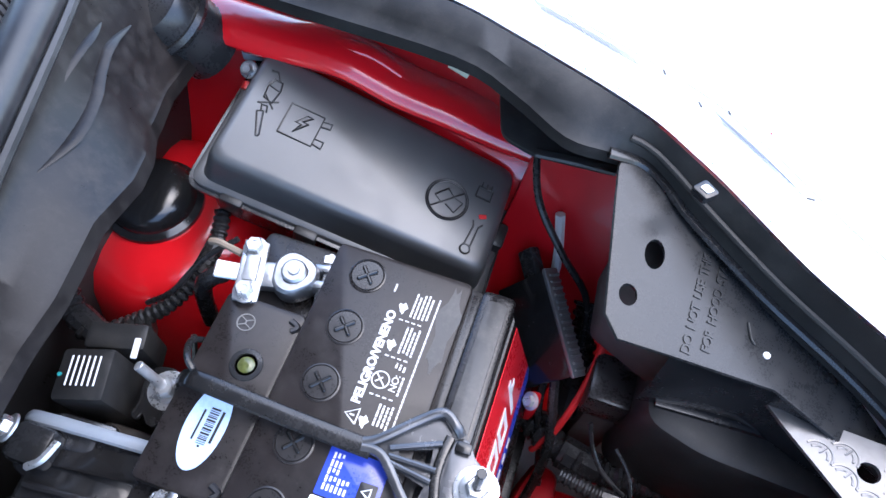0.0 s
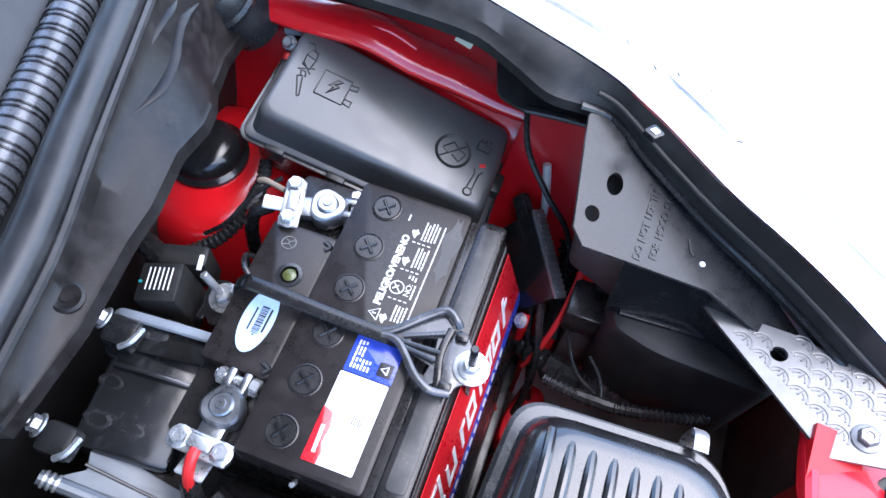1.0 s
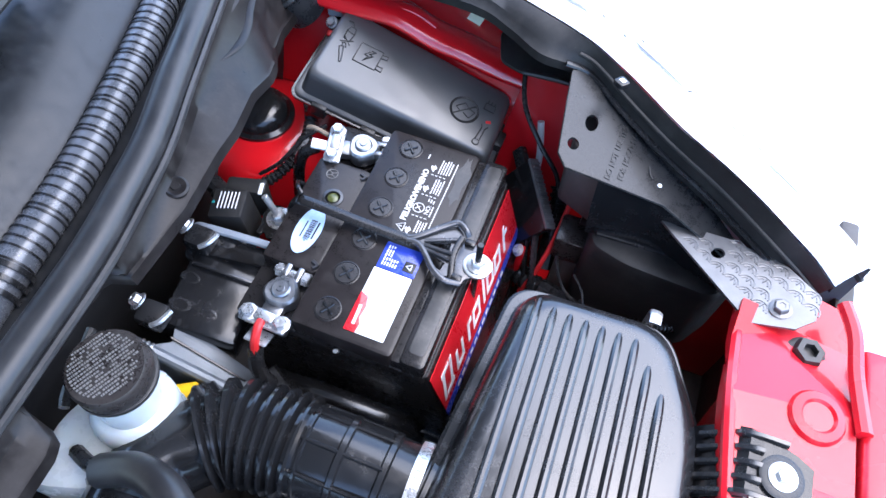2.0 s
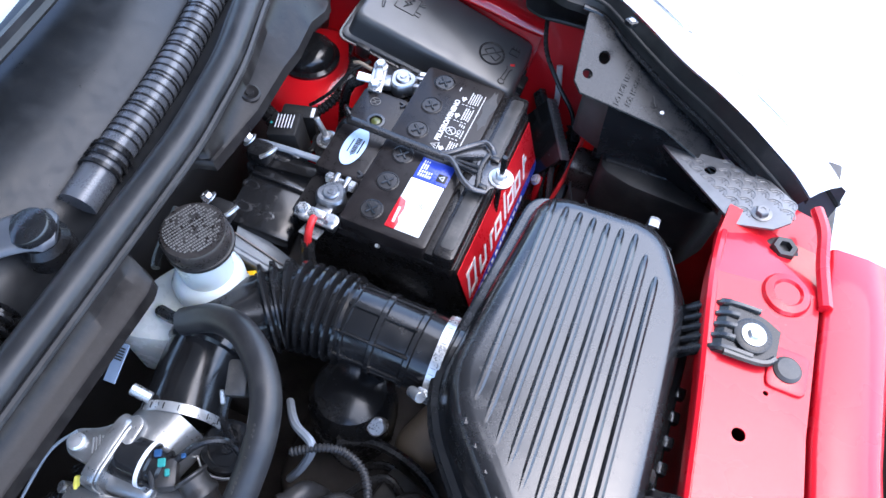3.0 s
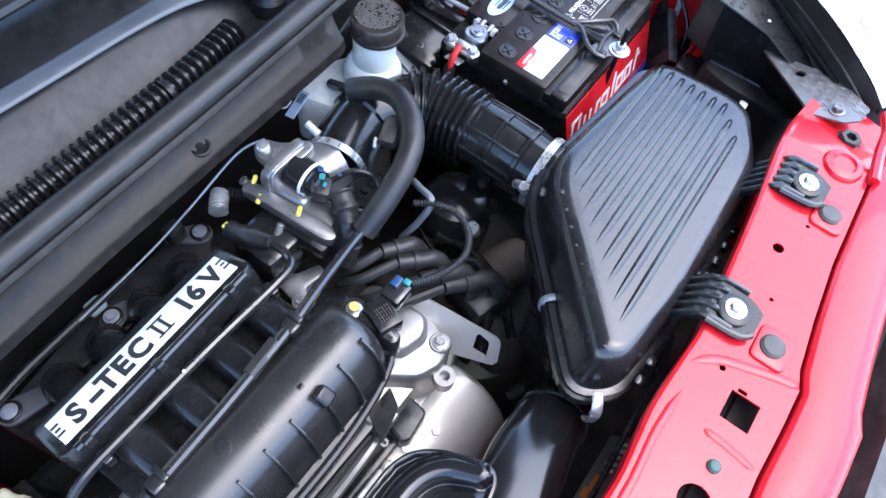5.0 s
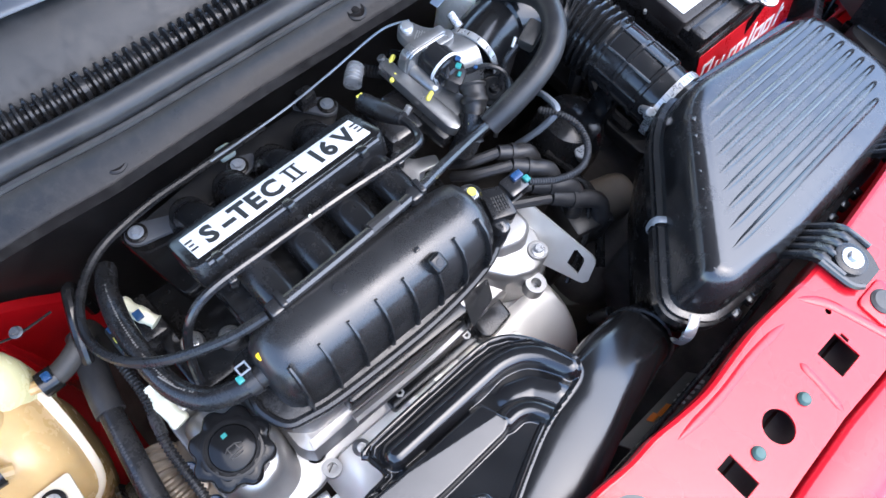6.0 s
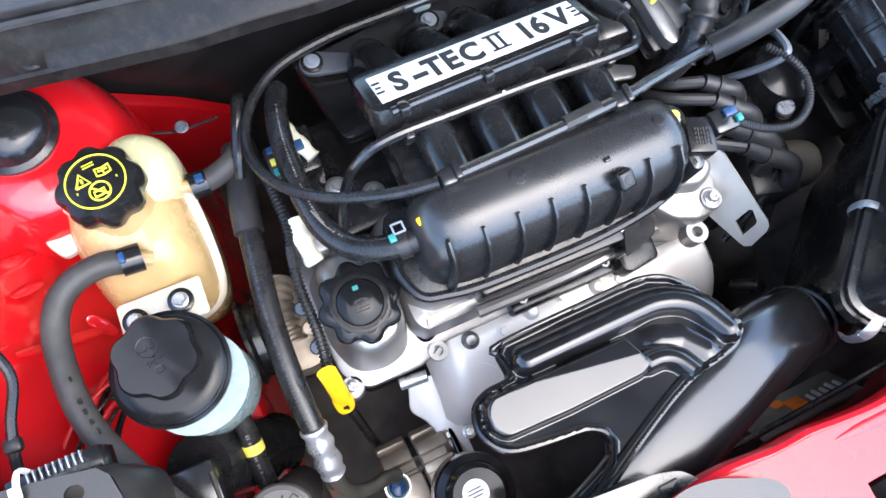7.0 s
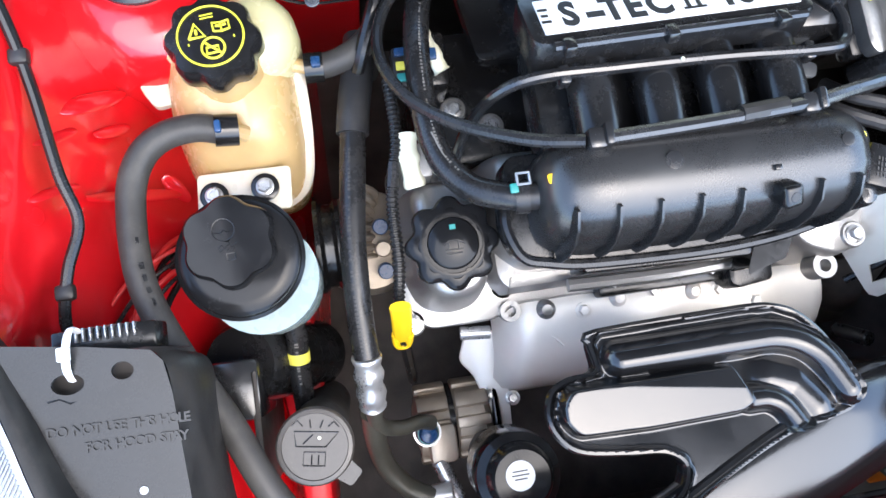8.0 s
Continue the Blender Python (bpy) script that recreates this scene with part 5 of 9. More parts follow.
def build_fuse_box():
    # lid plane through its four top corners
    o = Vector((-0.036, 0.290, 0.848))
    ux = Vector((0.200, 0.0, -0.050)).normalized()
    uy = Vector((-0.010, 0.100, 0.012)).normalized()
    uz = ux.cross(uy).normalized()
    uy = uz.cross(ux)
    M = Matrix((( ux.x, uy.x, uz.x, o.x), (ux.y, uy.y, uz.y, o.y), (ux.z, uy.z, uz.z, o.z), (0, 0, 0, 1)))
    t = thing("fuse_box", (o.x, o.y, 0.75), "black plastic fuse box with embossed symbols on its lid", "fuse box")
    poly = [(-0.108, -0.055), (0.117, -0.050), (0.113, 0.050), (-0.108, 0.056)]
    bm = bmesh.new()
    spec = [(-0.006, -0.040), (-0.006, -0.035), (-0.005, -0.034), (-0.0005, -0.0335), (0.0, -0.032), (0.003, -0.010), (0.0045, -0.0045), (0.007, -0.0012), (0.0105, 0.0)]
    rings(bm, [[(p.x, p.y, z) for p in outline(poly, i, 0.012, 6)] for i, z in spec])
    part("lid", moved(bm, M), SATIN, t, "satin black lid", angle=0.8)
    bm = bmesh.new()
    rings(bm, [[(p.x, p.y, z) for p in outline(poly, i, 0.014, 6)] for i, z in [(0.004, -0.10), (0.0, -0.042), (-0.009, -0.0415), (-0.009, -0.0385), (-0.006, -0.038)]])
    part("box", moved(bm, M), PLASTIC, t)
    for x in (-0.08, -0.02, 0.05):
        part("latch", moved(rbox((x, -0.060, -0.044), (0.018, 0.010, 0.020), 0.002), M), PLASTIC2, t)
    part("latch", moved(rbox((0.117, 0.0, -0.035), (0.012, 0.022, 0.026), 0.003), M), PLASTIC2, t)
    L = lambda x, y: M @ pose(x, y, 0.0003)
    # symbols: sprayer crossed out, live box, ring, book, spanner
    strokes([[(-0.020, -0.006), (-0.0185, -0.0065), (-0.004, 0.000), (-0.006, 0.003), (-0.020, -0.0055)], [(-0.004, -0.002), (0.000, 0.000), (-0.001, 0.003), (-0.005, 0.001)], [(0.0, -0.0035), (0.006, 0.005)], [(0.006, -0.004), (-0.001, 0.006)],
             [(0.003, -0.001), (0.012, -0.001), (0.0125, 0.007), (0.004, 0.005), (0.003, -0.001)], [(0.012, -0.001), (0.018, 0.001), (0.018, 0.006), (0.0125, 0.007)], [(0.018, 0.003), (0.023, 0.007), (0.022, 0.011)]], 0.0006, PLASTIC2, t, L(-0.083, 0.004) @ pose(0, 0, 0, 0, 0, 82) @ Matrix.Scale(1.25, 4), "sprayer_symbol")
    strokes([[(-0.011, -0.011), (0.011, -0.011), (0.011, 0.011), (-0.011, 0.011), (-0.011, -0.011)], [(0.001, 0.007), (-0.004, 0.0), (0.0, 0.0), (-0.003, -0.007), (0.004, 0.002), (0.0, 0.002), (0.005, 0.007), (0.001, 0.007)], [(0.011, 0.004), (0.017, 0.005), (0.017, 0.009), (0.011, 0.008)], [(0.011, -0.009), (0.017, -0.010), (0.017, -0.005), (0.011, -0.005)]], 0.0006, PLASTIC2, t, L(-0.055, 0.002) @ Matrix.Scale(1.2, 4), "live_box_symbol")
    strokes([ring_line(0, 0, 0.0165, 30), ring_line(0, 0, 0.0150, 30), [(-0.011, -0.011), (0.011, 0.011)], [(-0.010, 0.0), (-0.002, 0.009), (0.004, 0.004), (-0.004, -0.004), (-0.010, 0.0)], [(0.0, -0.004), (0.008, -0.008), (0.012, 0.002), (0.004, 0.004)]], 0.0007, PLASTIC2, t, L(0.066, -0.003), "ring_symbol")
    strokes([[(-0.006, -0.005), (0.006, -0.005), (0.006, 0.004), (-0.006, 0.004), (-0.006, -0.005)], [(-0.004, 0.004), (-0.004, 0.008)], [(0, 0.004), (0, 0.008)], [(0.004, 0.004), (0.004, 0.008)]], 0.0007, PLASTIC2, t, L(0.091, 0.015), "book_symbol")
    strokes([ring_line(0, -0.012, 0.0038, 14), [(-0.0025, -0.009), (-0.002, 0.008), (-0.004, 0.012)], [(0.0025, -0.009), (0.002, 0.008), (0.004, 0.012)]], 0.0008, PLASTIC2, t, L(0.093, -0.022) @ pose(0, 0, 0, 0, 0, -5), "spanner_symbol")
    part("red_mark", moved(rbox((0.096, -0.004, 0.0004), (0.006, 0.0035, 0.0008), 0.0003, 1, pose(0, 0, 0, 0, 0, 25)), M), COPPER, t, "small red paint mark")
    # wing bracket with a bolt
    b = thing("wing_bracket", (-0.15, 0.345, 0.84), "small steel bracket with a red-tipped bolt on the wing", "bracket")
    part("tab", rbox((-0.152, 0.347, 0.862), (0.020, 0.016, 0.010), 0.002, 2, pose(0, 0, 0, 0, 0, 15)), GREYSTEEL, b)
    part("post", rbox((-0.152, 0.352, 0.82), (0.010, 0.010, 0.08), 0.002), BLACKSTEEL, b)
    part("bolt", bolt((-0.153, 0.333, 0.853), 0.005, 0.008, (0, -0.6, 0.8)), STEEL, b)
    part("red_tip", cyl((-0.152, 0.326, 0.846), 0.004, 0.007, (0, -0.9, -0.3), 12), COPPER, b, "red plastic tip")
    g = thing("rubber_buffer", (-0.12, 0.40, 0.87), "black rubber bonnet buffer on the wing", "buffer")
    part("pad", slab([(-0.155, 0.385), (-0.10, 0.375), (-0.09, 0.405), (-0.145, 0.42)], 0.868, 0.882, 0.004, 0.01), PLASTIC2, g)
    part("screw", bolt((-0.135, 0.398, 0.882), 0.006, 0.004), BLACKSTEEL, g)
    h = thing("bonnet_hinge_boot", (-0.215, 0.335, 0.87), "round black rubber boot beside the cowl", "rubber boot")
    part("boot", lathe([(0.028, -0.05), (0.03, 0.0), (0.026, 0.012), (0.012, 0.018), (0.002, 0.018)], pose(-0.210, 0.326, 0.898, 18, -25, 0), 24), HOSE, h)
    part("collar", lathe([(0.0325, -0.012), (0.034, -0.008), (0.0325, -0.004)], pose(-0.210, 0.326, 0.898, 18, -25, 0), 24), HOSE, h)


def build_relay_corner():
    # module with a striped label, behind the battery
    t = thing("relay_module", (-0.14, 0.07, 0.76), "black relay module with white striped label", "relay")
    part("body", rbox((-0.147, 0.080, 0.800), (0.036, 0.036, 0.060), 0.004, 2, pose(0, 0, 0, 0, -6, 16)), LAMPBLACK, t)
    for i in range(6):
        part("white_stripe", rbox((-0.158 + i * 0.0036, 0.078 + i * 0.0010, 0.8315 + 0.0004 * i), (0.0010, 0.020, 0.001), 0.0002, 1, pose(0, 0, 0, 0, -6, 16)), PRINT, t, "white printed stripe")
    part("connector", rbox((-0.150, 0.112, 0.796), (0.042, 0.020, 0.045), 0.004, 2, pose(0, 0, 0, 0, 0, 16)), LAMPBLACK, t)
    part("green_dot", lathe([(0.0016, 0), (0.0014, 0.0006)], pose(-0.163, 0.074, 0.8300), 10), TEAL, t)
    part("stripe", rbox((-0.126, 0.105, 0.832), (0.004, 0.014, 0.002), 0.0005, 1, pose(0, 0, 0, 0, 0, 16)), PRINT, t)
    # bracket with two studs and a folded plate
    b = thing("control_unit_bracket", (-0.11, 0.0, 0.70), "black control unit on a steel bracket beside the battery", "control unit")
    part("case", rbox((-0.122, 0.000, 0.790), (0.075, 0.105, 0.045), 0.006, 2, pose(0, 0, 0, 0, 10, 6)), GLOSSY, b)
    part("case_step", rbox((-0.135, 0.045, 0.812), (0.040, 0.022, 0.020), 0.004, 2, pose(0, 0, 0, 0, 10, 6)), PLASTIC, b)
    part("plinth", rbox((-0.115, 0.005, 0.62), (0.06, 0.12, 0.32), 0.005), DARK, b)
    for x, y in ((-0.150, 0.0295), (-0.147, -0.0563)):
        part("rubber_mount", rbox((x, y, 0.842 - 0.01), (0.026, 0.024, 0.020), 0.005, 2), HOSE, b)
        part("stud_nut", bolt((x - 0.014, y + 0.004, 0.842), 0.0062, 0.008, (-0.6, 0, 0.7)), STEEL, b)
        part("fold", tube([(x + 0.008, y - 0.012, 0.842), (x + 0.016, y - 0.006, 0.846), (x + 0.018, y + 0.006, 0.844)], 0.0026, 6), STEEL, b)
    part("edge_strip", tube([(-0.168, 0.044, 0.818), (-0.163, 0.0458, 0.826), (-0.125, 0.0488, 0.827), (-0.085, 0.0517, 0.826)], 0.0046, 10, 6, flat=0.7), GREYSTEEL, b, "grey rolled steel edge strip")
    for x, y, z, r in ((-0.153, 0.020, 0.812, 0.010), (-0.146, -0.004, 0.8125, 0.0085), (-0.140, -0.032, 0.8120, 0.0095), (-0.112, -0.030, 0.8075, 0.007)):
        part("moulded_pad", lathe([(r, -0.006), (r, 0.003), (r * 0.85, 0.0048), (r * 0.62, 0.0050), (r * 0.5, 0.0034), (0.001, 0.0030)], pose(x, y, z, 0, 10, 0) @ Matrix.Diagonal((1.3, 0.8, 1, 1)), 22), PLASTIC, b)
    part("cross_rib", rbox((-0.118, 0.012, 0.815), (0.066, 0.004, 0.006), 0.0015, 2, pose(0, 0, 0, 0, 10, 6)), PLASTIC, b)
    part("strip_web", slab([(-0.165, 0.020), (-0.085, 0.030), (-0.085, 0.050), (-0.163, 0.045)], 0.808, 0.820, 0.002, 0.003), BLACKSTEEL, b)
    f = thing("folded_plate", (-0.09, -0.085, 0.74), "grey folded steel plate beside the brake reservoir", "steel plate")
    part("web", slab([(-0.146, -0.079), (-0.045, -0.0770), (-0.058, -0.0560), (-0.137, -0.045), (-0.130, -0.066)], -0.003, 0.0, 0.0006, 0.002, lambda x, y: 0.770 - 0.50 * (x + 0.045) * 0.9), FOLDED, f, "grey pressed sheet")
    part("rolled_edge", tube([(-0.152, -0.082, 0.822), (-0.12, -0.0815, 0.807), (-0.08, -0.081, 0.789), (-0.045, -0.0800, 0.771)], 0.0055, 10), FOLDED, f)
    for k in range(3):
        part("edge_bead", clamp_ring((-0.148 + 0.004 * k, -0.082, 0.820 - 0.002 * k), (1, 0, -0.45), 0.0055, 0.002, 0.001), STEEL, f)
    part("fold_line", tube([(-0.132, -0.063, 0.8105), (-0.06, -0.067, 0.778)], 0.0012, 6, 3), BLACKSTEEL, f)
    part("skirt", rbox((-0.098, -0.084, 0.765), (0.105, 0.003, 0.06), 0.001, 1, pose(0, 0, 0, 0, 22, 1)), FOLDED, f)
    h = thing("brake_hose_joint", (-0.09, -0.10, 0.76), "yellow-banded black hose joint beside the brake reservoir", "hose joint")
    part("band", cyl((-0.108, -0.106, 0.792), 0.0095, 0.022, (0.85, 0.45, 0.1), 18), YELLOW, h, "yellow plastic band")
    part("hose", tube([(-0.090, -0.097, 0.795), (-0.078, -0.101, 0.793), (-0.070, -0.108, 0.775), (-0.066, -0.112, 0.74)], 0.0105, 12), HOSE, h)
    part("steel_clip", rbox((-0.073, -0.104, 0.802), (0.016, 0.003, 0.006), 0.001, 1, pose(0, 0, 0, 0, 0, 20)), STEEL, h)
    # cooling fins module in front of the battery
    r = thing("finned_module", (0.13, 0.26, 0.72), "black ignition module with a ribbed edge", "module")
    along = Vector((0.040, -0.062, -0.018)).normalized()
    up = Vector((0.30, 0.35, 0.88))
    up = (up - along * up.dot(along)).normalized()
    side = up.cross(along)
    o = Vector((0.124, 0.236, 0.770))
    R = Matrix(((along.x, side.x, up.x, o.x), (along.y, side.y, up.y, o.y), (along.z, side.z, up.z, o.z), (0, 0, 0, 1)))
    part("case", moved(rbox((0, 0, 0), (0.082, 0.013, 0.056), 0.002), R), GLOSSY, r)
    part("top_edge", moved(rbox((0, 0, 0.029), (0.084, 0.014, 0.004), 0.0015), R), STRAP, r, "pale ribbed edge")
    for i in range(15):
        part("rib", moved(rbox((-0.036 + i * 0.0052, 0.001, 0.0315), (0.0024, 0.011, 0.0022), 0.0007, 1), R), STRAP, r)
    part("cable_boss", moved(cyl((0.034, 0.0, -0.030), 0.006, 0.012, (0.4, 0, -1), 12), R), STEEL, r)
    part("upper_plug", moved(rbox((-0.050, 0.0, 0.012), (0.026, 0.010, 0.016), 0.002), R), HOSE, r)
    c = thing("connector_block", (0.19, 0.20, 0.76), "dusty black plastic connector block under the lamp bracket", "connector")
    part("body", rbox((0.190, 0.207, 0.776), (0.042, 0.038, 0.036), 0.003), BROWNBLACK, c)
    part("latch", rbox((0.199, 0.221, 0.797), (0.022, 0.010, 0.010), 0.002), PLASTIC2, c)
    part("stem", rbox((0.19, 0.205, 0.70), (0.03, 0.03, 0.15), 0.004), DARK, c)
    # loose wiring around
    def wire(name, pts, r, m, label, rough=False):
        w = thing(name, pts[0], label, "cable")
        part("sheath", corrugated(pts, r, r * 0.12, r * 0.9, 10) if rough else tube(pts, r, 8), m, w)
        if rough:
            part("tape", tube(pts[1:3], r * 1.18, 10, 4), HOSE, w)
    wire("wiring_conduit", [(-0.140, 0.236, 0.795), (-0.134, 0.210, 0.79), (-0.136, 0.185, 0.785), (-0.148, 0.160, 0.775), (-0.165, 0.143, 0.768), (-0.19, 0.125, 0.76)], 0.0062, HOSE, "black corrugated wiring conduit by the strut tower", True)
    wire("wiring_conduit", [(-0.158, 0.143, 0.765), (-0.190, 0.120, 0.765), (-0.212, 0.128, 0.77), (-0.236, 0.148, 0.775), (-0.25, 0.17, 0.775)], 0.009, HOSE, "black corrugated wiring conduit by the strut tower", True)
    wire("thin_cable", [(-0.095, 0.196, 0.846), (-0.115, 0.178, 0.835), (-0.135, 0.157, 0.810), (-0.160, 0.15, 0.785)], 0.0022, HOSE, "thin black cable at the battery terminal")
    wire("thin_cable", [(-0.075, 0.13, 0.82), (-0.088, 0.120, 0.845), (-0.080, 0.105, 0.862), (-0.072, 0.098, 0.862)], 0.0022, HOSE, "thin black cable at the battery clamp")
    wire("thin_cable", [(0.075, 0.345, 0.90), (0.09, 0.30, 0.86), (0.12, 0.275, 0.83), (0.15, 0.26, 0.80), (0.16, 0.24, 0.76)], 0.0028, HOSE, "thin taped black cable along the wing")
    wire("black_cable", [(0.145, 0.215, 0.765), (0.150, 0.195, 0.755), (0.160, 0.165, 0.72), (0.160, 0.14, 0.66), (0.15, 0.10, 0.60)], 0.0042, HOSE, "black cable below the module")
    wire("black_cable", [(0.14, 0.21, 0.755), (0.143, 0.19, 0.735), (0.155, 0.17, 0.70), (0.17, 0.15, 0.64)], 0.0032, HOSE, "black cable below the module")
    wire("red_cable", [(0.172, 0.235, 0.80), (0.168, 0.20, 0.77), (0.160, 0.175, 0.735), (0.15, 0.165, 0.70)], 0.0028, COPPER, "thin red cable below the lamp bracket")
    wire("red_cable", [(0.13, 0.10, 0.70), (0.132, 0.12, 0.705), (0.14, 0.125, 0.66)], 0.0028, COPPER, "thin red cable beside the battery")
    wire("wiring_conduit", [(0.14, 0.19, 0.70), (0.17, 0.168, 0.715), (0.20, 0.162, 0.715), (0.24, 0.165, 0.71), (0.28, 0.17, 0.69)], 0.012, HOSE, "black corrugated conduit below the headlamp", True)
    wire("wiring_conduit", [(0.155, 0.275, 0.77), (0.165, 0.24, 0.74), (0.168, 0.20, 0.71)], 0.010, HOSE, "black corrugated conduit below the headlamp", True)
    wire("wiring_conduit", [(0.170, 0.140, 0.752), (0.200, 0.134, 0.758), (0.232, 0.133, 0.760), (0.272, 0.141, 0.760), (0.300, 0.150, 0.755), (0.33, 0.17, 0.74)], 0.0055, HOSE, "black corrugated conduit along the red front rail", True)
    wire("thin_cable", [(0.176, 0.172, 0.79), (0.184, 0.160, 0.775), (0.196, 0.148, 0.766), (0.214, 0.138, 0.764)], 0.0018, HOSE, "thin black cable over the front rail")
    wire("thin_cable", [(0.200, 0.165, 0.775), (0.214, 0.150, 0.770), (0.222, 0.128, 0.758)], 0.0016, HOSE, "thin black cable over the front rail")
    bm = slab([(0.148, 0.100), (0.176, 0.100), (0.186, 0.130), (0.184, 0.168), (0.160, 0.172), (0.148, 0.130)], 0.50, 0.650, 0.008, 0.010)
    add_to(bm, rbox((0.255, 0.140, 0.560), (0.14, 0.060, 0.040), 0.008))
    solo("front_rail", bm, SHADERED, "red painted front rail below the headlamp", "rail", kind="structure")
    s = thing("ring_screw", (0.118, 0.192, 0.72), "small steel screw beside the battery", "screw")
    part("screw", bolt((0.135, 0.186, 0.752), 0.005, 0.006, (-0.6, -0.4, 0.7)), STEEL, s)
    part("tab", rbox((0.138, 0.19, 0.70), (0.008, 0.012, 0.10), 0.002), SHADERED, s)
    i = thing("inner_panel", (0.11, 0.30, 0.70), "red pressed inner panel with a pale rib", "inner panel", kind="structure")
    part("sheet", rbox((0.125, 0.300, 0.80), (0.11, 0.010, 0.16), 0.004, 2, pose(0, 0, 0, -28, 0, -16)), SHADERED, i)
    part("rib", tube([(0.112, 0.306, 0.83), (0.120, 0.293, 0.80), (0.124, 0.283, 0.775)], 0.004, 8), PRINT, i)


# ---- air intake ----
def build_airbox():
    t = thing("air_filter_box", (0.24, -0.1, 0.70), "black ribbed air filter box clipped together", "air filter box")
    poly = [(0.155, -0.192), (0.287, -0.335), (0.322, -0.310), (0.332, -0.22), (0.330, -0.01), (0.285, 0.080), (0.155, 0.074), (0.136, -0.150)]
    rad = [0.025, 0.030, 0.020, 0.02, 0.03, 0.025, 0.025, 0.022]
    R0 = 0.868
    top = lambda x, y: 0.921 - 0.075 * (y + 0.16)
    bm = bmesh.new()
    spec = [(-0.004, 0.0), (-0.004, 0.06), (0.002, 0.08), (0.004, 0.30), (0.008, 0.68), (0.013, 0.90), (0.020, 0.985), (0.026, 1.0)]
    rings(bm, [[(p.x, p.y, R0 + f * (top(p.x, p.y) - R0)) for p in outline(poly, i, rad, 6)] for i, f in spec])
    part("lid", bm, PLASTIC, t, "satin black ribbed lid", angle=0.8)
    bm = bmesh.new()
    rings(bm, [[(p.x, p.y, z) for p in outline(poly, i, rad, 6)] for i, z in [(0.03, 0.70), (0.008, 0.78), (0.004, 0.852), (-0.007, 0.854), (-0.007, 0.8655), (-0.003, 0.867)]])
    part("lower_box", bm, INKBLACK, t, angle=0.8)
    part("stand", slab(rect_poly(0.20, -0.2, 0.29, 0.0), 0.38, 0.701, 0.003, 0.01), DARK, t)
    # long ribs
    for i in range(9):
        xa, xb = 0.1765 + 0.0140 * i, 0.1735 + 0.0138 * i
        ya = -0.190 - 0.0147 * i
        yb = 0.054 - (0.0 if i < 7 else 0.020 * (i - 6))
        pts = []
        for k in range(15):
            y, x = ya + (yb - ya) * k / 14, xa + (xb - xa) * k / 14
            rise = min(1, 4.0 * k / 14) * min(1, 14 * (14 - k) / 14)
            pts.append((x, y, top(x, y) + 0.0056 * rise - 0.0052))
        part("rib", tube(pts, 0.0037, 10, 2, flat=0.95), PLASTIC, t)
    # teeth of the joint along the front side
    for i in range(13):
        y = -0.285 + i * 0.0235
        if any(abs(y - b) < 0.03 for b in (-0.035, -0.211)):
            continue
        part("joint_tooth", rbox((0.338 - (0.004 if y < -0.24 else 0), y, 0.868), (0.009, 0.011, 0.010), 0.002), PLASTIC, t)
    # clips
    for x, y, turn in ((0.272, 0.090, 90), (0.326, -0.155, 0), (0.313, -0.334, -60), (0.222, -0.270, 225)):
        M = pose(x, y, 0.866, 0, 0, turn) @ Matrix.Scale(0.72 if turn > 200 else 1.0, 4)
        c = part("spring_clip", moved(tube([(-0.010, 0, 0.016), (0.002, 0, 0.014), (0.008, 0, 0.004), (0.007, 0, -0.016), (0.0, 0, -0.024)], 0.0050, 6, 5, flat=0.25), M), STEEL if turn < 200 else GREYSTEEL, t, "steel spring clip")
        part("clip_hook", moved(rbox((0.006, 0, 0.004), (0.006, 0.009, 0.005), 0.001), M), GREYSTEEL, c)
    # mounting tongues
    for x, y in ((0.365, -0.035), (0.363, -0.211)):
        bm = bmesh.new()
        rings(bm, [[(px, y + a, FRONTZ + 0.0005 + dz), (px, y + c, FRONTZ + 0.0005 + dz), (px, y + c, FRONTZ + 0.007 + dz), (px, y + a, FRONTZ + 0.007 + dz)] for px, a, c, dz in ((0.316, -0.022, 0.034, -0.045), (0.326, -0.022, 0.033, -0.024), (0.334, -0.022, 0.031, -0.010), (0.343, -0.0215, 0.029, -0.001), (0.352, -0.021, 0.027, 0.0), (0.376, -0.020, 0.020, 0.0), (0.387, -0.012, 0.014, 0.0))])
        b = part("mounting_tongue", bm, INKBLACK, t, "ribbed black mounting tongue", smooth=False)
        for k in range(5):
            yy = y - 0.018 + k * 0.0108
            part("tongue_rib", tube([(0.319, yy, FRONTZ - 0.027), (0.334, yy, FRONTZ - 0.004), (0.344, yy, FRONTZ + 0.006), (0.368 if k in (0, 4) else 0.352, yy, FRONTZ + 0.008)], 0.003, 6, 4), PLASTIC, b)
        part("tongue_edge", tube([(0.386, y - 0.012, FRONTZ + 0.007), (0.376, y - 0.020, FRONTZ + 0.007), (0.346, y - 0.0215, FRONTZ + 0.006)], 0.003, 6, 4), PLASTIC, b)
        part("rubber_bush", lathe([(0.0155, 0), (0.0155, 0.004), (0.013, 0.005)], pose(x, y, FRONTZ + 0.006), 24), HOSE, b)
        part("bolt", bolt((x, y, FRONTZ + 0.011), 0.0058, 0.006, (0, 0, 1), 1.75), STEEL, b)


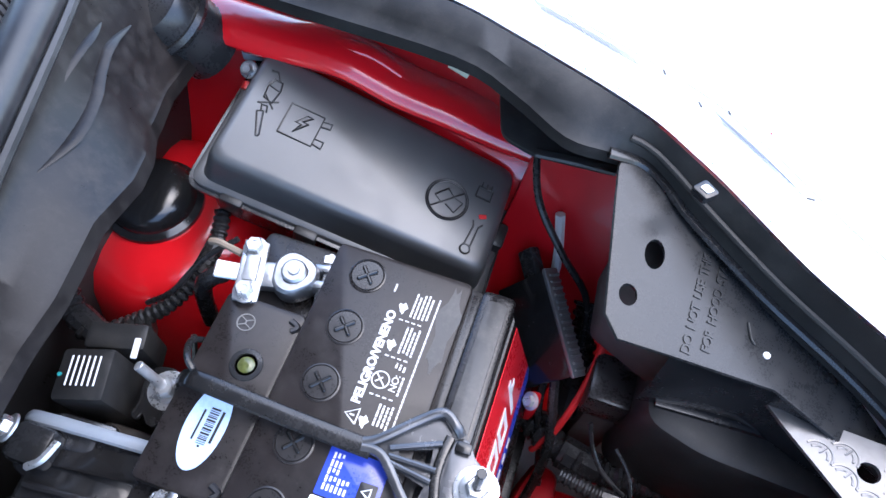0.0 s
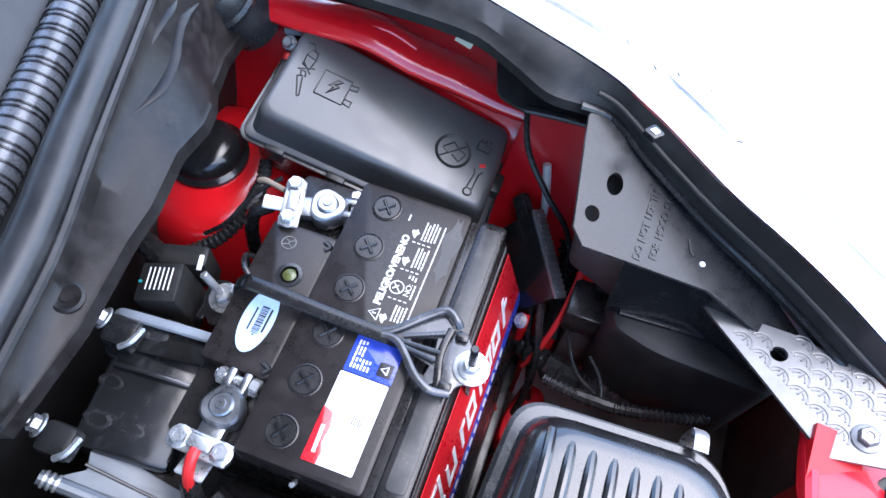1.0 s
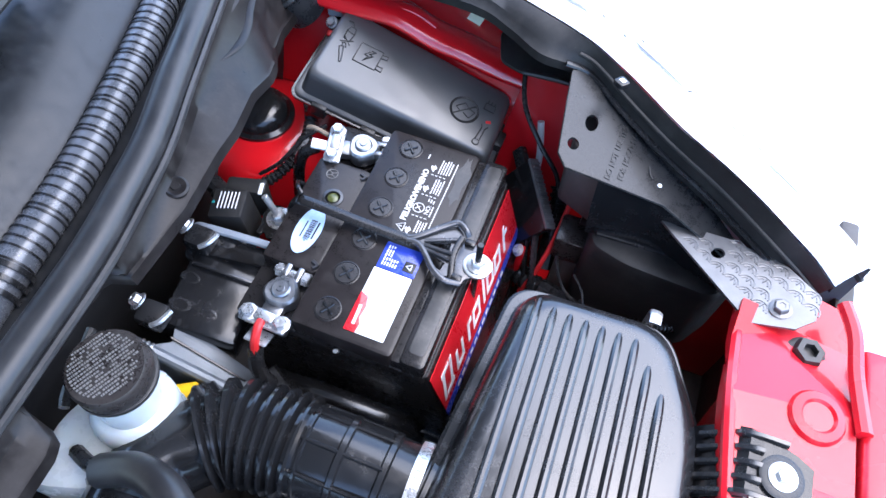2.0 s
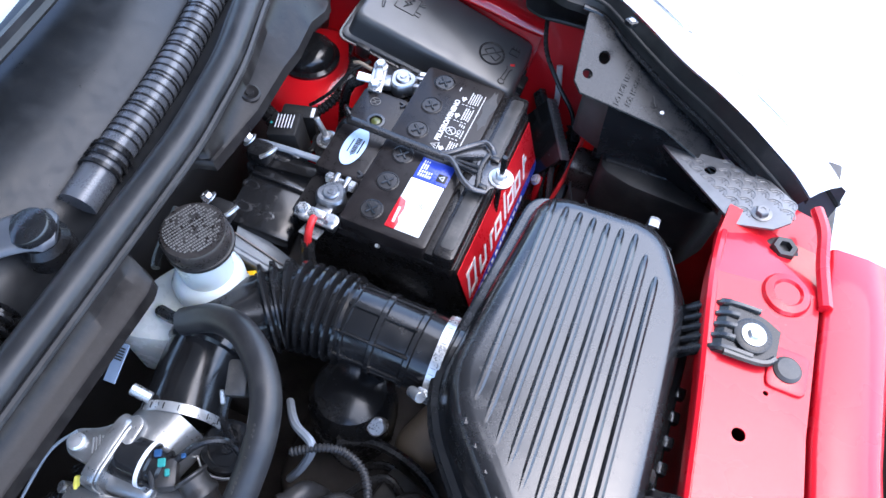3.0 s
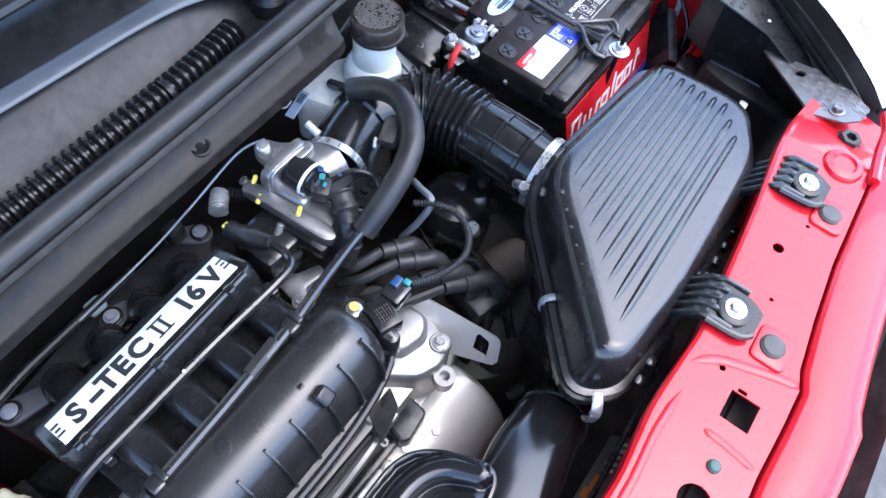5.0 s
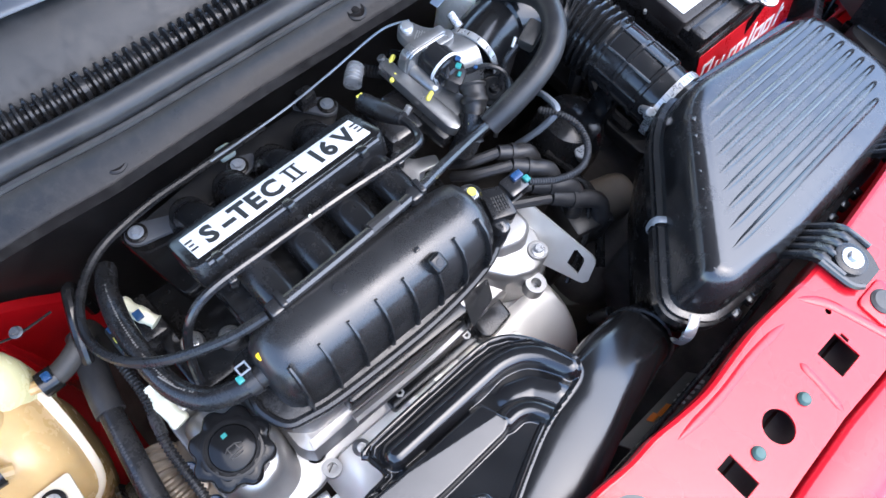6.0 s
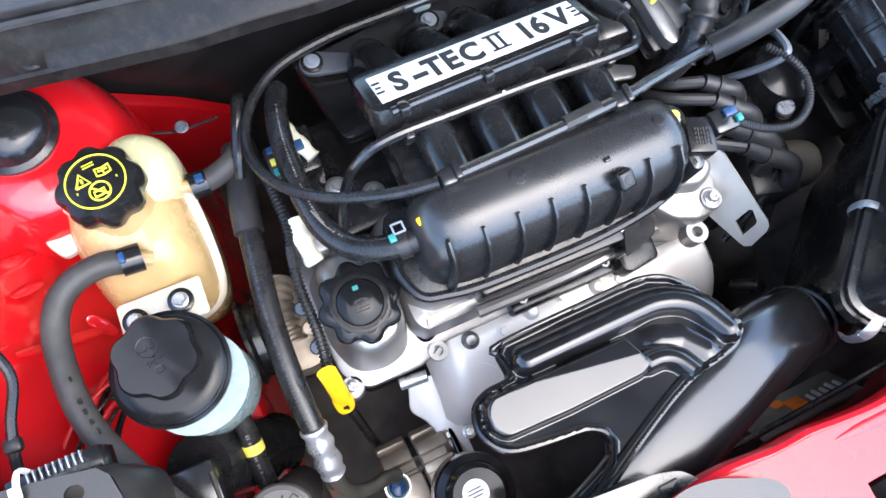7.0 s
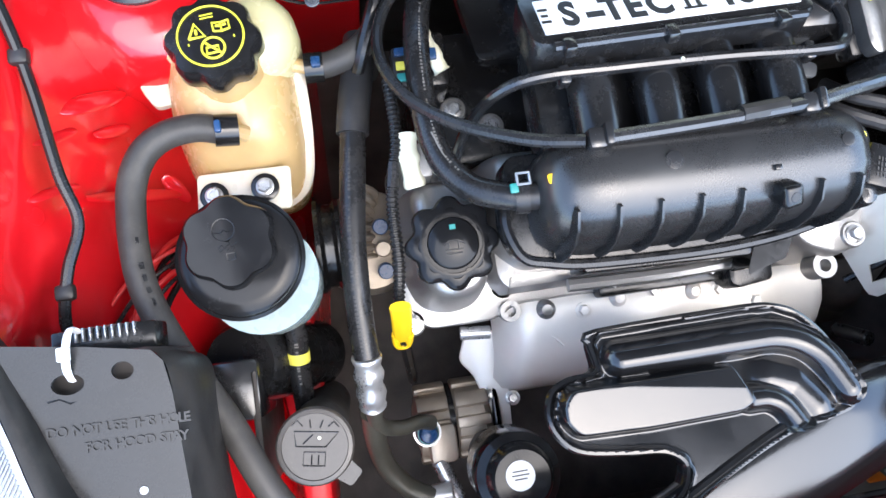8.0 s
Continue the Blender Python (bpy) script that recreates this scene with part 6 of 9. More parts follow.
def build_ducts():
    t = thing("intake_duct", (0.03, -0.12, 0.80), "glossy black corrugated intake duct with steel clamps", "intake duct")
    zc = 0.838
    def duct(pts, prof, n=28, per=14):
        total = length_of(spline(pts, per))
        return tube(pts, 0.04, n, per, radius=lambda u, i: prof(u * total))
    part("collar_section", duct([(0.150, -0.117, zc - 0.004), (0.11, -0.115, zc - 0.002), (0.065, -0.115, zc), (0.032, -0.116, zc)], lambda s: 0.0385 + (0.002 if s < 0.02 else 0) + 0.0022 * (abs((s % 0.03) - 0.015) < 0.0025), per=30), GLOSSY, t)
    for k in range(7):
        a = -70 + k * 40
        part("stiffening_rib", tube([(0.036, -0.1155 + 0.0388 * math.cos(radians(a)), zc + 0.0388 * math.sin(radians(a))), (0.105, -0.1155 + 0.0388 * math.cos(radians(a)), zc + 0.0388 * math.sin(radians(a)))], 0.0018, 6, 2), GLOSSY, t)
    part("bellows", corrugated([(0.034, -0.116, zc), (0.005, -0.118, zc), (-0.025, -0.124, zc), (-0.047, -0.140, zc)], 0.0405, 0.0042, 0.0098, 28), GLOSSY, t)
    part("elbow", duct([(-0.040, -0.134, zc), (-0.062, -0.158, zc), (-0.071, -0.190, zc + 0.002), (-0.066, -0.225, zc + 0.004), (-0.055, -0.262, zc + 0.006)], lambda s: 0.036 - 0.03 * min(0.1, s * 0.4) + 0.0035 * (abs(s - 0.075) < 0.006), per=12), GLOSSY, t)
    part("elbow_bead", clamp_ring((-0.0705, -0.196, zc + 0.002), (0.1, -1, 0.05), 0.034, 0.006, 0.004), GLOSSY, t)
    c = part("hose_clamp", clamp_ring((0.130, -0.1165, zc - 0.003), (1, 0.02, 0), 0.0415, 0.0095, 0.0018), STEEL, t, "bright slotted hose clamp")
    part("clamp_screw", cyl((0.118, -0.160, zc + 0.012), 0.0052, 0.020, (0.5, -0.3, 0.6), 12), STEEL, c)
    part("screw_housing", rbox((0.130, -0.1585, zc + 0.012), (0.014, 0.008, 0.014), 0.002), STEEL, c)
    for k in range(16):
        a = radians(20 + k * 8)
        part("clamp_slot", rbox((0.130, -0.1165 + 0.0434 * math.cos(a), zc - 0.003 + 0.0434 * math.sin(a)), (0.0050, 0.0006, 0.0006), 0), GREYSTEEL, c)
    c = part("hose_clamp", clamp_ring((-0.054, -0.262, zc + 0.006), (0.25, -1, 0), 0.0345, 0.0085, 0.0018), STEEL, t, "bright slotted hose clamp")
    turn = Matrix.Translation((-0.054, -0.262, zc + 0.006)) @ Vector((0.25, -1, 0)).to_track_quat("Z", "Y").to_matrix().to_4x4()
    for k in range(18):
        part("clamp_slot", moved(rbox((0.0365, 0, 0), (0.0006, 0.0008, 0.0050), 0), turn @ pose(0, 0, 0, 0, 0, 20 * k)), HOSE, c)
    part("clamp_screw", cyl((-0.075, -0.262, zc + 0.037), 0.0052, 0.018, (-0.8, 0, 0.3), 12), STEEL, c)
    part("duct_foot", rbox((0.06, -0.115, 0.765), (0.03, 0.03, 0.08), 0.006), GLOSSY, t)
    part("resonator_pot", lathe([(0.045, -0.14), (0.050, -0.06), (0.047, -0.03), (0.038, -0.012), (0.022, -0.004), (0.001, -0.002)], pose(0.045, -0.150, 0.755), 28), INKBLACK, t)

    # air snorkel and flat resonator in front of the engine
    s = thing("intake_snorkel", (0.3, -0.45, 0.80), "black moulded air snorkel with resonator chamber", "snorkel")
    Z = 0.866
    outer = [(0.1985, -0.617), (0.205, -0.624), (0.226, -0.623), (0.229, -0.645), (0.236, -0.659), (0.252, -0.664), (0.267, -0.658), (0.276, -0.645), (0.281, -0.615), (0.284, -0.590), (0.291, -0.578), (0.300, -0.576), (0.313, -0.584), (0.330, -0.612), (0.342, -0.636), (0.346, -0.632), (0.326, -0.592), (0.309, -0.556), (0.293, -0.517), (0.2845, -0.490), (0.281, -0.465), (0.276, -0.444), (0.264, -0.436), (0.240, -0.443), (0.223, -0.450), (0.207, -0.463), (0.199, -0.480), (0.197, -0.508)]
    part("base_sheet", slab(outer, Z - 0.016, Z - 0.004, 0.003, 0.006, lambda x, y: 0.20 * (x - 0.250)), INKBLACK, s)

    def away(x, y, line, closed=False):
        """Distance of grid points from a broken line."""
        best = np.full(x.shape, 9.0)
        for a, b in zip(line, line[1:] + (line[:1] if closed else [])):
            dx, dy = b[0] - a[0], b[1] - a[1]
            k = np.clip(((x - a[0]) * dx + (y - a[1]) * dy) / (dx * dx + dy * dy), 0, 1)
            best = np.minimum(best, np.hypot(x - a[0] - k * dx, y - a[1] - k * dy))
        return best

    def within(x, y, poly):
        c = np.zeros(x.shape, bool)
        for a, b in zip(poly, poly[1:] + poly[:1]):
            if a[1] != b[1]:
                c ^= ((a[1] > y) != (b[1] > y)) & (x < (b[0] - a[0]) * (y - a[1]) / (b[1] - a[1]) + a[0])
        return c

    def swell(d, w, e=0.75):
        return np.clip(1 - (d / w) ** 2, 0, 1) ** e
    gx, gy = np.meshgrid(np.arange(0.194, 0.368, 0.0012), np.arange(-0.666, -0.420, 0.0014), indexing="ij")
    rear_bar = [(p.x, p.y) for p in spline([(0.2185, -0.606, 0), (0.2185, -0.560, 0), (0.2185, -0.512, 0), (0.2195, -0.488, 0), (0.2265, -0.469, 0), (0.240, -0.4555, 0), (0.262, -0.446, 0)], 4)]
    arch = [(p.x, p.y) for p in spline([(0.2595, -0.521, 0), (0.2605, -0.507, 0), (0.268, -0.496, 0), (0.284, -0.488, 0)], 4)]
    chamber = [(p.x, p.y) for p in outline([(0.2300, -0.650), (0.2325, -0.5255), (0.2617, -0.516), (0.2697, -0.5268), (0.2705, -0.5956), (0.2685, -0.6491), (0.2558, -0.6600), (0.2400, -0.6590)][::-1], 0.0, 0.006, 4)]
    bar_far, arch_far = away(gx, gy, rear_bar), away(gx, gy, arch)
    high = 0.0150 * swell(bar_far, 0.0134, 0.6)
    union = lambda a, b: 0.0010 * np.logaddexp(a / 0.0010, b / 0.0010)
    high = union(high, 0.0120 * swell(arch_far, 0.0105, 0.6))
    ridge = np.clip(0.2303 + 0.169 * (gy + 0.6451) - gx, 0, 1)
    flat_top = np.where(within(gx, gy, chamber), np.clip(away(gx, gy, chamber, True) / 0.0046, 0, 1), 0)
    high = union(high, (0.0150 - 0.34 * ridge - 0.21 * (gx - 0.25)) * (flat_top * flat_top * (3 - 2 * flat_top)))
    land = 0.0085 * swell(away(gx, gy, [(0.2460, -0.500), (0.2530, -0.482), (0.2700, -0.470)]), 0.020, 1.4)
    high = union(high, land)
    high = high + 0.20 * (gx - 0.250)
    rim_gap = away(gx, gy, outer, True)
    high = high + 0.0042 * swell(rim_gap, 0.0034)
    keep = within(gx, gy, outer)
    bm = bmesh.new()
    nodes = {}
    for a, b in zip(*np.nonzero(keep)):
        nodes[(a, b)] = bm.verts.new((gx[a, b], gy[a, b], Z + high[a, b]))
    for (a, b), v in nodes.items():
        ring = [v, nodes.get((a + 1, b)), nodes.get((a + 1, b + 1)), nodes.get((a, b + 1))]
        if None not in ring:
            bm.faces.new(ring)
    part("moulded_shell", bm, MOULDED, s, "smooth moulded resonator shell", angle=2.0)
    part("rim", tube([(x, y, Z + 0.0005 + 0.20 * (x - 0.250)) for x, y in outer + outer[:2]], 0.0030, 8, 4), MOULDED, s)
    # trunk that widens and flattens to the front
    bm = bmesh.new()
    spine = [((0.300, -0.275, 0.752), 0.030, 0.030), ((0.294, -0.315, 0.785), 0.032, 0.031), ((0.289, -0.355, 0.813), 0.034, 0.030), ((0.291, -0.400, 0.836), 0.037, 0.027), ((0.2955, -0.435, 0.848), 0.037, 0.024), ((0.304, -0.468, 0.855), 0.037, 0.021), ((0.314, -0.500, 0.860), 0.036, 0.019), ((0.326, -0.531, 0.864), 0.035, 0.017), ((0.346, -0.580, 0.867), 0.035, 0.015), ((0.366, -0.635, 0.868), 0.036, 0.013)]
    pts = [Vector(p) for p, _, _ in spine]
    loops = []
    for i, (p, w, h) in enumerate(spine):
        d = (pts[min(i + 1, len(pts) - 1)] - pts[max(0, i - 1)]).normalized()
        side = d.cross(Vector((0, 0, 1))).normalized()
        up = side.cross(d)
        e = 2.0 + 1.6 * i / 9
        loop = []
        for k in range(32):
            a = 2 * math.pi * k / 32
            ca, sa = math.cos(a), math.sin(a)
            loop.append(Vector(p) + side * (w * math.copysign(abs(ca) ** (2 / e), ca)) + up * (h * math.copysign(abs(sa) ** (2 / e), sa)))
        loops.append(loop)
    rings(bm, loops)
    part("trunk", bm, MOULDED, s, "smooth black trunk", angle=1.2)
    part("trunk_bead", clamp_ring((0.2905, -0.345, 0.806), (0.12, -0.8, 0.55), 0.0335, 0.005, 0.003), PLASTIC, s)
    part("seam", tube([(x, y, Z + 0.001 + 0.20 * (x - 0.250)) for x, y in ((0.272, -0.468), (0.2795, -0.490), (0.289, -0.517), (0.305, -0.556), (0.322, -0.595), (0.338, -0.630))], 0.0036, 8, 6), MOULDED, s)
    part("front_latch", slab([(0.322, -0.64), (0.325, -0.612), (0.329, -0.575), (0.334, -0.559), (0.345, -0.549), (0.372, -0.556), (0.372, -0.64)], 0.860, 0.925, 0.004, 0.005), PLASTIC, s)
    part("latch_slot", slab(rect_poly(0.333, -0.577, 0.343, -0.562), 0.925, 0.9266, 0.0006, 0.001), INKBLACK, s)
    part("front_cover", slab([(0.343, -0.566), (0.346, -0.548), (0.361, -0.514), (0.368, -0.509), (0.382, -0.517), (0.405, -0.528), (0.448, -0.545), (0.448, -0.715), (0.360, -0.715)], 0.931, 0.947, 0.006, 0.007), LIDGREY, s, "grey moulded intake cover")
    part("stay", rbox((0.30, -0.5, 0.62), (0.03, 0.05, 0.46), 0.004), DARK, s)


def build_brake_reservoir():
    t = thing("brake_fluid_reservoir", (-0.1, -0.15, 0.80), "milky brake fluid reservoir with worn black screw cap", "reservoir")
    cx, cy = -0.099, -0.133
    part("cap", lathe([(0.0285, 0), (0.0295, 0.004), (0.0295, 0.018), (0.0275, 0.021), (0.001, 0.0218)], pose(cx, cy, 0.918, 3, 0, 0), 40), BROWNBLACK, t, "worn dusty black screw cap")
    rnd = random.Random(8)
    rows = []
    for j in range(16):
        y = -0.0225 + j * 0.0029
        half = math.sqrt(max(0, 0.025 ** 2 - y * y))
        x = -half
        while x < half - 0.003:
            w = 0.0007 + rnd.random() * 0.0016
            if rnd.random() < 0.85:
                rows.append((x, y, min(half, x + w), y + 0.0015))
            x += w + 0.0006
    bars(rows, WORN, t, flat(cx, cy, 0.9402, -25), "worn_print")
    part("cap_skirt", lathe([(0.0305, -0.003), (0.0305, 0.001), (0.028, 0.002)], pose(cx, cy, 0.918), 32), PLASTIC2, t)
    part("neck", lathe([(0.0245, -0.05), (0.0245, 0.0)], pose(cx - 0.001, cy - 0.004, 0.918), 28), CLOUDY, t)
    part("shoulder", lathe([(0.034, -0.075), (0.034, -0.055), (0.029, -0.045), (0.0245, -0.042)], pose(cx - 0.002, cy - 0.006, 0.918), 28), CLOUDY, t)
    part("body", slab([(-0.155, -0.225), (-0.09, -0.205), (-0.062, -0.15), (-0.07, -0.11), (-0.13, -0.11), (-0.16, -0.16)], 0.775, 0.852, 0.012, 0.02), CLOUDY, t, "milky plastic tank")
    part("stand", rbox((-0.11, -0.15, 0.66), (0.06, 0.06, 0.24), 0.006), DARK, t)
    part("strap_band", tube([(-0.145, -0.105, 0.905), (-0.135, -0.150, 0.902), (-0.128, -0.165, 0.902)], 0.004, 8), PLASTIC2, t)


def build_throttle():
    t = thing("throttle_body", (-0.06, -0.32, 0.80), "cast aluminium throttle body with sensor and cable spring", "throttle body")
    part("bore", lathe([(0.033, 0), (0.033, 0.04), (0.034, 0.045), (0.034, 0.06)], pose(-0.054, -0.262, 0.844) @ pose(0, 0, 0, 90, 0, -14), 30), CASTGREY, t)
    bm = slab([(-0.114, -0.317), (-0.104, -0.3275), (-0.088, -0.328), (-0.072, -0.323), (-0.062, -0.302), (-0.062, -0.282), (-0.072, -0.277), (-0.092, -0.299), (-0.110, -0.307)], 0.874, 0.8855, 0.003, 0.006)
    part("top_plate", bm, CASTGREY, t, "flat cast plate")
    part("boss_screw", lathe([(0.0072, 0), (0.0072, 0.003), (0.0055, 0.005), (0.001, 0.006)], pose(-0.1015, -0.3165, 0.8855), 18), STEEL, t)
    bars([(-0.007 + 0.0006 * (k % 2), -0.004 + k * 0.0024, 0.007 - 0.002 * (k % 3), -0.0028 + k * 0.0024) for k in range(4)], STEEL, t, pose(-0.0865, -0.3115, 0.8856, 0, 0, -58), "cast_print")
    F = Matrix(((0, 0, 1, -0.083), (1, 0, 0, -0.311), (0, 1, 0, 0.860), (0, 0, 0, 1)))
    face = [(-0.032, -0.026), (0.030, -0.026), (0.031, 0.029), (-0.031, 0.029)]
    part("sensor_flange", moved(slab(face, 0.0, 0.011, 0.002, 0.016, k=6), F), CASTGREY, t, "rounded square cast flange")
    rim = [(p.x, p.y, 0.0115) for p in outline(face, 0.003, 0.014, 6)]
    part("flange_bead", moved(tube(rim + rim[:1], 0.0016, 6, curve=False), F), CASTGREY, t)
    part("housing", rbox((-0.066, -0.318, 0.838), (0.060, 0.040, 0.050), 0.009, 3, pose(0, 0, 0, 0, 4, 6)), CASTGREY, t, "cast housing")
    part("sensor", cyl((-0.073, -0.308, 0.868), 0.0185, 0.030, (1, 0.04, -0.06), 28, 0.1), GLOSSY, t, "dark round throttle sensor")
    part("sensor_ring", clamp_ring((-0.0485, -0.307, 0.8665), (1, 0.04, -0.06), 0.0182, 0.0032, 0.0014), WHITE, t, "white sensor ring")
    part("sensor_end", cyl((-0.047, -0.307, 0.8665), 0.0165, 0.014, (1, 0.04, -0.06), 24), GLOSSY, t)
    part("sensor_plug", rbox((-0.030, -0.309, 0.868), (0.018, 0.024, 0.018), 0.004, 2, pose(0, 0, 0, 0, 8, 30)), PLASTIC2, t)
    part("plug_key", rbox((-0.036, -0.316, 0.879), (0.004, 0.018, 0.005), 0.0015, 1, pose(0, 0, 0, 0, 0, 40)), RUBBER, t)
    for c, m, sz in (((-0.040, -0.2985, 0.8835), BLUEMARK, (0.006, 0.006, 0.003)), ((-0.034, -0.3035, 0.8815), TEAL, (0.006, 0.007, 0.003)), ((-0.027, -0.308, 0.8785), TEAL, (0.004, 0.006, 0.003)), ((-0.020, -0.2925, 0.885), BLUEMARK, (0.004, 0.004, 0.003))):
        part("plug_clip", rbox(c, sz, 0.0008, 1, pose(0, 0, 0, 0, 0, 30)), m, t, "coloured plug clip")
    # flange bar with paint marks
    B = pose(-0.044, -0.344, 0.850, 0, 5, 6)
    part("flange_bar", moved(slab([(-0.056, -0.008), (0.046, -0.009), (0.055, -0.004), (0.055, 0.006), (0.046, 0.010), (-0.056, 0.006)], -0.006, 0.008, 0.002, 0.004), B), CASTGREY, t, "cast flange bar")
    part("lower_clamp", moved(rbox((0.022, -0.004, -0.017), (0.060, 0.024, 0.022), 0.006), B), HOSE, t, "black lower clamp")
    part("web", slab([(-0.056, -0.340), (0.002, -0.337), (-0.003, -0.318), (-0.012, -0.305), (-0.030, -0.310), (-0.052, -0.322)], 0.840, 0.854, 0.003, 0.006), CASTGREY, t)
    for x, y, z in ((-0.094, -0.342, 0.862), (-0.077, -0.354, 0.858), (-0.035, -0.340, 0.859)):
        part("yellow_mark", rbox((x, y, z), (0.005, 0.012, 0.004), 0.0015, 1, pose(0, 0, 0, 20, 10, 25)), YMARK, t, "yellow paint mark")
    part("pin", cyl((-0.045, -0.358, 0.846), 0.004, 0.020, (0.1, -0.6, -0.6), 12), STEEL, t)
    part("pin", cyl((-0.098, -0.346, 0.852), 0.005, 0.012, (-0.4, -0.2, 0.6), 12), CASTGREY, t)
    part("spring", corrugated([(-0.122, -0.368, 0.840), (-0.114, -0.378, 0.842), (-0.106, -0.386, 0.842)], 0.0085, 0.0018, 0.004, 14), STEEL, t, "coiled return spring")
    part("spring", corrugated([(-0.104, -0.328, 0.852), (-0.096, -0.336, 0.850), (-0.090, -0.342, 0.848)], 0.0070, 0.0016, 0.004, 14), BLACKSTEEL, t, "coiled return spring")
    part("spring", corrugated([(-0.092, -0.348, 0.845), (-0.118, -0.362, 0.836)], 0.0060, 0.0014, 0.004, 14), BLACKSTEEL, t, "coiled return spring")
    part("intake_neck", rbox((-0.050, -0.372, 0.810), (0.06, 0.06, 0.06), 0.012), PLASTIC, t)
    part("tag", rbox((-0.117, -0.248, 0.880), (0.013, 0.034, 0.001), 0.0003, 1, pose(0, 0, 0, 20, -14, 0)), TAG, t, "pale bar-code tag")
    bars([(0.002 + i * 0.0024, -0.004, 0.0034 + i * 0.0024, 0.004) for i in range(5)], INK, t, pose(-0.117, -0.248, 0.8808) @ pose(0, 0, 0, 20, -14, 0) @ pose(0, 0, 0, 0, 0, 90))
    part("cable", tube([(-0.105, -0.310, 0.890), (-0.122, -0.335, 0.876), (-0.130, -0.40, 0.845), (-0.134, -0.46, 0.825), (-0.138, -0.55, 0.810)], 0.0013, 6), GREYSTEEL, t, "pale throttle cable")
    part("cable_stop", cyl((-0.128, -0.270, 0.890), 0.006, 0.014, (-0.3, 0.9, 0.2), 14), CASTGREY, t)
    part("stop_wire", tube([(-0.128, -0.262, 0.892), (-0.118, -0.256, 0.893), (-0.116, -0.266, 0.892), (-0.122, -0.270, 0.891)], 0.0012, 6), STEEL, t)

    # stacked plugs and leads beside the throttle
    p = thing("sensor_plug", (0.0, -0.31, 0.84), "stacked black sensor plugs with teal and yellow marks", "connector")
    part("body", tube([(-0.012, -0.302, 0.872), (0.0, -0.309, 0.866), (0.012, -0.318, 0.856), (0.022, -0.330, 0.838)], 0.012, 14, 6, radius=lambda u, i: 0.0125 + 0.0022 * (i % 6 < 2)), PLASTIC2, p)
    part("shell", tube([(0.010, -0.317, 0.858), (0.018, -0.326, 0.846), (0.022, -0.34, 0.82)], 0.0145, 14, 6), HOSE, p)
    for c, m in (((0.010, -0.313, 0.871), TEAL), ((0.004, -0.302, 0.873), BLUEMARK), ((0.024, -0.316, 0.862), YMARK), ((0.029, -0.313, 0.861), BLUEMARK), ((0.016, -0.330, 0.860), YMARK)):
        part("mark", rbox(c, (0.004, 0.006, 0.003), 0.001, 1, pose(0, 0, 0, 0, 20, 40)), m, p)
    part("lead", tube([(-0.028, -0.296, 0.872), (-0.014, -0.278, 0.882), (0.004, -0.268, 0.876), (0.020, -0.276, 0.850), (0.026, -0.29, 0.81)], 0.0032, 8), HOSE, p)
    d = thing("purge_valve", (-0.008, -0.268, 0.80), "round black purge valve below the hose", "valve")
    part("body", lathe([(0.024, -0.05), (0.024, -0.004), (0.021, 0.0), (0.016, 0.0), (0.0155, -0.003), (0.006, -0.003), (0.005, 0.002), (0.001, 0.002)], pose(-0.006, -0.268, 0.846, 10, 5, 0), 32), GLOSSY, d)
    part("bracket_ring", clamp_ring((-0.006, -0.268, 0.838), (0, 0.1, 1), 0.0245, 0.004, 0.0012), STEEL, d)
    b = thing("hose_sensor", (-0.012, -0.221, 0.89), "small black boxed sensor tied to the hose", "sensor")
    part("box", rbox((-0.010, -0.222, 0.894), (0.018, 0.030, 0.018), 0.003, 2, pose(0, 0, 0, 14, 0, 20)), FADED, b)
    part("wire", tube([(-0.006, -0.212, 0.90), (-0.001, -0.200, 0.893), (-0.004, -0.19, 0.87)], 0.0028, 8), HOSE, b)
    part("wire", tube([(-0.014, -0.236, 0.886), (-0.012, -0.252, 0.872), (-0.004, -0.262, 0.85)], 0.0036, 8), HOSE, b)
    part("bright_clip", rbox((-0.016, -0.240, 0.890), (0.004, 0.012, 0.003), 0.001, 1, pose(0, 0, 0, 30, 0, 30)), STEEL, b)
    l = thing("support_plate", (0.0, -0.375, 0.70), "bright steel support plate with a bolt under the manifold", "bracket")
    part("sheet", slab([(-0.030, -0.392), (0.012, -0.400), (0.016, -0.388), (0.000, -0.378), (0.006, -0.352), (-0.006, -0.348), (-0.018, -0.372), (-0.032, -0.378)], 0.784, 0.788, 0.001, 0.004, lambda x, y: 0.1 * (y + 0.37)), CASTGREY, l)
    part("bolt", bolt((0.008, -0.3945, 0.788), 0.0062, 0.006), STEEL, l)
    part("leg", rbox((-0.01, -0.372, 0.70), (0.012, 0.02, 0.17), 0.002), GREYSTEEL, l)


